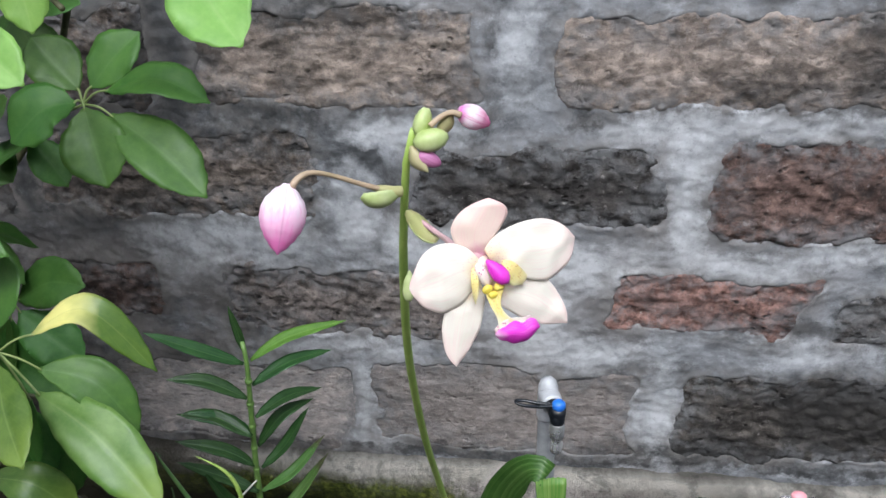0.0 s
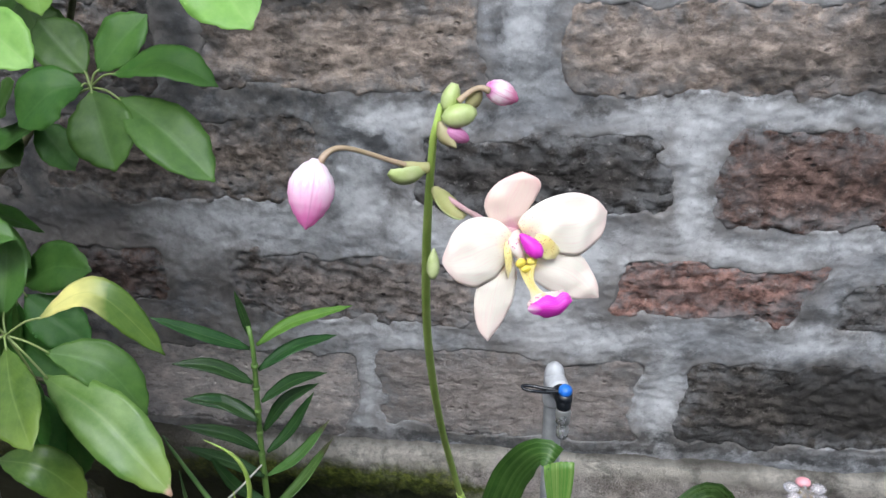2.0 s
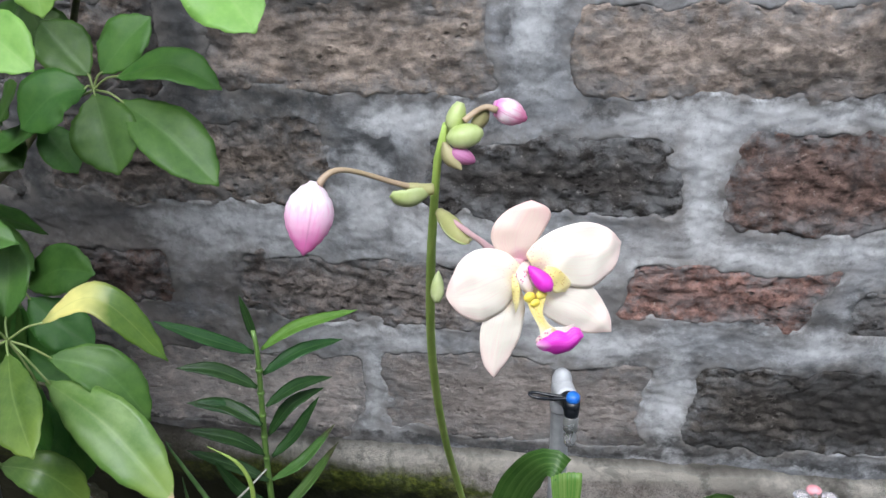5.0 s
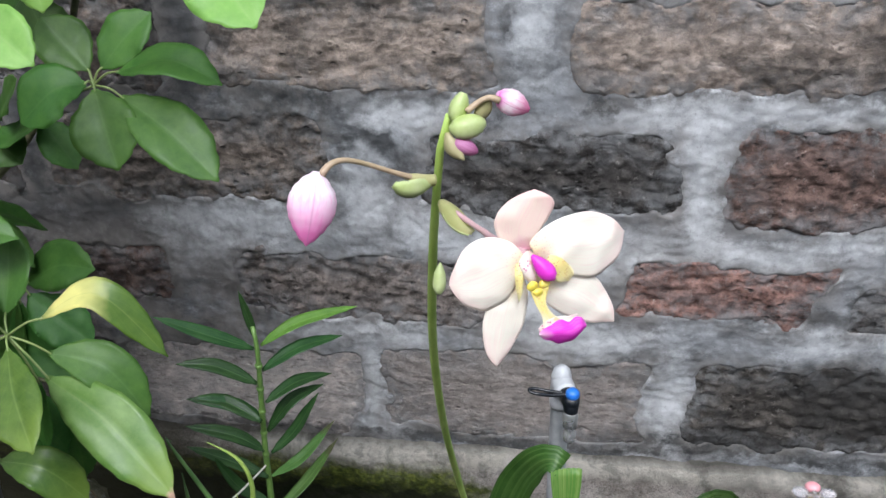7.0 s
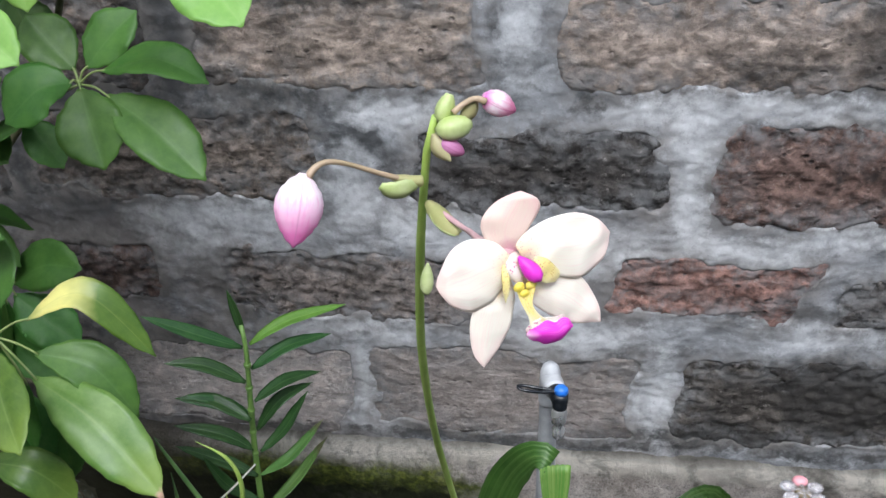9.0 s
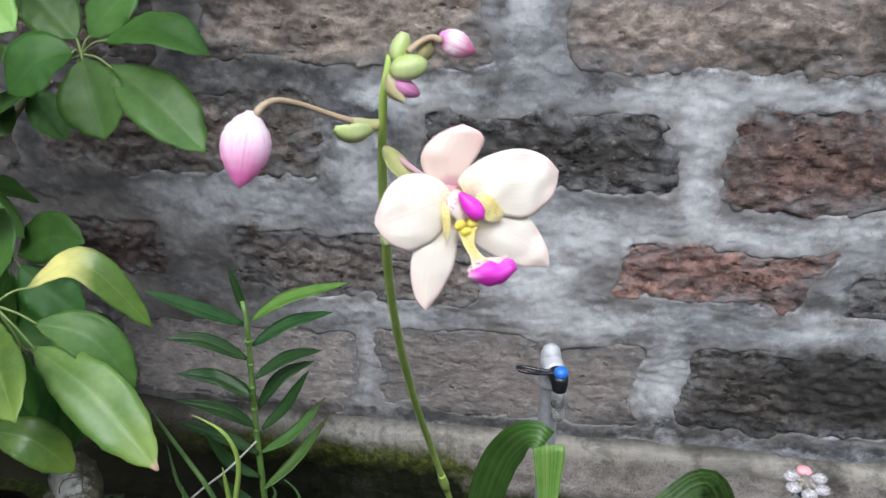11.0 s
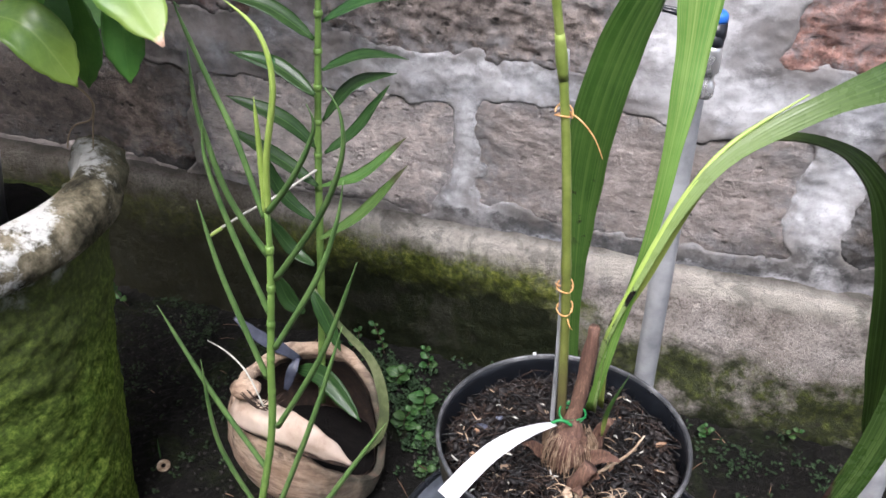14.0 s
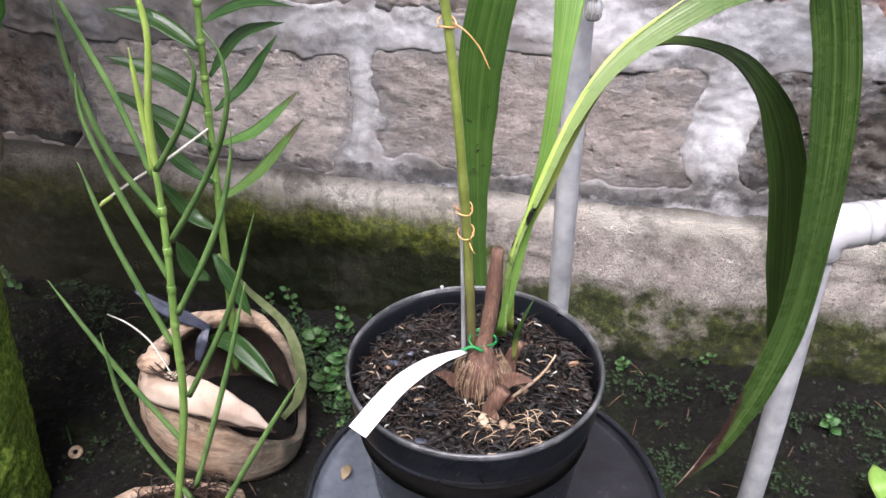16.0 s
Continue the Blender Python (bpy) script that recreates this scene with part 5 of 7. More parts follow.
part("bract_fold", tube([(0.1112, 0.1855, 1.2232), (0.1079, 0.1838, 1.2240), (0.1030, 0.1812, 1.2264)], [0.0018, 0.0017, 0.0009], 10, 10), M_BRACT, bract, "pale tan upper fold")

# tight buds at the tip of the stalk
tip = part("terminal_bud", blob((0.1217, 0.1816, 1.2427), (0.0037, 0.0034, 0.0052), U * 0.95 + V * 0.1, 18, 14, ridge=0.09, shape=(0.3, 0.8, 1.0, 1.02, 0.95, 0.75, 0.3)), M_BUDGREEN, orchid, "tight green bud at the stalk tip")
part("green_bud", blob((0.1189, 0.1851, 1.2468), (0.0028, 0.0028, 0.0042), V * 0.9 + U * 0.35, 18, 12, ridge=0.1, shape=(0.5, 0.9, 1.0, 0.95, 0.75, 0.4)), M_BUDGREEN, tip)
part("magenta_bud", blob((0.1212, 0.1803, 1.2369), (0.0024, 0.0024, 0.0040), U * 0.85 - V * 0.5, 14, 10, taper=0.3, point=0.15), M_BUD_D, tip, "small magenta bud")
part("bud_scale", leaf([(0.1158, 0.1807, 1.2409), (0.1169, 0.1783, 1.2373), (0.1212, 0.1773, 1.2341)], (-0.4, -0.8, 0.2), 0.0050, SEPAL, 10, 6, cup=-0.5, thick=0.0006), M_BRACT, tip)
part("bud_scale", leaf([(0.1230, 0.1848, 1.2427), (0.1262, 0.1854, 1.2459), (0.1277, 0.1863, 1.2496)], (0.5, -0.6, 0.3), 0.0044, SEPAL, 10, 6, cup=-0.4, thick=0.0006), M_BRACT, tip)
part("bud_pedicel", tube([(0.1213, 0.1832, 1.2463), (0.1242, 0.1848, 1.2484), (0.1275, 0.1855, 1.2498), (0.1303, 0.1860, 1.2487)], [0.0010, 0.0009, 0.0009, 0.0011], 12, 8), M_PEDICEL, tip)
part("pink_bud", blob((0.1338, 0.1896, 1.2467), (0.0038, 0.0037, 0.0052), U * 0.9 - V * 0.5, 21, 16, ridge=0.08, shape=(0.4, 0.8, 0.98, 1.0, 0.88, 0.6, 0.2)), M_BUD_S, orchid, "small closed pink bud")
part("side_bud", blob((0.1106, 0.1910, 1.1842), (0.0023, 0.0021, 0.0054), V * 0.95 + U * 0.12, 16, 12, shape=(0.45, 0.85, 1.0, 0.95, 0.8, 0.5, 0.12)), M_BUDGREEN, orchid)

# pleated leaves
# one folded leaf in two pieces: lit half painted pale, shaded half dark
part("leaf", leaf([(0.1400, 0.4250, 0.5120), (0.1480, 0.4320, 0.5630), (0.1590, 0.4500, 0.6272), (0.1630, 0.4750, 0.6870), (0.1630, 0.5000, 0.7324), (0.1610, 0.5150, 0.7700)], (0.35, -0.9, 0.25), 0.029, (0.22, 0.22, 0.25, 0.36, 0.64, 1.0), 30, 14, cup=0.35, pleats=7, depth=0.002, thick=0.0007), M_PLEAT_LIT, orchid, "rising half of a folded leaf, painted pale as lit")
part("leaf", leaf([(0.1600, 0.5175, 0.7698), (0.1510, 0.5220, 0.7730), (0.1380, 0.5300, 0.7590), (0.1220, 0.5450, 0.7204), (0.1080, 0.5550, 0.6672), (0.1000, 0.5650, 0.6066), (0.0990, 0.5700, 0.5330), (0.1020, 0.5750, 0.4490), (0.1070, 0.5750, 0.3860)], [(0.1, -0.5, 0.85), (-0.4, -0.9, 0.3), (-0.2, -0.97, 0.1), (0.1, -0.97, 0.1), (0.4, -0.9, 0.1)], 0.036, (0.66, 0.9, 1.0, 1.0, 0.92, 0.7, 0.44, 0.3, 0.28, 0.28), 44, 14, cup=0.2, pleats=8, depth=0.0022, thick=0.0007), M_PLEAT_SHADED, orchid, "hanging half of the folded leaf, painted dark as shaded")
part("leaf", leaf([(0.1430, 0.4250, 0.5120), (0.1450, 0.4320, 0.5640), (0.1600, 0.4370, 0.6140), (0.1777, 0.4508, 0.6582), (0.1990, 0.4659, 0.6865), (0.2379, 0.4844, 0.7116), (0.2706, 0.5086, 0.7217), (0.2934, 0.5278, 0.7267), (0.3108, 0.5386, 0.7115), (0.3271, 0.5441, 0.6529), (0.3379, 0.5441, 0.5672), (0.3379, 0.5441, 0.4522), (0.3130, 0.5332, 0.3545), (0.2793, 0.5224, 0.2949)], [(-0.6, -0.6, 0.5), (-0.5, -0.6, 0.6), (-0.3, -0.7, 0.65), (0.2, -0.85, 0.5), (0.35, -0.93, 0.05), (0.1, -0.98, 0.1), (-0.1, -0.98, 0.1)], 0.034, (0.18, 0.18, 0.2, 0.27, 0.44, 0.74, 0.9, 0.95, 0.86, 0.76, 0.74, 0.66, 0.42, 0.04), 80, 14, cup=0.15, pleats=8, depth=0.0022, wave=0.15, thick=0.0007), M_PLEAT_T, orchid, "long arching pleated leaf with a dried brown tip")
EDGE = Vector((-0.51, 0.78, 0.35))
part("rolled_margin", tube([Vector((0.1450, 0.4320, 0.5640)) + EDGE * 0.002, Vector((0.1600, 0.4370, 0.6140)) + EDGE * 0.0034, Vector((0.1777, 0.4508, 0.6582)) + EDGE * 0.0048, Vector((0.1990, 0.4659, 0.6865)) + EDGE * 0.0078, Vector((0.2379, 0.4844, 0.7116)) + EDGE * 0.0125], [0.0014, 0.0018, 0.0018, 0.0015, 0.0005], 26, 8), M_CANE_PALE, orchid, "pale rolled edge of the arching leaf")
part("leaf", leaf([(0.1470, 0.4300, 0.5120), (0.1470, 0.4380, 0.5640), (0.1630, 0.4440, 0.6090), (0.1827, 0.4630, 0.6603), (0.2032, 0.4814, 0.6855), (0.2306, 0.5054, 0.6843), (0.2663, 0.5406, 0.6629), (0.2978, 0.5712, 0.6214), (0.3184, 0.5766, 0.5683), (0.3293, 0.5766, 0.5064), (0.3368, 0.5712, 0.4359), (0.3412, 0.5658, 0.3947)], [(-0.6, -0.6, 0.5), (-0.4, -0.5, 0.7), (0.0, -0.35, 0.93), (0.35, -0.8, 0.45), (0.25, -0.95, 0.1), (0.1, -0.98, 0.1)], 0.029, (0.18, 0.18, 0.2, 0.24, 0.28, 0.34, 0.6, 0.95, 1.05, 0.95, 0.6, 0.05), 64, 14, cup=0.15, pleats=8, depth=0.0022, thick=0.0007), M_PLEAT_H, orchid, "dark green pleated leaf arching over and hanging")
part("leaf", leaf([(0.152, 0.408, 0.508), (0.1540, 0.4050, 0.5340), (0.1630, 0.4200, 0.5520)], (0.4, -0.8, 0.3), 0.0034, SPEAR, 12, 4, fold=0.5), M_PLEAT_H, orchid, "small dull green new shoot")
# swollen base, old cut stalk, dry sheaths
part("pseudobulb", blob((0.133, 0.402, 0.4940), (0.0138, 0.0128, 0.024), (0.1, 0.1, 1), 30, 22, taper=0.5, rough=0.3), M_STRAW, orchid, "brown fibrous swollen base")
part("old_stalk", tube([(0.130, 0.416, 0.4990), (0.134, 0.424, 0.5260), (0.137, 0.429, 0.575)], [0.0056, 0.0049, 0.0046, 0.0036], 12, 18, 0.3), M_STRAW, orchid, "cut dry brown stalk")
for k, (a, b, w) in enumerate((((0.146, 0.395, 0.4960), (0.168, 0.385, 0.5130), 0.010), ((0.150, 0.385, 0.4910), (0.158, 0.372, 0.5080), 0.012), ((0.120, 0.392, 0.4940), (0.106, 0.385, 0.5080), 0.008), ((0.142, 0.378, 0.4890), (0.150, 0.362, 0.4990), 0.010))):
    a, b = Vector(a), Vector(b)
    part("dry_sheath", leaf([a, a.lerp(b, 0.5) + Vector((0, 0, 0.004)), b], (0, -0.5, 0.8), w, SPEAR, 10, 4, cup=0.5, wave=0.6, seed=k), M_STRAW, orchid)
rnd = random.Random(5)
bm = bmesh.new()
for k in range(120):
    a = rnd.uniform(0, 6.28)
    top = Vector((0.134 + 0.012 * math.cos(a), 0.400 + 0.010 * math.sin(a), rnd.uniform(0.5030, 0.5170)))
    low = Vector((0.134 + rnd.uniform(0.012, 0.017) * math.cos(a), 0.398 + rnd.uniform(0.012, 0.017) * math.sin(a), rnd.uniform(0.4810, 0.4930)))
    mid = top.lerp(low, 0.5) + Vector((rnd.uniform(0.002, 0.006) * math.cos(a), rnd.uniform(0.002, 0.006) * math.sin(a), 0.001))
    tube_into(bm, [top, mid, low], [0.0002, 0.00032, 0.00012], 5, 4)
tagged(part("sheath_fibre", bm, M_FLAX, orchid), "dry straw fibres round the base", kind="stuff")
bm = bmesh.new()
for k in range(34):
    p = Vector((0.150 + rnd.uniform(-0.015, 0.03), 0.367 + rnd.uniform(-0.012, 0.02), 0.4890))
    d = Vector((rnd.uniform(-1, 1), rnd.uniform(-0.6, 0.6), 0)).normalized() * rnd.uniform(0.008, 0.022)
    tube_into(bm, [p, p + d * 0.5 + Vector((0, 0, rnd.uniform(0.003, 0.008))), p + d + Vector((0, 0, rnd.uniform(-0.002, 0.004)))], [0.0002, 0.0003, 0.00015], 7, 5, 0.3)
tagged(part("root", bm, M_PALE, orchid), "pale tangled surface roots", kind="stuff")

rhizome = part("rhizome", blob((0.1410, 0.3690, 0.4910), (0.0045, 0.0036, 0.0030), (1, 0.2, 0.3), 14, 10, rough=0.5), M_PALE, orchid, "pale broken rhizome")
for c, s in (((0.1470, 0.3710, 0.4930), 0.0036), ((0.1530, 0.3680, 0.4910), 0.0030), ((0.1580, 0.3670, 0.4900), 0.0022), ((0.1450, 0.3650, 0.4890), 0.0026)):
    part("knob", blob(c, (s, s * 0.8, s * 0.9), (0.5, 0.3, 1), 12, 8, rough=0.6), M_PALE, rhizome)
part("stub", tube([(0.1420, 0.3780, 0.4910), (0.1470, 0.3750, 0.5030), (0.1510, 0.3770, 0.5110)], [0.0046, 0.0046, 0.0050], 8, 14, 0.3), M_STRAW, orchid, "cut brown stem stub")
part("shoot_sheath", tube([(0.1480, 0.4150, 0.4910), (0.1500, 0.4180, 0.5030), (0.1560, 0.4160, 0.5150)], [0.0046, 0.0040, 0.0022], 8, 10, 0.25), M_STRAW, orchid, "brown sheath of a new shoot")

# ---- its pot and the upturned bucket below ----
PX, PY = 0.1275, 0.4085
pot = thing("plant_pot", "round black plastic plant pot on an upturned bucket", "plant pot")
part("body", lathe([(0.0000, 0.3780), (0.0615, 0.3780), (0.0644, 0.3810), (0.0703, 0.4300), (0.0756, 0.4735), (0.0786, 0.4754), (0.0805, 0.4935), (0.0812, 0.4985), (0.0802, 0.5010), (0.0786, 0.4995), (0.0766, 0.4754), (0.0722, 0.4481), (0.0644, 0.4000), (0.0000, 0.3950)], 72, (PX, PY, 0), 0.0006, 12), M_BLACK, pot)
# rim paler than the body: scuffs, plus a painted highlight along its edge
part("rim", lathe([(0.0793, 0.4980), (0.0810, 0.4980), (0.0819, 0.4997), (0.0816, 0.5017), (0.0804, 0.5027), (0.0793, 0.5020), (0.0788, 0.5000)], 80, (PX, PY, 0), 0.0004, 14, ring_shaped=True), M_SCUFF, pot, "scuffed grey-edged rim")
part("mould_mark", lathe([(0.0022, 0), (0.0034, 0.0006), (0.0034, 0.001), (0.0022, 0.0012)], 20, (0.1065, 0.3385, 0.4750), 0, 1, Euler((radians(80), 0, radians(-14))).to_matrix(), True), M_DUSTY, pot)
soil = bmesh.new()
rings = []
for i in range(31):
    r = 0.0757 * i / 30
    ring = []
    for k in range(64):
        a = 6.2832 * k / 64
        p = Vector((PX + r * math.cos(a), PY + r * math.sin(a), 0.484))
        p.z += 0.006 * noise.fractal(p * 60, 0.8, 2.0, 5) + 0.007 * noise.noise(p * 38) - 0.004 * (r / 0.0757) ** 2
        ring.append(soil.verts.new(p))
    rings.append(ring)
for a, b in zip(rings, rings[1:]):
    for k in range(64):
        soil.faces.new((a[k], b[k], b[(k + 1) % 64], a[(k + 1) % 64]))
low = [soil.verts.new((v.co.x, v.co.y, 0.455)) for v in rings[-1]]
for k in range(64):
    soil.faces.new((rings[-1][k], low[k], low[(k + 1) % 64], rings[-1][(k + 1) % 64]))
soil.faces.new(low[::-1])
bmesh.ops.remove_doubles(soil, verts=rings[0], dist=0.0001)
tagged(part("potting_mix", soil, M_PEAT), "dark fibrous potting mix filling the black pot", "potting soil", kind="stuff")


def strands(name, count, seed, radius, material, lengths, label, span=0.072, lift=0.006, parent=None):
    rr = random.Random(seed)
    bm = bmesh.new()
    for _ in range(count):
        a, d = rr.uniform(0, 6.28), span * math.sqrt(rr.random())
        p = Vector((PX + d * math.cos(a), PY + d * math.sin(a), 0.484 + rr.uniform(0, lift)))
        t = rr.uniform(0, 6.28)
        half = 0.5 * rr.uniform(*lengths)
        v = Vector((math.cos(t), math.sin(t), rr.uniform(-0.25, 0.35))) * half
        bend = Vector((rr.uniform(-1, 1), rr.uniform(-1, 1), rr.uniform(0, 1))) * half * 0.35
        tube_into(bm, [p - v, p + bend, p + v], [radius * rr.uniform(0.6, 1.3), radius, radius * 0.5], 4, 4)
    return tagged(part(name, bm, material, parent), label, "plant fibre", kind="stuff")


strands("fibre", 800, 1, 0.0003, M_FIBRE, (0.008, 0.026), "dark brown coir fibres in the potting mix")
strands("dark_fibre", 1700, 2, 0.0005, M_COIR, (0.008, 0.026), "black coir fibres in the potting mix")
strands("straw_bit", 110, 3, 0.0005, M_PALE, (0.003, 0.010), "pale straw bits on the potting mix", lift=0.008)
strands("white_bit", 46, 5, 0.0007, M_ROOT, (0.002, 0.007), "small white root bits on the potting mix", lift=0.009)
rr = random.Random(21)
bm = bmesh.new()
for k in range(330):
    a, d = rr.uniform(0, 6.28), 0.073 * math.sqrt(rr.random())
    p = Vector((PX + d * math.cos(a), PY + d * math.sin(a), 0.486 + rr.uniform(-0.001, 0.006)))
    turn = Euler((rr.uniform(-0.9, 0.9), rr.uniform(-0.9, 0.9), rr.uniform(0, 6.28))).to_matrix()
    size = Vector((rr.uniform(0.0012, 0.0042), rr.uniform(0.0010, 0.0026), rr.uniform(0.0005, 0.0016)))
    c = [bm.verts.new(p + turn @ Vector((sx * size.x * rr.uniform(0.6, 1.2), sy * size.y * rr.uniform(0.6, 1.2), sz * size.z))) for sx in (-1, 1) for sy in (-1, 1) for sz in (-1, 1)]
    for f in ((0, 1, 3, 2), (4, 6, 7, 5), (0, 4, 5, 1), (2, 3, 7, 6), (0, 2, 6, 4), (1, 5, 7, 3)):
        bm.faces.new([c[i] for i in f])
tagged(part("mix_crumb", bm, M_BARKMIX), "dark bark crumbs in the potting mix", "bark crumbs", kind="stuff")
rr = random.Random(8)
for k in range(16):
    a, d = rr.uniform(0, 6.28), 0.068 * math.sqrt(rr.random())
    p = Vector((PX + d * math.cos(a), PY + d * math.sin(a), 0.4885))
    s = rr.uniform(0.0025, 0.006)
    mat = (M_DRY, M_PALE, M_RIBBON, M_DRY)[k % 4]
    tagged(part("bark_chip", blob(p, (s, s * 0.6, s * 0.45), (rr.uniform(-0.3, 0.3), rr.uniform(-0.3, 0.3), 1), 9, 6, rough=0.3), mat), "small chip lying on the potting mix", "bark chip", "chips on the potting mix")
tagged(part("dry_twig", tube([(0.153, 0.392, 0.490), (0.170, 0.400, 0.505), (0.1780, 0.4100, 0.5150)], [0.0011, 0.0010, 0.0006], 10, 6, 0.2), M_PALE), "thin pale dry twig stuck in the pot", "twig")


def rim_hook(at):
    hook = tube([at + Vector((0, 0.001, 0.014)), at + Vector((0, 0.003, 0.004)), at + Vector((0, 0.004, -0.012))], [0.0012, 0.0013, 0.0012], 8, 8)
    tagged(part("rim_hook", hook, M_WHITE), "thin white wire peg hooked on the pot rim", "wire peg", "pegs on the pot rim")


rim_hook(Vector((0.0905, 0.479, 0.490)))
rim_hook(Vector((0.140, 0.4865, 0.490)))

stick = part("support_stick", tube([(0.1165, 0.430, 0.462), (0.1145, 0.4285, 0.60), (0.1085, 0.419, 0.722), (0.1075, 0.415, 0.752)], [0.0016, 0.0016, 0.0015, 0.0014], 20, 8), M_PVC)
tagged(stick, "thin grey support stick tied beside the flower stalk", "plant stake")


def twine(z, tail, name_seed):
    """Loops of twine round stalk and stick at height z, with a loose tail."""
    sp = glide(STALK, 200)
    p = min(sp, key=lambda q: abs(q.z - z))
    loop = []
    for k in range(17):
        a = 6.2832 * k / 10
        loop.append(p + Vector((-0.0012 + 0.0047 * math.cos(a), 0.003 + 0.0066 * math.sin(a), -0.004 + 0.0035 * k / 10 + 0.0012 * math.sin(a * 1.7 + name_seed))))
    bm = tube(loop, [0.00045], 90, 6, 0.2)
    tube_into(bm, [loop[3]] + [p + Vector(t) for t in tail], [0.00045, 0.00045, 0.0003], 14, 6, 0.2)
    return tagged(part("twine_tie", bm, M_TWINE), "orange twine tied round the stalk and its stick", "twine", "twine ties on the stalk")


twine(0.720, [(0.008, -0.006, 0.001), (0.017, -0.006, -0.008), (0.023, -0.006, -0.020)], 0.3)
twine(0.602, [(-0.004, -0.004, 0.003), (-0.006, -0.004, 0.005)], 1.1)
twine(0.589, [(0.004, -0.006, -0.006), (0.006, -0.005, -0.010)], 2.0)

tag_obj = thing("plant_label", "blank white plastic strip label wired to the orchid base", "plant label")
T0, T1 = Vector((0.124, 0.396, 0.520)), Vector((0.0820, 0.3090, 0.5280))
part("strip", leaf([T0, T0.lerp(T1, 0.33) + Vector((0, 0, 0.010)), T0.lerp(T1, 0.66) + Vector((0, 0, 0.011)), T1], (0, -0.3, 1), 0.0118, (0.35, 0.6, 0.85, 0.95, 1.0, 1.0), 24, 4, cup=0.1, thick=0.0007), M_TAG, tag_obj)
wire = []
for k in range(30):
    a = 6.2832 * k / 12
    wire.append(Vector((0.1315 + 0.0085 * math.cos(a), 0.414 + 0.0085 * math.sin(a), 0.514 + 0.0015 * math.sin(a * 2.3) + 0.0001 * k)))
bm = tube(wire, [0.0006], 90, 6)
tube_into(bm, [T0 + Vector((0.010, 0.002, 0.000)), T0 + Vector((0.004, 0, 0.004)), T0 + Vector((-0.002, -0.001, 0.001))], [0.0011], 8, 6)
part("twist_wire", bm, M_WIRE, tag_obj, "green twist wire")

bucket = thing("bucket", "dusty black plastic bucket standing upside down on the soil", "bucket")
part("body", lathe([(0.0, 0.374), (0.117, 0.374), (0.120, 0.3745), (0.121, 0.378), (0.1245, 0.380), (0.1275, 0.378), (0.1285, 0.372), (0.131, 0.34), (0.137, 0.20), (0.146, 0.02), (0.150, 0.012), (0.150, -0.02), (0.0, -0.02)], 80, (0.137, 0.406, 0), 0.0008, 8), M_BUCKET, bucket)
part("base_ring", lathe([(0.1215, 0.3765), (0.1225, 0.3815), (0.1245, 0.3828), (0.1268, 0.3812), (0.1285, 0.3765)], 80, (0.137, 0.406, 0), 0.0006, 9, ring_shaped=True), M_BLACK, bucket)
L0 = Vector((0.0330, 0.4020, 0.3780))
tagged(part("fallen_leaf", leaf([L0, L0 + Vector((0.001, 0.006, 0.0025)), L0 + Vector((0.000, 0.014, 0.001))], (0, 0, 1), 0.008, OVAL, 8, 4, cup=0.2), M_BARK), "tiny dry brown leaf on the bucket", "fallen leaf")


# ---- standing water pipes and their taps ----
TX, TY = 0.157, 0.742
tap = thing("garden_tap", "grey standpipe with a white elbow and a black lever tap", "garden tap")
part("riser", lathe([(0.0108, -0.03), (0.0110, 0.2), (0.0110, 0.4), (0.0110, 0.665), (0.0, 0.665)], 28, (TX, TY, 0), 0.0003, 20), M_PVC, tap, "weathered grey plastic riser pipe")
elbow = part("elbow", lathe([(0.0, 0.640), (0.0120, 0.640), (0.0126, 0.643), (0.0126, 0.650), (0.0120, 0.652), (0.0120, 0.672), (0.0116, 0.684), (0.0094, 0.692), (0.0055, 0.6965), (0.0, 0.698)], 32, (TX, TY, 0)), M_WHITE, tap, "white plastic elbow")
part("outlet", tube([(TX, TY - 0.002, 0.676), (TX + 0.003, TY - 0.012, 0.677), (TX + 0.006, TY - 0.024, 0.678)], [0.0125, 0.0125, 0.0122], 6, 28), M_WHITE, elbow)
valve = part("valve_body", tube([(TX + 0.006, TY - 0.022, 0.678), (TX + 0.008, TY - 0.030, 0.678), (TX + 0.010, TY - 0.038, 0.679), (TX + 0.0115, TY - 0.043, 0.676), (TX + 0.0115, TY - 0.044, 0.6715)], [0.0095, 0.0090, 0.0090, 0.0086, 0.0082], 14, 20), M_BLACK, tap, "black tap body")
part("bonnet", lathe([(0.0, 0.676), (0.0084, 0.676), (0.0088, 0.679), (0.0084, 0.690), (0.0, 0.690)], 24, (TX + 0.012, TY - 0.041, 0)), M_BLACK, valve)
part("blue_cap", lathe([(0.0, 0.6895), (0.0070, 0.6895), (0.0078, 0.692), (0.0074, 0.696), (0.0048, 0.6990), (0.0, 0.6995)], 24, (TX + 0.0125, TY - 0.041, 0)), M_BLUE, valve, "blue cap")
loop = [(TX + 0.002, TY - 0.042, 0.692), (TX - 0.010, TY - 0.045, 0.693), (TX - 0.024, TY - 0.048, 0.696), (TX - 0.032, TY - 0.047, 0.697), (TX - 0.035, TY - 0.044, 0.698), (TX - 0.032, TY - 0.041, 0.697), (TX - 0.024, TY - 0.040, 0.696), (TX - 0.012, TY - 0.040, 0.694), (TX + 0.002, TY - 0.039, 0.692)]
part("lever", tube([(TX + 0.010, TY - 0.041, 0.692)] + loop, [0.0020, 0.0022, 0.0020, 0.0018, 0.0018, 0.0020, 0.0022], 50, 10), M_BLACK, valve, "black looped lever")
SX, SY = TX + 0.0115, TY - 0.044
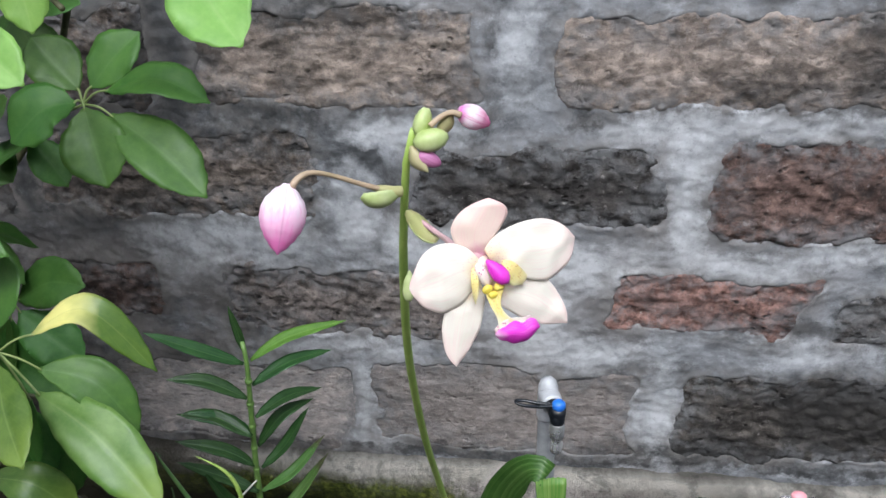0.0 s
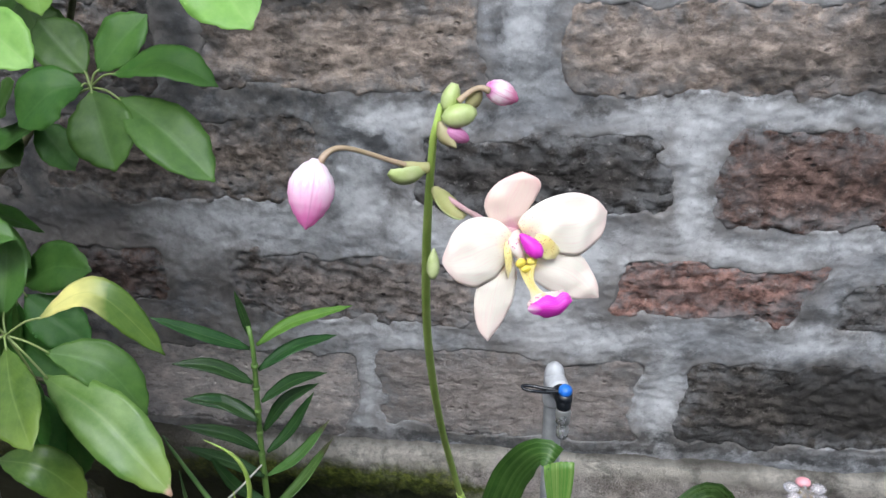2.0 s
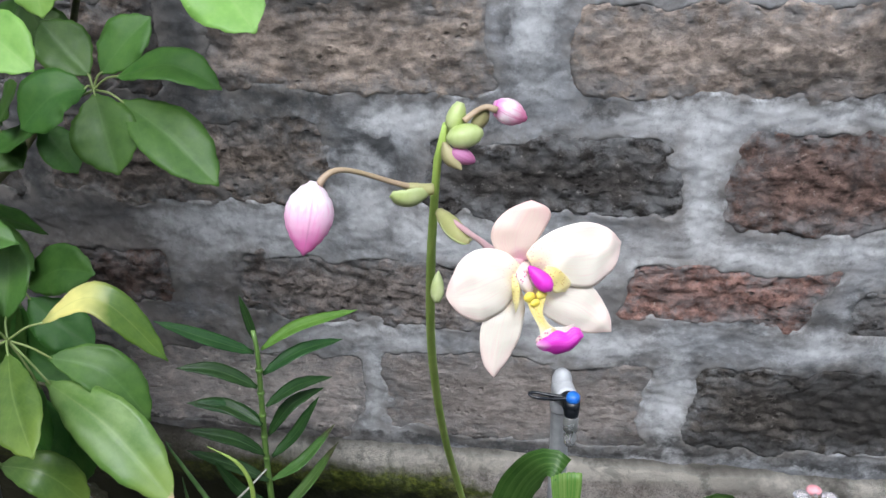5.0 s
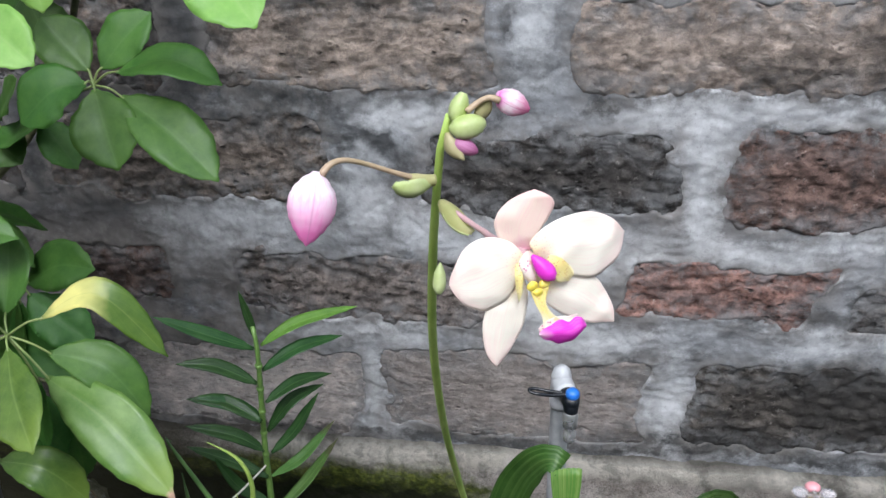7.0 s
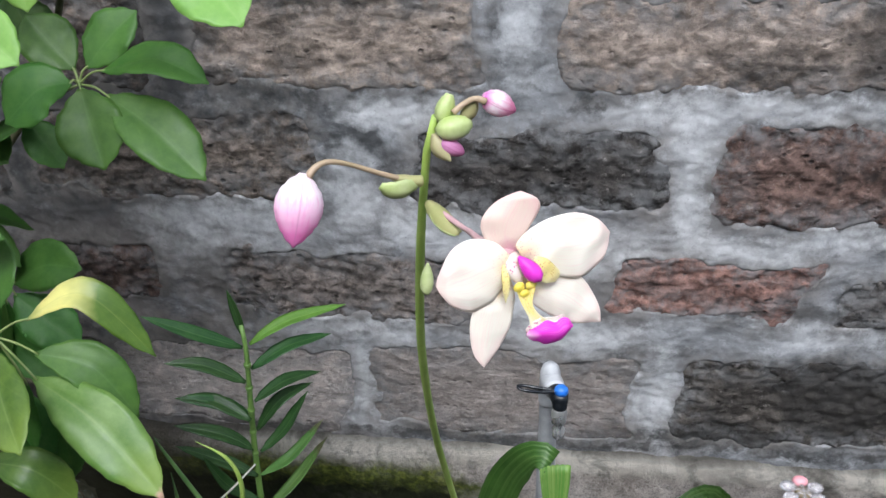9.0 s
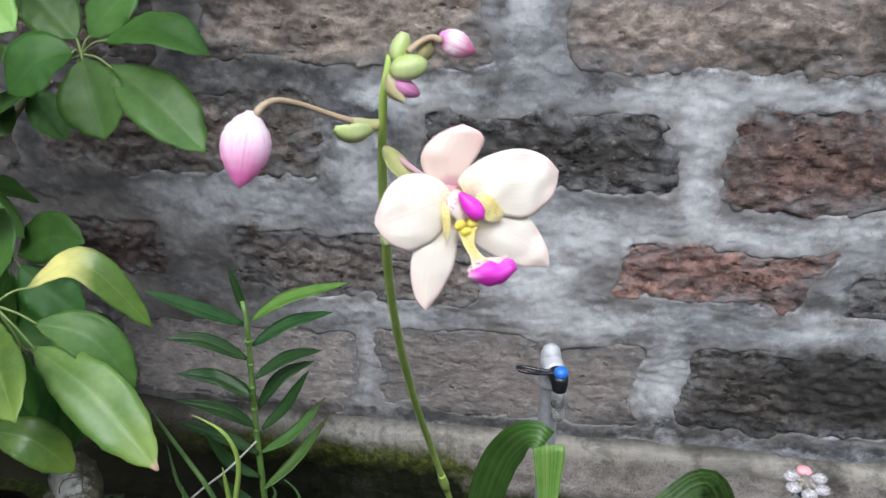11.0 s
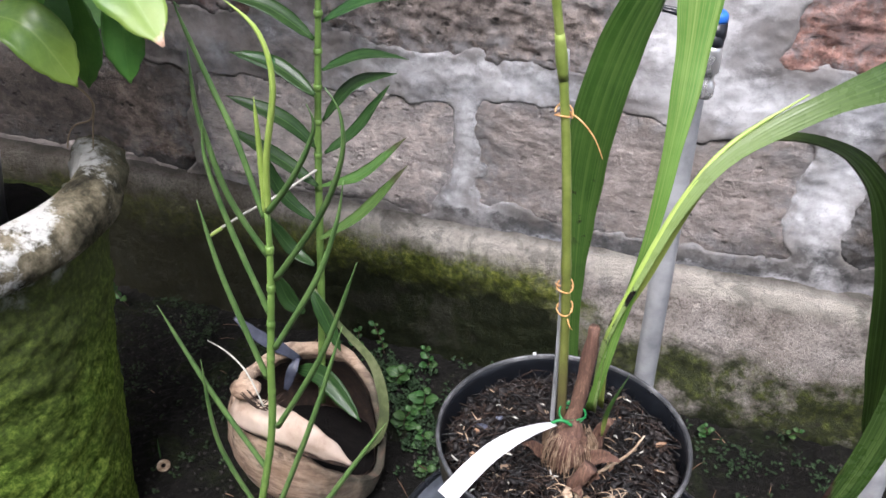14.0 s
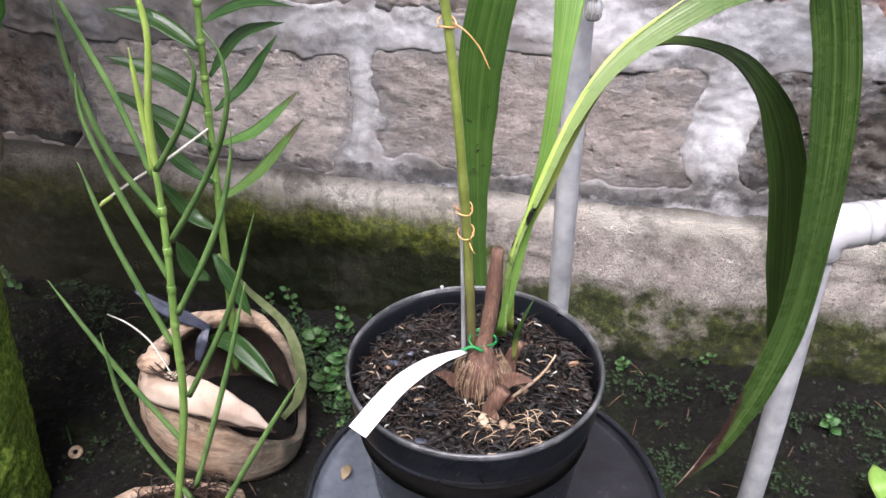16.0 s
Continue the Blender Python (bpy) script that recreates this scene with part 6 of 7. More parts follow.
part("spout", lathe([(0.0, 0.628), (0.0060, 0.628), (0.0072, 0.6305), (0.0076, 0.640), (0.0058, 0.6425), (0.0054, 0.646), (0.0062, 0.6485), (0.0084, 0.651), (0.0088, 0.665), (0.0080, 0.668), (0.0078, 0.673), (0.0, 0.673)], 28, (SX, SY, 0)), M_CHROME, tap, "chromed hose spout")

QX, QY, QZ = 0.399, 0.750, 0.424
OUT = Vector((0.905, 0.42, 0.02))
QC = Vector((QX, QY, QZ))
tap2 = thing("second_tap", "grey standpipe with a white elbow and a clear pink wheel tap", "garden tap")
part("riser", tube([(0.395, QY, -0.03), (0.400, QY, 0.2), (QX, QY, 0.408)], [0.0134], 12, 28), M_PVC, tap2, "weathered grey plastic riser pipe")
el = part("elbow", tube([(QX, QY, 0.401), (QX, QY, 0.407), QC + OUT * 0.002 - Vector((0, 0, 0.007)), QC + OUT * 0.010, QC + OUT * 0.020, QC + OUT * 0.034], [0.0190, 0.0205, 0.0216, 0.0222, 0.0216, 0.0214], 22, 32), M_FITTING, tap2, "white plastic elbow")
part("socket_ring", tube([(QX, QY, 0.396), (QX, QY, 0.399), (QX, QY, 0.405)], [0.0175, 0.0190, 0.0192], 6, 32), M_FITTING, el)
for d, r in ((0.037, 0.0222), (0.053, 0.0212)):
    part("nut", tube([QC + OUT * d, QC + OUT * (d + 0.002), QC + OUT * (d + 0.011), QC + OUT * (d + 0.013)], [r * 0.93, r, r, r * 0.93], 8, 8), M_FITTING, tap2, "ribbed union nut")
part("tap_body", tube([QC + OUT * 0.066, QC + OUT * 0.075, QC + OUT * 0.088, QC + OUT * 0.104, QC + OUT * 0.114 - Vector((0, 0, 0.012)), QC + OUT * 0.115 - Vector((0, 0, 0.028))], [0.0125, 0.0140, 0.0155, 0.0125, 0.0115, 0.0112], 20, 20), M_CHROME, tap2, "chromed tap body")
WC = Vector((0.482, 0.787, 0.474))
part("stem", tube([QC + OUT * 0.084, QC + OUT * 0.084 + Vector((0, 0, 0.026)), WC - Vector((0, 0, 0.004))], [0.0090, 0.0075, 0.0060], 8, 16), M_CHROME, tap2)
wheel = part("wheel", lathe([(0.0, -0.006), (0.0085, -0.006), (0.0100, -0.002), (0.0085, 0.002), (0.0, 0.003)], 24, WC), M_BARK, tap2, "brown hub of the wheel handle")
for k in range(6):
    a = 6.2832 * (k + 0.5) / 6
    c = WC + Vector((0.0195 * math.cos(a), 0.0195 * math.sin(a), 0.0))
    part("lobe", blob(c, (0.0098, 0.0082, 0.0058), (0, 0, 1), 16, 8), M_PINK if k == 1 else M_CLEAR, wheel, "faded pink lobe" if k == 1 else "")
    part("spoke", tube([WC, WC.lerp(c, 0.7)], [0.0032, 0.0030], 3, 8), M_CLEAR, wheel)


# ---- big mossy pot with the umbrella tree ----
BX, BY = -0.574, 0.537
big = thing("concrete_pot", "big old concrete pot with thick rim, lichen and green moss", "plant pot")
RIM = [(0.150, 0.448), (0.1505, 0.470), (0.156, 0.487), (0.165, 0.496), (0.180, 0.498), (0.194, 0.493), (0.203, 0.482), (0.206, 0.469), (0.204, 0.457), (0.198, 0.449), (0.190, 0.444), (0.176, 0.442), (0.162, 0.444)]


def broken_rim(start, end, n):
    """The rim's roll swept from one broken end to the other."""
    bm = bmesh.new()
    loop = []
    for (r0, z0), (r1, z1) in zip(RIM, RIM[1:] + RIM[:1]):
        m = max(1, round(math.hypot(r1 - r0, z1 - z0) / 0.005))
        loop += [(r0 + (r1 - r0) * k / m, z0 + (z1 - z0) * k / m) for k in range(m)]
    rows = []
    for i in range(n + 1):
        v = i / n
        a = start + (end - start) * v
        close = min(1.0, 30 * min(v, 1 - v) + 0.6)
        row = []
        for r, z in loop:
            r, z = 0.176 + (r - 0.176) * close + 0.012 * min(max((a + 0.7) / 1.2, 0), 1), 0.455 + (z - 0.455) * close
            aa = a + 0.05 * noise.noise(Vector((r * 60, z * 60, v))) * (1 - close)
            p = Vector((r * math.cos(aa), r * math.sin(aa), z))
            p += Vector((r - 0.178, 0, z - 0.47)).x * Vector((math.cos(aa), math.sin(aa), 0)) * 0.25 * noise.noise(p * 18)
            p += Vector((math.cos(aa), math.sin(aa), 0.6)) * 0.0035 * noise.fractal(p * 40, 0.8, 2.0, 5)
            row.append(bm.verts.new(p + Vector((BX, BY, 0))))
        rows.append(row)
    m = len(loop)
    for a, b in zip(rows, rows[1:]):
        for k in range(m):
            bm.faces.new((a[k], b[k], b[(k + 1) % m], a[(k + 1) % m]))
    bm.faces.new(rows[0])
    bm.faces.new(rows[-1][::-1])
    bmesh.ops.recalc_face_normals(bm, faces=bm.faces)
    return bm


part("rim", broken_rim(radians(-215), radians(57), 165), M_CONC, big, "thick rounded rim, blotched white and black, broken at the back")
pot_wall = lathe([(0.0, -0.04), (0.148, -0.04), (0.150, 0.0), (0.160, 0.14), (0.172, 0.28), (0.183, 0.36), (0.187, 0.43), (0.184, 0.443), (0.165, 0.446), (0.153, 0.444), (0.149, 0.40), (0.145, 0.35), (0.0, 0.34)], 150, (BX, BY, 0), 0.004, 42)
for v in pot_wall.verts:
    turn = math.atan2(v.co.y - BY, v.co.x - BX)
    gap = min(max((turn - radians(56)) / radians(8), 0), 1) * min(max((radians(150) - turn) / radians(8), 0), 1)
    if v.co.z > 0.36:
        v.co.z -= gap * (v.co.z - 0.36) * 0.5
part("body", pot_wall, M_CONC, big, "pot wall under a coat of green moss")
bm = lathe([(0.0, 0.345), (0.146, 0.345), (0.1515, 0.415), (0.14, 0.424), (0.09, 0.420), (0.0, 0.420)], 60, (BX, BY, 0), 0.006, 30)
tagged(part("pot_soil", bm, M_SOIL), "dark soil and litter inside the concrete pot", "potting soil", kind="stuff")
lean = Euler((radians(3), radians(-2), 0)).to_matrix()
inner = part("nursery_pot", lathe([(0.0, -0.045), (0.082, -0.045), (0.090, 0.02), (0.110, 0.12), (0.126, 0.215), (0.129, 0.232), (0.1335, 0.235), (0.1335, 0.246), (0.130, 0.247), (0.125, 0.236), (0.115, 0.195), (0.0, 0.2)], 72, (BX + 0.012, BY - 0.005, 0.42), 0.0015, 9, lean), M_NURSERY)
tagged(inner, "black plastic nursery pot set inside the concrete pot", "plant pot")
part("rim", lathe([(0.1325, 0.232), (0.1358, 0.234), (0.1366, 0.246), (0.1335, 0.2495), (0.1295, 0.246)], 72, (BX + 0.012, BY - 0.005, 0.42), 0.0012, 9, lean, True), M_SCUFF, inner, "scuffed thick rim")
tendril = part("dry_tendril", tube([(-0.3790, 0.6000, 0.5960), (-0.3710, 0.6000, 0.5910), (-0.3640, 0.6000, 0.5810), (-0.3710, 0.6000, 0.5650), (-0.3910, 0.6000, 0.5560), (-0.4010, 0.6000, 0.5440), (-0.4060, 0.6000, 0.5300)], [0.0011, 0.0010, 0.0008, 0.0007], 30, 6, 0.3), M_BARK)
tagged(tendril, "thin dry tendril hanging over the pot rim", "tendril")
part("side_tendril", tube([(-0.3660, 0.6000, 0.5720), (-0.3700, 0.6000, 0.5580), (-0.3750, 0.6000, 0.5350)], [0.0008, 0.0006], 10, 6, 0.3), M_BARK, tendril)

tree = thing("umbrella_tree", "leafy umbrella tree with green and yellowing leaves in a nursery pot", "potted shrub")
TRUNK = [(BX, BY, 0.50), (-0.585, 0.60, 0.66), (-0.60, 0.74, 0.80), (-0.5730, 0.8600, 0.8320), (-0.4950, 0.8700, 0.9080), (-0.4240, 0.8600, 1.0060), (-0.3860, 0.8500, 1.0740), (-0.3460, 0.8300, 1.1500), (-0.3130, 0.8200, 1.2250)]
part("trunk", tube(TRUNK, [0.010, 0.008, 0.006, 0.0048, 0.0042, 0.004, 0.004], 40, 12, 0.1), M_STEM, tree, "slender olive-brown stem")
UP = (0.15, -0.6, 0.78)


def whorl(centre, stem_from, leaves):
    """Leaflets round one point: base, middle, tip, width, material, facing."""
    centre = Vector(centre)
    s = Vector(stem_from)
    if (s - centre).length > 0.001:
        part("petiole", tube([s, s.lerp(centre, 0.55) + Vector((0, 0, 0.03)), centre], [0.0030, 0.0024, 0.0020], 16, 8), M_STEM, tree)
    for k, (base, mid, tip_at, width, mat, up) in enumerate(leaves):
        base, mid, tip_at = Vector(base), Vector(mid), Vector(tip_at)
        blade = part("leaf", leaf([base, mid, tip_at], up, width * 1.2, (0.08, 0.5, 0.82, 0.98, 1.0, 0.88, 0.56, 0.04), 22, 10, cup=-0.16, fold=0.30, wave=0.22, thick=0.0009, seed=centre.x * 40 + k * 1.7, jag=0.012), mat, tree)
        part("leaf_stalk", tube([centre, centre.lerp(base, 0.6) + Vector((0, 0, 0.004)), base.lerp(mid, 0.06)], [0.0014, 0.0012, 0.0011], 8, 7), M_PETIOLE, blade)


W1 = (-0.3330, 0.7550, 1.0150)
whorl(W1, (-0.40, 0.855, 1.03), [
    ((-0.3230, 0.7600, 1.0310), (-0.2970, 0.7750, 1.0600), (-0.2720, 0.7900, 1.0810), 0.046, M_SCHEF, UP),
    ((-0.3020, 0.7500, 1.0320), (-0.2380, 0.7400, 1.0490), (-0.1840, 0.7300, 1.0290), 0.040, M_SCHEF, (0.1, -0.35, 0.93)),
    ((-0.3000, 0.7450, 1.0080), (-0.2410, 0.7200, 0.9800), (-0.1920, 0.7000, 0.9390), 0.052, M_SCHEF, UP),
    ((-0.3270, 0.7450, 1.0150), (-0.3110, 0.7200, 0.9850), (-0.2960, 0.7000, 0.9470), 0.058, M_SCHEF, (0.1, -0.75, 0.65)),
    ((-0.3350, 0.7450, 1.0200), (-0.3620, 0.7300, 1.0190), (-0.3990, 0.7150, 0.9870), 0.056, M_SCHEF, UP),
    ((-0.3400, 0.7650, 1.0270), (-0.3650, 0.7750, 1.0500), (-0.3910, 0.7850, 1.0770), 0.048, M_SCHEF, UP),
    ((-0.4350, 0.8000, 0.9550), (-0.4130, 0.7900, 0.9300), (-0.3920, 0.7800, 0.9040), 0.036, M_SCHEF, UP),
])
W3 = (-0.4950, 0.8000, 0.9500)
whorl(W3, (-0.49, 0.66, 0.9), [
    ((-0.4850, 0.8000, 0.9570), (-0.4620, 0.7900, 0.9790), (-0.4340, 0.7800, 1.0100), 0.04, M_SCHEF, UP),
    ((-0.4860, 0.8000, 0.9430), (-0.4610, 0.7850, 0.9410), (-0.4120, 0.7700, 0.9660), 0.045, M_SCHEF, UP),
    ((-0.4960, 0.8000, 0.9360), (-0.4800, 0.7900, 0.9220), (-0.4580, 0.7800, 0.9080), 0.04, M_SCHEF, UP),
    ((-0.5010, 0.7900, 0.9440), (-0.5180, 0.7700, 0.9180), (-0.5230, 0.7500, 0.8850), 0.05, M_SCHEF, UP),
])
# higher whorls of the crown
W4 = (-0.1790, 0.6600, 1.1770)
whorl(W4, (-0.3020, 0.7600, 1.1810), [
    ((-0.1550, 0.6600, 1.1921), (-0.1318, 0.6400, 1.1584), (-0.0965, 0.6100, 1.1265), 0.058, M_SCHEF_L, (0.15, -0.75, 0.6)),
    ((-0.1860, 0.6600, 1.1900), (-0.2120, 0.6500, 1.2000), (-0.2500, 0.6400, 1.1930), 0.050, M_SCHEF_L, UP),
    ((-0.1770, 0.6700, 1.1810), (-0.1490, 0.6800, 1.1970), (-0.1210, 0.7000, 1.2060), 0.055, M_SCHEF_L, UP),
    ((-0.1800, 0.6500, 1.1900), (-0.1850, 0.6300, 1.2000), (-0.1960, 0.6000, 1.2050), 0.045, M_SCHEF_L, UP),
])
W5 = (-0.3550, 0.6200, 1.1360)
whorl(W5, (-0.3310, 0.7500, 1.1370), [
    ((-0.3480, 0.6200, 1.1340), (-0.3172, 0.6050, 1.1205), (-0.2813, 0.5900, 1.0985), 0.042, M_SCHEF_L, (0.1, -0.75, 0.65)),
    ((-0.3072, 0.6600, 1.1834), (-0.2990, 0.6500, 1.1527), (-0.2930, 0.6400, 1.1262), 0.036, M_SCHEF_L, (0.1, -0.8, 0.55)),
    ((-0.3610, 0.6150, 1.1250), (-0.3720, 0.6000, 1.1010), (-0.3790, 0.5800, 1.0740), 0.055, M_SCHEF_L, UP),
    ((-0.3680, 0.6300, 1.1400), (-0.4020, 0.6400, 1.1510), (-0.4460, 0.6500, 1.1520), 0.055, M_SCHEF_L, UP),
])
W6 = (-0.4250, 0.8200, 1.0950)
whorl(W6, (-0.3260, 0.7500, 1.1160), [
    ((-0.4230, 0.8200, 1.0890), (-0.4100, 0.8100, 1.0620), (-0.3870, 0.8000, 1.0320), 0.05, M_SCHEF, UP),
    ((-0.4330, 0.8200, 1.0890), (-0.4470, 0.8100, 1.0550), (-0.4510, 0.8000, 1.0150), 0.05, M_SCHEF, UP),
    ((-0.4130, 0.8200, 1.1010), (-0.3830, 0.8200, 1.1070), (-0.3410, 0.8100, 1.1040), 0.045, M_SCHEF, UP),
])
W2 = (-0.395, 0.592, 0.813)
whorl(W2, (-0.545, 0.58, 0.70), [
    ((-0.3590, 0.6000, 0.8300), (-0.2940, 0.6050, 0.8620), (-0.2330, 0.6000, 0.7930), 0.029, M_SCHEF_Y, (0.2, -0.35, 0.92)),
    ((-0.3630, 0.6000, 0.7870), (-0.3050, 0.6000, 0.7740), (-0.2630, 0.5900, 0.7190), 0.042, M_SCHEF, UP),
    ((-0.3620, 0.5850, 0.7680), (-0.2860, 0.5550, 0.7390), (-0.2160, 0.5200, 0.6800), 0.052, M_SCHEF_T, (0.25, -0.62, 0.75)),
    ((-0.3810, 0.5700, 0.8150), (-0.3580, 0.5300, 0.7940), (-0.3150, 0.4780, 0.7720), 0.045, M_SCHEF_P, (0.0, -0.72, 0.7)),
])
whorl(W2, W2, [
    ((-0.4030, 0.5650, 0.8100), (-0.4210, 0.5250, 0.7810), (-0.4440, 0.4800, 0.7210), 0.050, M_SCHEF_P, (-0.3, -0.62, 0.72)),
    ((-0.3990, 0.5850, 0.8290), (-0.4350, 0.5850, 0.8650), (-0.5000, 0.5700, 0.8700), 0.046, M_SCHEF_S, (-0.1, -0.5, 0.86)),
    ((-0.4150, 0.5700, 0.8020), (-0.4540, 0.5600, 0.7990), (-0.5130, 0.5400, 0.7710), 0.045, M_SCHEF, UP),
    ((-0.4040, 0.6100, 0.8250), (-0.4050, 0.6350, 0.8580), (-0.4080, 0.6600, 0.8970), 0.042, M_SCHEF, (0.1, -0.8, 0.6)),
    ((-0.3830, 0.6000, 0.7460), (-0.3970, 0.6000, 0.7050), (-0.3940, 0.5900, 0.6580), 0.035, M_SCHEF, UP),
])
W7 = (-0.5090, 0.6000, 0.9440)
whorl(W7, (-0.52, 0.60, 0.78), [
    ((-0.4770, 0.6100, 0.9240), (-0.4240, 0.6150, 0.9280), (-0.3690, 0.6200, 0.9110), 0.040, M_SCHEF, (0.1, -0.45, 0.88)),
    ((-0.5140, 0.6000, 0.9320), (-0.4900, 0.5800, 0.9090), (-0.4630, 0.5600, 0.8930), 0.045, M_SCHEF, UP),
])
W8 = (-0.4500, 0.5700, 0.6880)
whorl(W8, (-0.56, 0.56, 0.74), [
    ((-0.4270, 0.5560, 0.6720), (-0.3760, 0.5560, 0.6650), (-0.3430, 0.5620, 0.6150), 0.040, M_SCHEF_P, UP),
    ((-0.4600, 0.5480, 0.6870), (-0.4890, 0.5340, 0.6880), (-0.5440, 0.5150, 0.6800), 0.045, M_SCHEF_P, UP),
    ((-0.4560, 0.5800, 0.7050), (-0.4140, 0.6050, 0.6940), (-0.3900, 0.6150, 0.6300), 0.042, M_SCHEF, UP),
    ((-0.4600, 0.5750, 0.7000), (-0.4950, 0.5800, 0.7250), (-0.5300, 0.5750, 0.7300), 0.04, M_SCHEF, UP),
])
whorl((-0.3130, 0.6200, 0.7070), (-0.545, 0.60, 0.72), [
    ((-0.3190, 0.6200, 0.6970), (-0.3230, 0.6100, 0.6550), (-0.3180, 0.6000, 0.6080), 0.036, M_SCHEF, (0.1, -0.9, 0.3)),
    ((-0.3910, 0.6300, 0.6820), (-0.3830, 0.6250, 0.6380), (-0.3830, 0.6200, 0.5870), 0.034, M_SCHEF, (0.1, -0.9, 0.3)),
])
W9 = (-0.5270, 0.8000, 0.7210)
whorl(W9, (-0.50, 0.64, 0.86), [
    ((-0.5170, 0.8000, 0.7270), (-0.4670, 0.8000, 0.7570), (-0.4130, 0.7900, 0.7610), 0.055, M_SCHEF, UP),
    ((-0.5210, 0.8000, 0.7100), (-0.4880, 0.7900, 0.6850), (-0.4360, 0.7800, 0.6510), 0.055, M_SCHEF, UP),
    ((-0.5370, 0.8000, 0.6980), (-0.5270, 0.7900, 0.6320), (-0.4400, 0.7700, 0.5940), 0.05, M_SCHEF, UP),
    ((-0.5400, 0.8000, 0.7060), (-0.5640, 0.7900, 0.6330), (-0.5370, 0.7800, 0.5810), 0.05, M_SCHEF, UP),
])


def tuft(centre, count, size, mat, seed, stem_from):
    """A whole whorl of drooping leaflets, evenly fanned."""
    rr = random.Random(seed)
    c = Vector(centre)
    fan = []
    for k in range(count):
        a = 6.2832 * k / count + rr.uniform(-0.2, 0.2)
        d = Vector((math.cos(a), math.sin(a), rr.uniform(-0.15, 0.1)))
        L = size * rr.uniform(0.8, 1.15)
        b = c + d * 0.03
        fan.append((b, b + d * L * 0.5 + Vector((0, 0, 0.004)), b + d * L + Vector((0, 0, -0.035)), L * 0.46, mat, (0.1, -0.2, 0.95)))
    whorl(c, stem_from, fan)


# extra, mostly unseen tufts added over the pot to shade it
for k, (at, root) in enumerate((((-0.78, 0.62, 0.95), (-0.58, 0.57, 0.66)), ((-0.60, 0.68, 0.99), (-0.53, 0.66, 0.85)), ((-0.60, 0.55, 1.16), (-0.47, 0.74, 1.1)), ((-0.45, 0.80, 1.22), (-0.45, 0.76, 1.12)), ((-0.80, 0.74, 0.78), (-0.58, 0.57, 0.62)), ((-0.62, 0.80, 0.80), (-0.58, 0.58, 0.68)))):
    tuft(at, 7, 0.12, M_SCHEF, 40 + k, root)


# ---- coconut husks used as planters ----
def husk(name, label, centre, radius, height, tilt, low_side, sharp, seed):
    """A cut coconut husk: thick outer skin, split in places, fibre lining inside."""
    th = thing(name, label, "coconut husk")
    turn = Euler(tilt).to_matrix()
    c = Vector(centre)

    def shell(inset, z_cut, edge):
        bm = bmesh.new()
        rows = []
        for i in range(19):
            v = i / 18
            a = math.pi * (0.03 + v * z_cut)
            row = []
            for k in range(44):
                b = 6.2832 * k / 44
                dip = 1 - edge * v * v * (0.5 + 0.5 * math.cos(b - low_side)) ** sharp - 0.10 * v * noise.noise(Vector((math.cos(b) * 2 + seed, math.sin(b) * 2, 3)))
                aa = a * dip
                r = (radius - inset) * math.sin(aa) * (1 + 0.06 * math.cos(3 * b + seed))
                z = -height * math.cos(aa)
                if aa > math.pi / 2:
                    r, z = radius * (1 - 0.16 * (aa - math.pi / 2) ** 2) - inset, height * (aa - math.pi / 2)
                    r *= 1 + 0.06 * math.cos(3 * b + seed)
                p = Vector((r * math.cos(b), r * 0.92 * math.sin(b), z * (1 - inset / height)))
                p += p.normalized() * 0.0025 * noise.fractal(p * 40 + Vector((seed, 0, 0)), 0.8, 2, 4)
                row.append(bm.verts.new(turn @ p + c))
            rows.append(row)
        return bm, rows
    bm, outer = shell(0.0, 0.80, 0.40)
    bm2, inner_src = shell(0.011, 0.795, 0.40)
    inner_rows = [[bm.verts.new(v.co) for v in row] for row in inner_src]
    bm2.free()
    for rows, flip in ((outer, False), (inner_rows, True)):
        for a, b in zip(rows, rows[1:]):
            for k in range(44):
                f = (a[k], a[(k + 1) % 44], b[(k + 1) % 44], b[k])
                bm.faces.new(f[::-1] if flip else f)
    for k in range(44):
        bm.faces.new((outer[-1][k], outer[-1][(k + 1) % 44], inner_rows[-1][(k + 1) % 44], inner_rows[-1][k]))
    bm.faces.new(outer[0][::-1])
    bm.faces.new(inner_rows[0])
    inner_pts = [[v.co.copy() for v in row] for row in inner_rows]
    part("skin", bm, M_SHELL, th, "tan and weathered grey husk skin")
    lining = bmesh.new()
    rows = [[lining.verts.new(c + (p - c) * 0.965) for p in row] for row in inner_pts[4:18]]
    for a, b in zip(rows, rows[1:]):
        for k in range(44):
            lining.faces.new((b[k], b[(k + 1) % 44], a[(k + 1) % 44], a[k]))
    part("fibre_lining", lining, M_FIBRE, th, "dark brown fibre lining")
    return th


HC = (-0.252, 0.750, 0.072)
husk_one = husk("coconut_husk_planter", "split tan coconut husk planter lying open on damp soil", HC, 0.106, 0.092, (radians(12), radians(8), radians(-12)), 0.15, 7, 1.3)
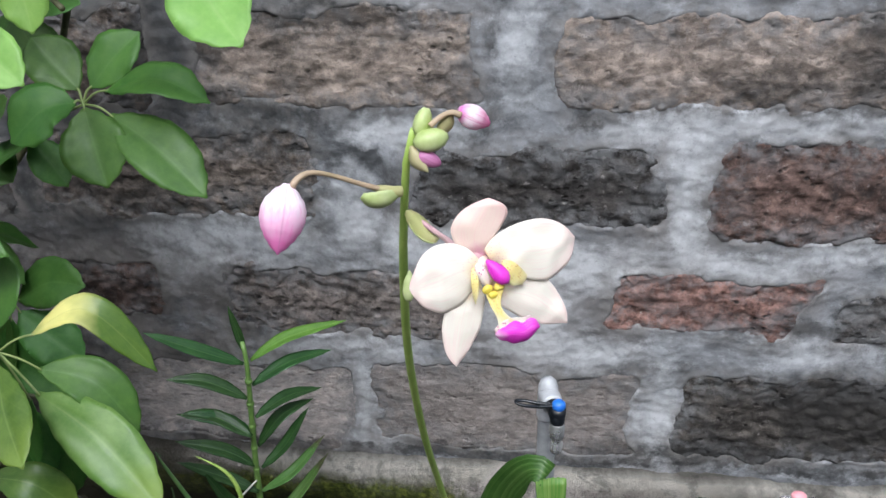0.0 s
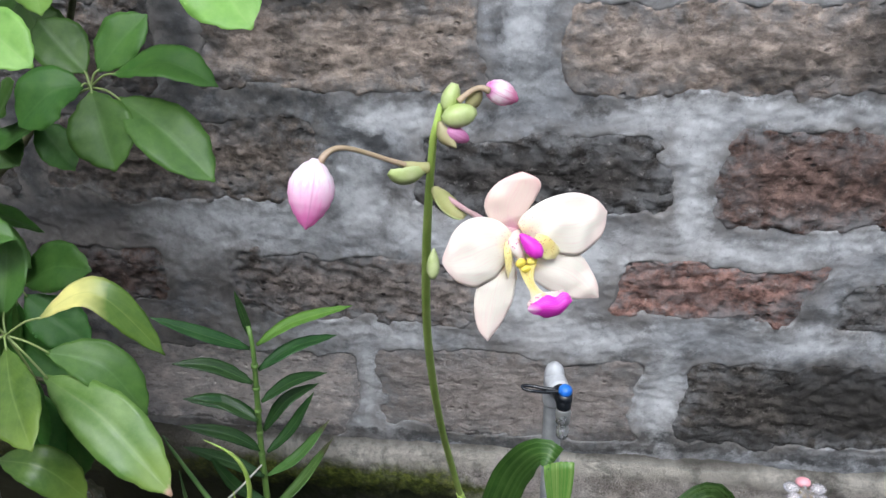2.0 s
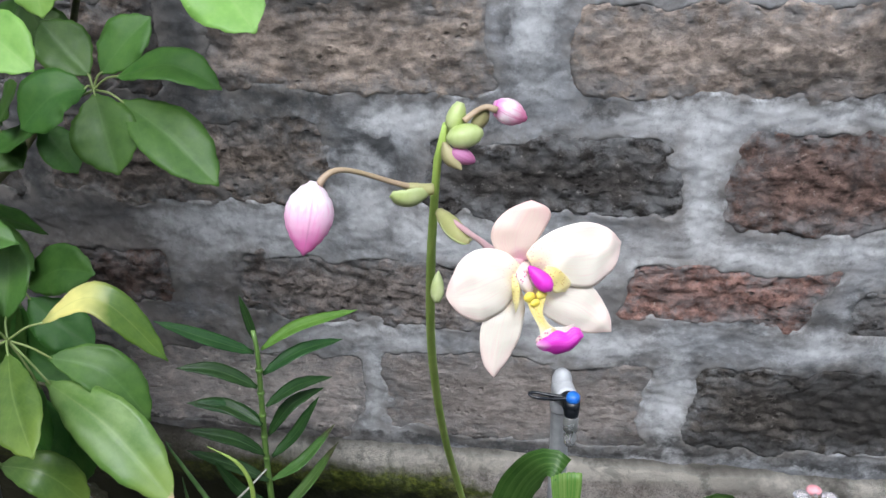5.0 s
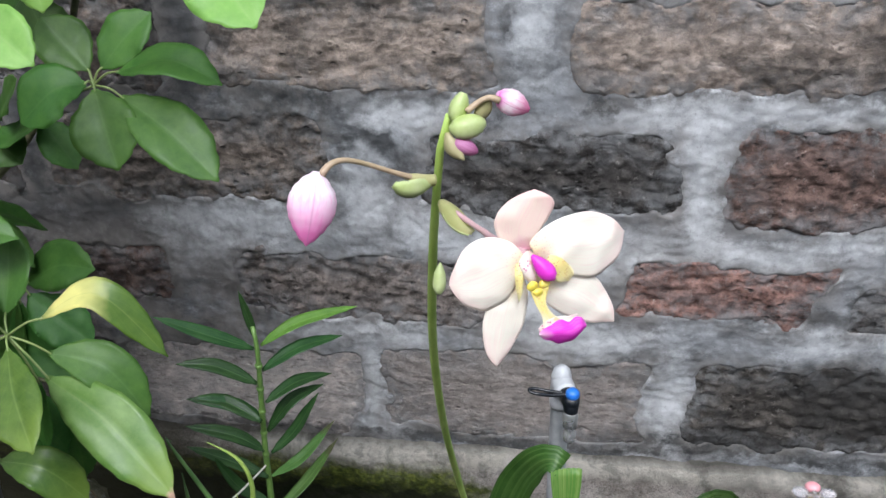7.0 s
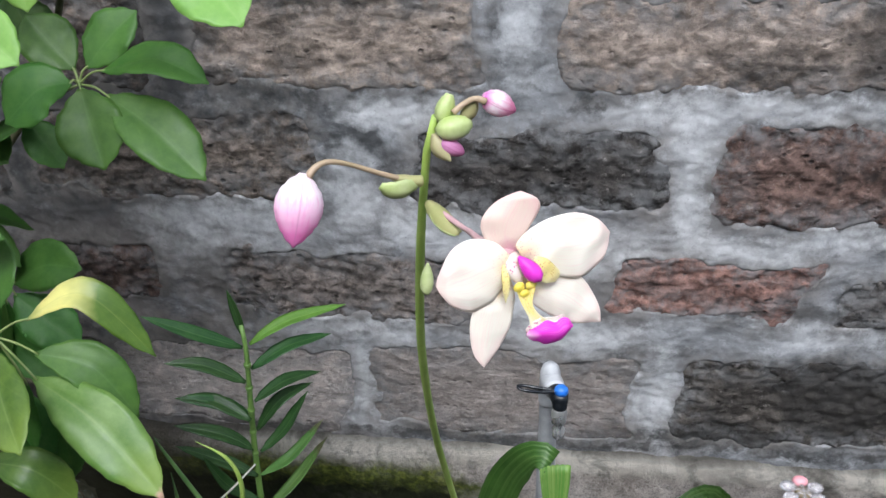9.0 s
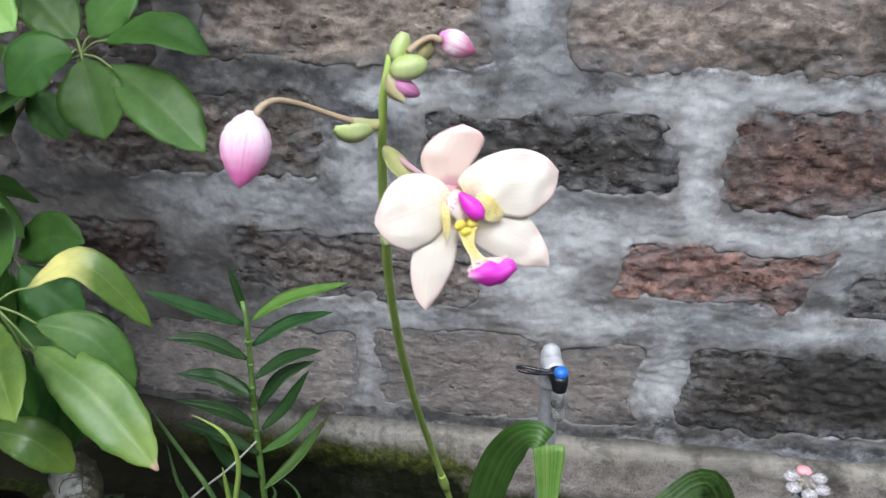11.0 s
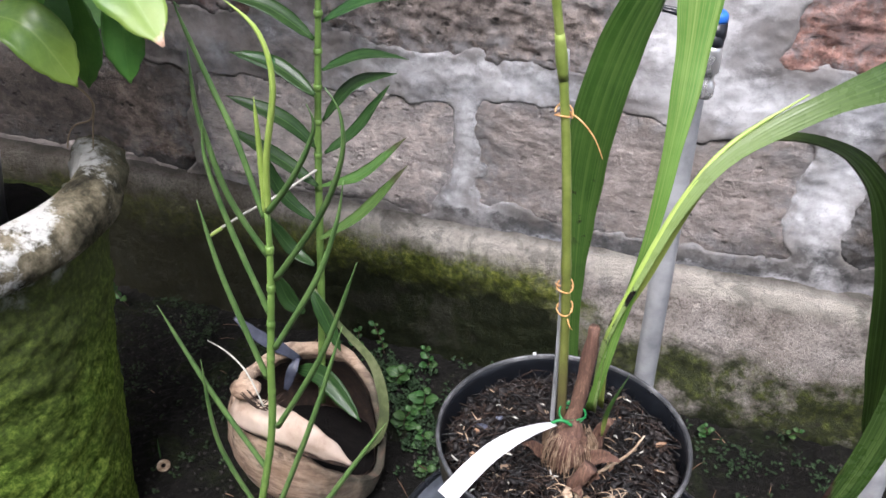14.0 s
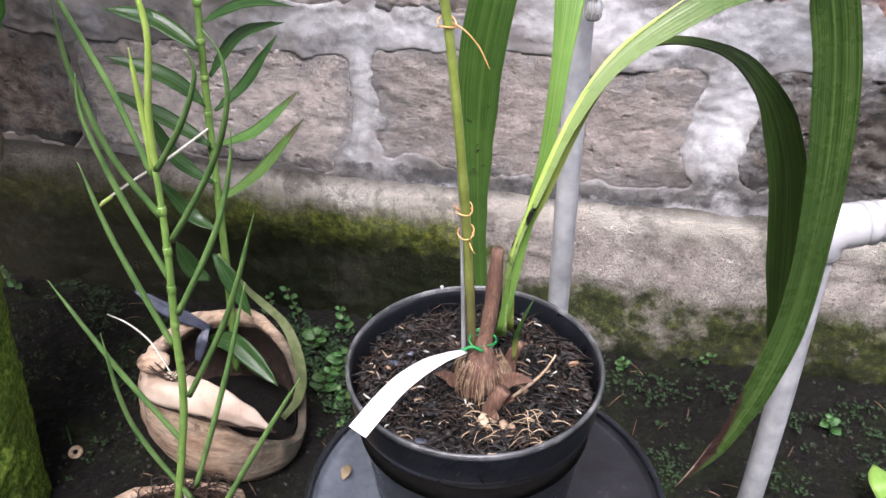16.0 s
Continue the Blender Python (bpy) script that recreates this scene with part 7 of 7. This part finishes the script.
# the raised strip of husk in front, with the dark split under it
S0, S1, S2 = Vector((-0.3080, 0.6620, 0.1750)), Vector((-0.2120, 0.6400, 0.1860)), Vector((-0.1520, 0.6600, 0.1370))
part("husk_strip", leaf([S0, S1, S2], (0, -0.8, 0.6), 0.042, (0.7, 1.0, 1.0, 0.85, 0.6, 0.12), 24, 10, cup=-0.3, thick=0.006, wave=0.3, jag=0.12), M_STRIP, husk_one, "peeled strip of pale pinkish tan husk")
part("split", leaf([S0 + Vector((0.004, -0.002, -0.022)), S1 + Vector((0.006, 0.002, -0.024)), S2 + Vector((0.004, 0.002, -0.006))], (0, -0.9, 0.4), 0.014, (0.4, 0.8, 1.0, 1.0, 0.7, 0.2), 18, 6, cup=0.3, thick=0.004, jag=0.2), M_FIBRE, husk_one, "dark fibrous split")
part("stalk_scar", blob((-0.2870, 0.6650, 0.2100), (0.017, 0.013, 0.012), (0.2, -0.5, 0.8), 16, 10, rough=0.2), M_SHELL, husk_one)
for k in range(7):
    o = Vector((-0.2550, 0.6450, 0.2210)) + Vector((0.006 * math.cos(k), 0, 0.004 * math.sin(k * 2)))
    part("loose_fibre", tube([o + Vector((-0.02, 0, 0.006 - 0.002 * k)), o + Vector((0.004, -0.006, -0.008)), o + Vector((0.026, 0, 0.008 + 0.002 * k))], [0.0007], 10, 5, 0.3), M_FIBRE, husk_one)
# olive leaf blade that droops along the husk's right side
arc = [Vector((-0.2600, 0.8000, 0.2720)), Vector((-0.2270, 0.8000, 0.2220)), Vector((-0.1770, 0.7850, 0.1880)), Vector((-0.1540, 0.7650, 0.1400)), Vector((-0.1560, 0.7500, 0.1020)), Vector((-0.1740, 0.7350, 0.0780))]
part("husk_edge", leaf(arc, (0.25, -0.85, 0.45), 0.013, (0.3, 0.6, 0.8, 1.0, 1.0, 0.6), 30, 10, cup=0.25, wave=0.3, thick=0.003, jag=0.12), M_DROOPING_LEAF, husk_one, "olive-green leaf blade drooping over the husk")
bm = blob((HC[0], HC[1], 0.045), (0.085, 0.08, 0.03), (0, 0, 1), 28, 12, rough=0.1)
tagged(part("husk_filling", bm, M_PEAT), "dark mulch inside the coconut husk", "mulch", kind="stuff")

husk("coconut_husk_planter", "small brown coconut husk planter beside the black bucket", (-0.228, 0.565, 0.062), 0.075, 0.078, (radians(-4), radians(5), radians(40)), 1.0, 1, 4.1)
bm = bmesh.new()
rr = random.Random(3)
for k in range(260):
    a, d = rr.uniform(0, 6.28), 0.06 * math.sqrt(rr.random())
    p = Vector((-0.228 + d * math.cos(a), 0.565 + d * math.sin(a), 0.078 + rr.uniform(0, 0.012)))
    t = rr.uniform(0, 6.28)
    v = Vector((math.cos(t), math.sin(t), rr.uniform(-0.3, 0.3))) * rr.uniform(0.008, 0.018)
    tube_into(bm, [p - v, p + Vector((0, 0, 0.006)), p + v], [0.0008, 0.0007, 0.0004], 4, 4)
tagged(part("coir_tangle", bm, M_FIBRE), "tangle of brown coir fibres in the small husk", "coir fibre", kind="stuff")


# ---- cane orchid with leaves in two rows ----
reed = thing("cane_orchid", "cane orchid with leaves in two rows in a coconut husk", "orchid plant")
CANE = [(-0.262, 0.800, 0.085), (-0.252, 0.801, 0.25), (-0.242, 0.799, 0.444), (-0.231, 0.792, 0.56), (-0.220, 0.783, 0.655), (-0.2241, 0.7906, 0.6888)]
cane = part("cane", tube(CANE, [0.0052, 0.0050, 0.0046, 0.0040, 0.0030], 40, 10, 0.06), M_CANE, reed, "straight jointed green cane")
for v in steps(0.06, 0.9, 0.07):
    p = glide(CANE, 100)[round(v * 100)]
    part("joint", tube([p - Vector((0, 0, 0.003)), p, p + Vector((0, 0, 0.003))], [0.0046, 0.0051, 0.0047], 6, 10), M_CANE, cane)
RIGHT, LEFT = (-0.25, -0.45, 0.85), (0.3, -0.45, 0.84)


def reed_leaf(base, mid, end, w, mat, up):
    part("leaf", leaf([base, mid, end], up, w, LANCE, 16, 6, fold=0.3, wave=0.15, thick=0.0008, seed=base[2] * 60), mat, reed)


reed_leaf((-0.2224, 0.7897, 0.6696), (-0.2271, 0.7905, 0.7014), (-0.2346, 0.7920, 0.7401), 0.011, M_REED, (0.2, -0.9, 0.2))
reed_leaf((-0.2183, 0.7933, 0.6564), (-0.1740, 0.8150, 0.6790), (-0.1050, 0.8500, 0.6850), 0.020, M_REED_L, RIGHT)
reed_leaf((-0.2267, 0.7879, 0.6547), (-0.2730, 0.7700, 0.6860), (-0.3320, 0.7550, 0.7210), 0.019, M_REED, LEFT)
reed_leaf((-0.2205, 0.7896, 0.6188), (-0.1760, 0.8150, 0.6400), (-0.1290, 0.8500, 0.6360), 0.021, M_REED, RIGHT)
reed_leaf((-0.2286, 0.7837, 0.6015), (-0.2750, 0.7750, 0.6330), (-0.3200, 0.7600, 0.6450), 0.020, M_REED, LEFT)
reed_leaf((-0.2218, 0.7850, 0.5682), (-0.1880, 0.8200, 0.5770), (-0.1510, 0.8550, 0.5660), 0.021, M_REED, RIGHT)
reed_leaf((-0.2280, 0.7763, 0.5429), (-0.2770, 0.7800, 0.5700), (-0.3170, 0.7650, 0.5830), 0.020, M_REED, LEFT)
reed_leaf((-0.2321, 0.7996, 0.5032), (-0.2000, 0.8200, 0.5430), (-0.1630, 0.8500, 0.5500), 0.022, M_REED, RIGHT)
reed_leaf((-0.2379, 0.7986, 0.5313), (-0.2730, 0.7800, 0.5670), (-0.3200, 0.7650, 0.5830), 0.020, M_REED, LEFT)
reed_leaf((-0.2316, 0.7975, 0.4648), (-0.2020, 0.8200, 0.4880), (-0.1700, 0.8450, 0.5380), 0.020, M_REED, RIGHT)
reed_leaf((-0.2400, 0.7942, 0.4718), (-0.2750, 0.7850, 0.5050), (-0.3340, 0.7700, 0.5300), 0.020, M_REED, LEFT)
reed_leaf((-0.2347, 0.7914, 0.4256), (-0.2020, 0.8300, 0.4260), (-0.1610, 0.8700, 0.4650), 0.019, M_REED_T, RIGHT)
reed_leaf((-0.2393, 0.7891, 0.4258), (-0.2800, 0.7850, 0.4530), (-0.3390, 0.7700, 0.4920), 0.019, M_REED, LEFT)
reed_leaf((-0.2406, 0.7861, 0.3553), (-0.2040, 0.8300, 0.3740), (-0.1590, 0.8700, 0.4300), 0.019, M_REED_T, RIGHT)
reed_leaf((-0.2433, 0.7876, 0.3795), (-0.2810, 0.7800, 0.4120), (-0.3010, 0.7650, 0.4830), 0.018, M_REED, LEFT)
reed_leaf((-0.2467, 0.7801, 0.3217), (-0.2790, 0.7850, 0.3360), (-0.3000, 0.7700, 0.3870), 0.018, M_REED, LEFT)
reed_leaf((-0.2709, 0.7905, 0.2390), (-0.2890, 0.7850, 0.2570), (-0.2970, 0.7750, 0.3010), 0.022, M_REED, (0.3, -0.8, 0.5))
reed_leaf((-0.2892, 0.7867, 0.1451), (-0.2410, 0.7750, 0.1520), (-0.1810, 0.7500, 0.1170), 0.026, M_REED, (-0.1, -0.6, 0.8))
reed_leaf((-0.2640, 0.7972, 0.2732), (-0.2470, 0.7900, 0.2510), (-0.2180, 0.7800, 0.1980), 0.020, M_REED, RIGHT)
part("aerial_root", tube([(-0.2410, 0.7927, 0.4450), (-0.2710, 0.7550, 0.4260), (-0.3020, 0.7300, 0.4090), (-0.3280, 0.7000, 0.3940)], [0.0014, 0.0016, 0.0016, 0.0014], 20, 8, 0.15), M_ROOT, reed, "white aerial root")
part("root_tip", tube([(-0.3200, 0.7080, 0.3980), (-0.3250, 0.7000, 0.3950), (-0.3340, 0.6980, 0.3870)], [0.0021, 0.0020, 0.0008], 8, 8), M_CANE_PALE, reed, "green growing root tip")
rib = part("tie_strip", leaf([(-0.2810, 0.7850, 0.1620), (-0.2910, 0.7700, 0.1860), (-0.3200, 0.7550, 0.2140), (-0.3490, 0.7500, 0.2390)], (0.1, -0.6, 0.8), 0.016, (0.5, 0.7, 1.0, 1.0, 0.8, 0.3), 16, 4, cup=0.3, wave=0.5), M_RIBBON)
tagged(rib, "crumpled slate-grey plastic strip tied round the cane", "plastic strip")
rib2 = part("tie_strip", leaf([(-0.2820, 0.7800, 0.1700), (-0.2830, 0.7650, 0.1590), (-0.2920, 0.7600, 0.1290)], (0.2, -0.9, 0.2), 0.013, (0.6, 1.0, 0.9, 0.5), 12, 4, cup=0.3, wave=0.6, seed=3), M_RIBBON)
tagged(rib2, "loose end of grey plastic strip in the husk", "plastic strip")


# ---- round-leaved orchid ----
terete = thing("pencil_orchid", "orchid with pencil-thin round leaves in a coconut husk", "orchid plant")
TS = [(-0.232, 0.566, 0.085), (-0.2060, 0.5830, 0.2330), (-0.1990, 0.5880, 0.3340), (-0.1910, 0.5900, 0.4200), (-0.1880, 0.5920, 0.4820), (-0.1880, 0.5930, 0.5090)]
tstem = part("stem", tube(TS, [0.0044, 0.0042, 0.0042, 0.0040, 0.0036, 0.0028], 36, 10, 0.05), M_CANE, terete, "jointed green stem")
for v in steps(0.1, 0.9, 0.1):
    p = glide(TS, 100)[round(v * 100)]
    part("joint", tube([p - Vector((0, 0, 0.004)), p, p + Vector((0, 0, 0.004))], [0.0041, 0.0045, 0.0041], 6, 10), M_CANE, tstem)


def pencil_leaf(pts, mat, r):
    part("leaf", tube(pts, [r * 1.1, r, r, r * 0.9, r * 0.7, r * 0.15], 26, 9, 0.04), mat, terete)


pencil_leaf([(-0.1860, 0.5920, 0.5070), (-0.1780, 0.5850, 0.5640), (-0.1620, 0.5800, 0.6360), (-0.1700, 0.5780, 0.6800), (-0.1990, 0.5750, 0.7050)], M_CANE_PALE, 0.0030)
pencil_leaf([(-0.1900, 0.5940, 0.5060), (-0.1870, 0.5900, 0.5610), (-0.1840, 0.5850, 0.6200)], M_CANE_PALE, 0.0030)
pencil_leaf([(-0.1840, 0.5900, 0.5090), (-0.1460, 0.5750, 0.5600), (-0.1200, 0.5650, 0.6090), (-0.1220, 0.5600, 0.6330)], M_TERETE, 0.0028)
pencil_leaf([(-0.1910, 0.5920, 0.4580), (-0.2170, 0.5800, 0.5210), (-0.2300, 0.5750, 0.5820), (-0.2330, 0.5720, 0.6110), (-0.2330, 0.5720, 0.6600)], M_TERETE, 0.0029)
pencil_leaf([(-0.1920, 0.5940, 0.4990), (-0.2130, 0.5950, 0.5740), (-0.2300, 0.5950, 0.6180), (-0.2530, 0.5920, 0.6850), (-0.2460, 0.5880, 0.6880)], M_TERETE, 0.0029)
pencil_leaf([(-0.1960, 0.5920, 0.3890), (-0.2180, 0.5800, 0.4820), (-0.2310, 0.5720, 0.5600), (-0.2260, 0.5700, 0.6010)], M_TERETE, 0.0029)
pencil_leaf([(-0.2070, 0.5900, 0.3090), (-0.2320, 0.5750, 0.4330), (-0.2410, 0.5650, 0.5220)], M_TERETE, 0.0030)
pencil_leaf([(-0.2160, 0.5830, 0.1810), (-0.2720, 0.5850, 0.2690), (-0.3260, 0.5880, 0.3720)], M_TERETE, 0.0030)
pencil_leaf([(-0.2130, 0.5720, 0.1020), (-0.2630, 0.5700, 0.2120), (-0.2680, 0.5680, 0.3320)], M_TERETE, 0.0028)
pencil_leaf([(-0.1840, 0.5900, 0.4360), (-0.1230, 0.5700, 0.5260), (-0.0920, 0.5550, 0.5910), (-0.0880, 0.5500, 0.6330), (-0.0990, 0.5480, 0.6540)], M_TERETE, 0.0029)
pencil_leaf([(-0.1920, 0.5880, 0.3530), (-0.1310, 0.5700, 0.4590), (-0.1020, 0.5600, 0.5290), (-0.0910, 0.5550, 0.5740)], M_TERETE, 0.0029)
pencil_leaf([(-0.1970, 0.5840, 0.2500), (-0.1290, 0.5650, 0.3770), (-0.0800, 0.5500, 0.5010)], M_TERETE, 0.0030)
pencil_leaf([(-0.2060, 0.5740, 0.1250), (-0.1360, 0.5550, 0.3100), (-0.0950, 0.5450, 0.4340)], M_TERETE, 0.0030)
pencil_leaf([(-0.1590, 0.5480, 0.1380), (-0.1110, 0.5420, 0.2310), (-0.0540, 0.5400, 0.3380)], M_TERETE, 0.0030)
part("aerial_root", tube([(-0.2220, 0.6000, 0.2560), (-0.2440, 0.6100, 0.2880), (-0.2720, 0.6200, 0.3010), (-0.3030, 0.6300, 0.3020)], [0.0009, 0.0011, 0.0010, 0.0006], 18, 7, 0.2), M_ROOT, terete, "pale dry aerial root")
part("aerial_root", tube([(-0.2210, 0.5880, 0.1760), (-0.2280, 0.5820, 0.1380), (-0.2210, 0.5720, 0.1000)], [0.0018, 0.0022, 0.0020], 10, 7, 0.2), M_ROOT, terete, "pale aerial root along the stem")


# ---- weeds and small things on the soil ----
def weed(at, seed, tall, leaves, size):
    rr = random.Random(seed)
    w = thing("weed", "small green weed with paired round leaves on the soil", "weed", "weeds by the wall")
    at = Vector(at)
    at.z = ground_z(at.x, at.y) - 0.004
    top = at + Vector((rr.uniform(-0.02, 0.02), rr.uniform(-0.02, 0.0), tall))
    spine = [at, at.lerp(top, 0.5) + Vector((rr.uniform(-0.01, 0.01), 0, 0)), top]
    part("stem", tube(spine, [0.0012, 0.0010, 0.0007], 10, 6), M_STALK, w)
    pts = glide(spine, leaves)
    for k in range(1, leaves + 1):
        a = rr.uniform(0, 3.14)
        for s in (0, math.pi):
            d = Vector((math.cos(a + s), math.sin(a + s) * 0.8 - 0.15, rr.uniform(0.1, 0.5)))
            p = pts[k]
            L = size * rr.uniform(0.7, 1.15) * (0.65 if k == leaves else 1)
            part("leaf", leaf([p, p + d * L * 0.55 + Vector((0, 0, 0.002)), p + d * L], (0, -0.45, 0.9), L * 0.82, (0.1, 0.75, 1.0, 0.95, 0.6, 0.08), 7, 4, cup=-0.1, fold=0.15, thick=0.0005), M_WEED, w)


for k, (at, tall, n, size) in enumerate((((-0.3170, 1.0120, 0.0000), 0.05, 3, 0.016), ((-0.2610, 1.0160, 0.0000), 0.06, 4, 0.015), ((-0.2100, 0.9500, 0.0000), 0.05, 3, 0.021), ((-0.1690, 0.9060, 0.0000), 0.05, 4, 0.024), ((-0.1650, 0.8640, 0.0000), 0.045, 3, 0.021), ((-0.1330, 0.8480, 0.0000), 0.035, 3, 0.019), ((-0.1150, 0.9250, 0.0000), 0.045, 3, 0.022), ((-0.1900, 1.0000, 0.0000), 0.05, 3, 0.017), ((-0.1000, 0.8000, 0.0000), 0.03, 2, 0.017), ((0.2370, 1.0050, -0.0000), 0.03, 3, 0.013), ((0.3630, 1.0320, 0.0000), 0.03, 2, 0.013), ((0.5310, 0.9440, 0.0000), 0.04, 3, 0.016), ((-0.7320, 0.9930, 0.0000), 0.06, 3, 0.018))):
    weed(at, 20 + k, tall, n, size)


def carpet(name, count, seed, box, size, label, keep):
    rr = random.Random(seed)
    bm = bmesh.new()
    done = 0
    while done < count:
        x, y = rr.uniform(box[0], box[1]), rr.uniform(box[2], box[3])
        if noise.noise(Vector((x * 9, y * 9, seed))) < keep or math.hypot(x - 0.137, y - 0.406) < 0.155 or math.hypot(x - BX, y - BY) < 0.2 or math.hypot(x - HC[0], y - HC[1]) < 0.1:
            if rr.random() < 0.93:
                done += 0.02
                continue
        done += 1
        base = Vector((x, y, ground_z(x, y)))
        h = rr.uniform(0.004, 0.022)
        for _ in range(rr.randint(3, 6)):
            a = rr.uniform(0, 6.28)
            d = Vector((math.cos(a), math.sin(a), rr.uniform(0.0, 0.7)))
            L = size * rr.uniform(0.5, 1.3)
            p = base + Vector((rr.uniform(-0.006, 0.006), rr.uniform(-0.006, 0.006), h * rr.uniform(0.3, 1)))
            leaf_into(bm, [p, p + d * L * 0.5 + Vector((0, 0, 0.001)), p + d * L], (0.1, -0.3, 0.95), L * 0.7, (0.15, 1.0, 0.75, 0.1), 3, 2, thick=0.0004)
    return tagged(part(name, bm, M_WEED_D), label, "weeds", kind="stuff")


carpet("weed_carpet", 900, 1, (-0.36, 0.16, 0.78, 1.03), 0.0068, "low carpet of tiny dark green weeds along the footing", -0.05)
carpet("weed_carpet", 420, 2, (0.16, 0.75, 0.70, 1.03), 0.0055, "scattered tiny weeds on the dark soil", 0.18)
carpet("weed_carpet", 330, 4, (-0.72, -0.36, 0.45, 1.03), 0.0055, "tiny weeds and moss beside the big pot", 0.12)
rr = random.Random(12)
bm = bmesh.new()
for k in range(6000):
    x, y = rr.uniform(-0.7, 0.75), rr.uniform(0.45, 1.03)
    s = 0.0008 + 0.0034 * rr.random() ** 3
    p = Vector((x, y, ground_z(x, y) + s * 0.3))
    c = [bm.verts.new(p + Vector((s * sx * rr.uniform(0.6, 1.3), s * sy * rr.uniform(0.6, 1.3), s * sz))) for sx, sy, sz in ((1, 0, 0), (-1, 0.2, 0), (0, 1, 0), (0.1, -1, 0), (0, 0, 0.8), (0, 0, -0.8))]
    for f in ((0, 2, 4), (2, 1, 4), (1, 3, 4), (3, 0, 4), (2, 0, 5), (1, 2, 5), (3, 1, 5), (0, 3, 5)):
        bm.faces.new([c[i] for i in f])
tagged(part("soil_crumb", bm, M_CRUMB), "loose crumbs and grit on the soil", "soil crumbs", kind="stuff")
bm = bmesh.new()
for k in range(110):
    x, y = rr.uniform(-0.65, 0.7), rr.uniform(0.5, 1.02)
    p = Vector((x, y, ground_z(x, y) + 0.002))
    t = rr.uniform(0, 6.28)
    v = Vector((math.cos(t), math.sin(t), rr.uniform(-0.05, 0.2))) * rr.uniform(0.006, 0.02)
    tube_into(bm, [p - v, p + Vector((0, 0, 0.002)), p + v], [0.0005, 0.0006, 0.0003], 4, 4)
tagged(part("soil_litter", bm, M_DRY), "dry stalk litter scattered on the soil", "plant litter", kind="stuff")

w = Vector((-0.4500, 0.6850, 0.0060))
w.z = ground_z(w.x, w.y) + 0.004
tagged(part("washer", lathe([(0.0035, -0.001), (0.0092, -0.0012), (0.0095, 0.0), (0.0090, 0.0012), (0.0035, 0.001), (0.0033, 0.0)], 28, w, 0, 1, Euler((0.3, 0.1, 0)).to_matrix(), True), M_PALE), "small tan ring washer lying on the soil", "washer")
g = Vector((-0.4620, 0.6950, 0.0060))
tagged(part("grass_blade", leaf([g, g + Vector((0.001, 0, 0.02)), g + Vector((0.002, 0, 0.04))], (0, -1, 0.2), 0.003, SPEAR, 8, 2), M_WEED), "single green grass blade", "grass blade")
bp = thing("ground_plant", "bright green broad leaf of a low plant by the pipe", "plant")
b0 = Vector((0.5840, 0.8010, 0.0200))
part("leaf", leaf([b0, Vector((0.5570, 0.8040, 0.0500)), Vector((0.5480, 0.8360, 0.0500))], (-0.2, -0.5, 0.85), 0.035, OVAL, 12, 6, cup=-0.15), M_SCHEF_L, bp)
part("leaf_stalk", tube([Vector((b0.x + 0.01, b0.y, 0.0)), b0], [0.0015, 0.0012], 4, 6), M_PETIOLE, bp)
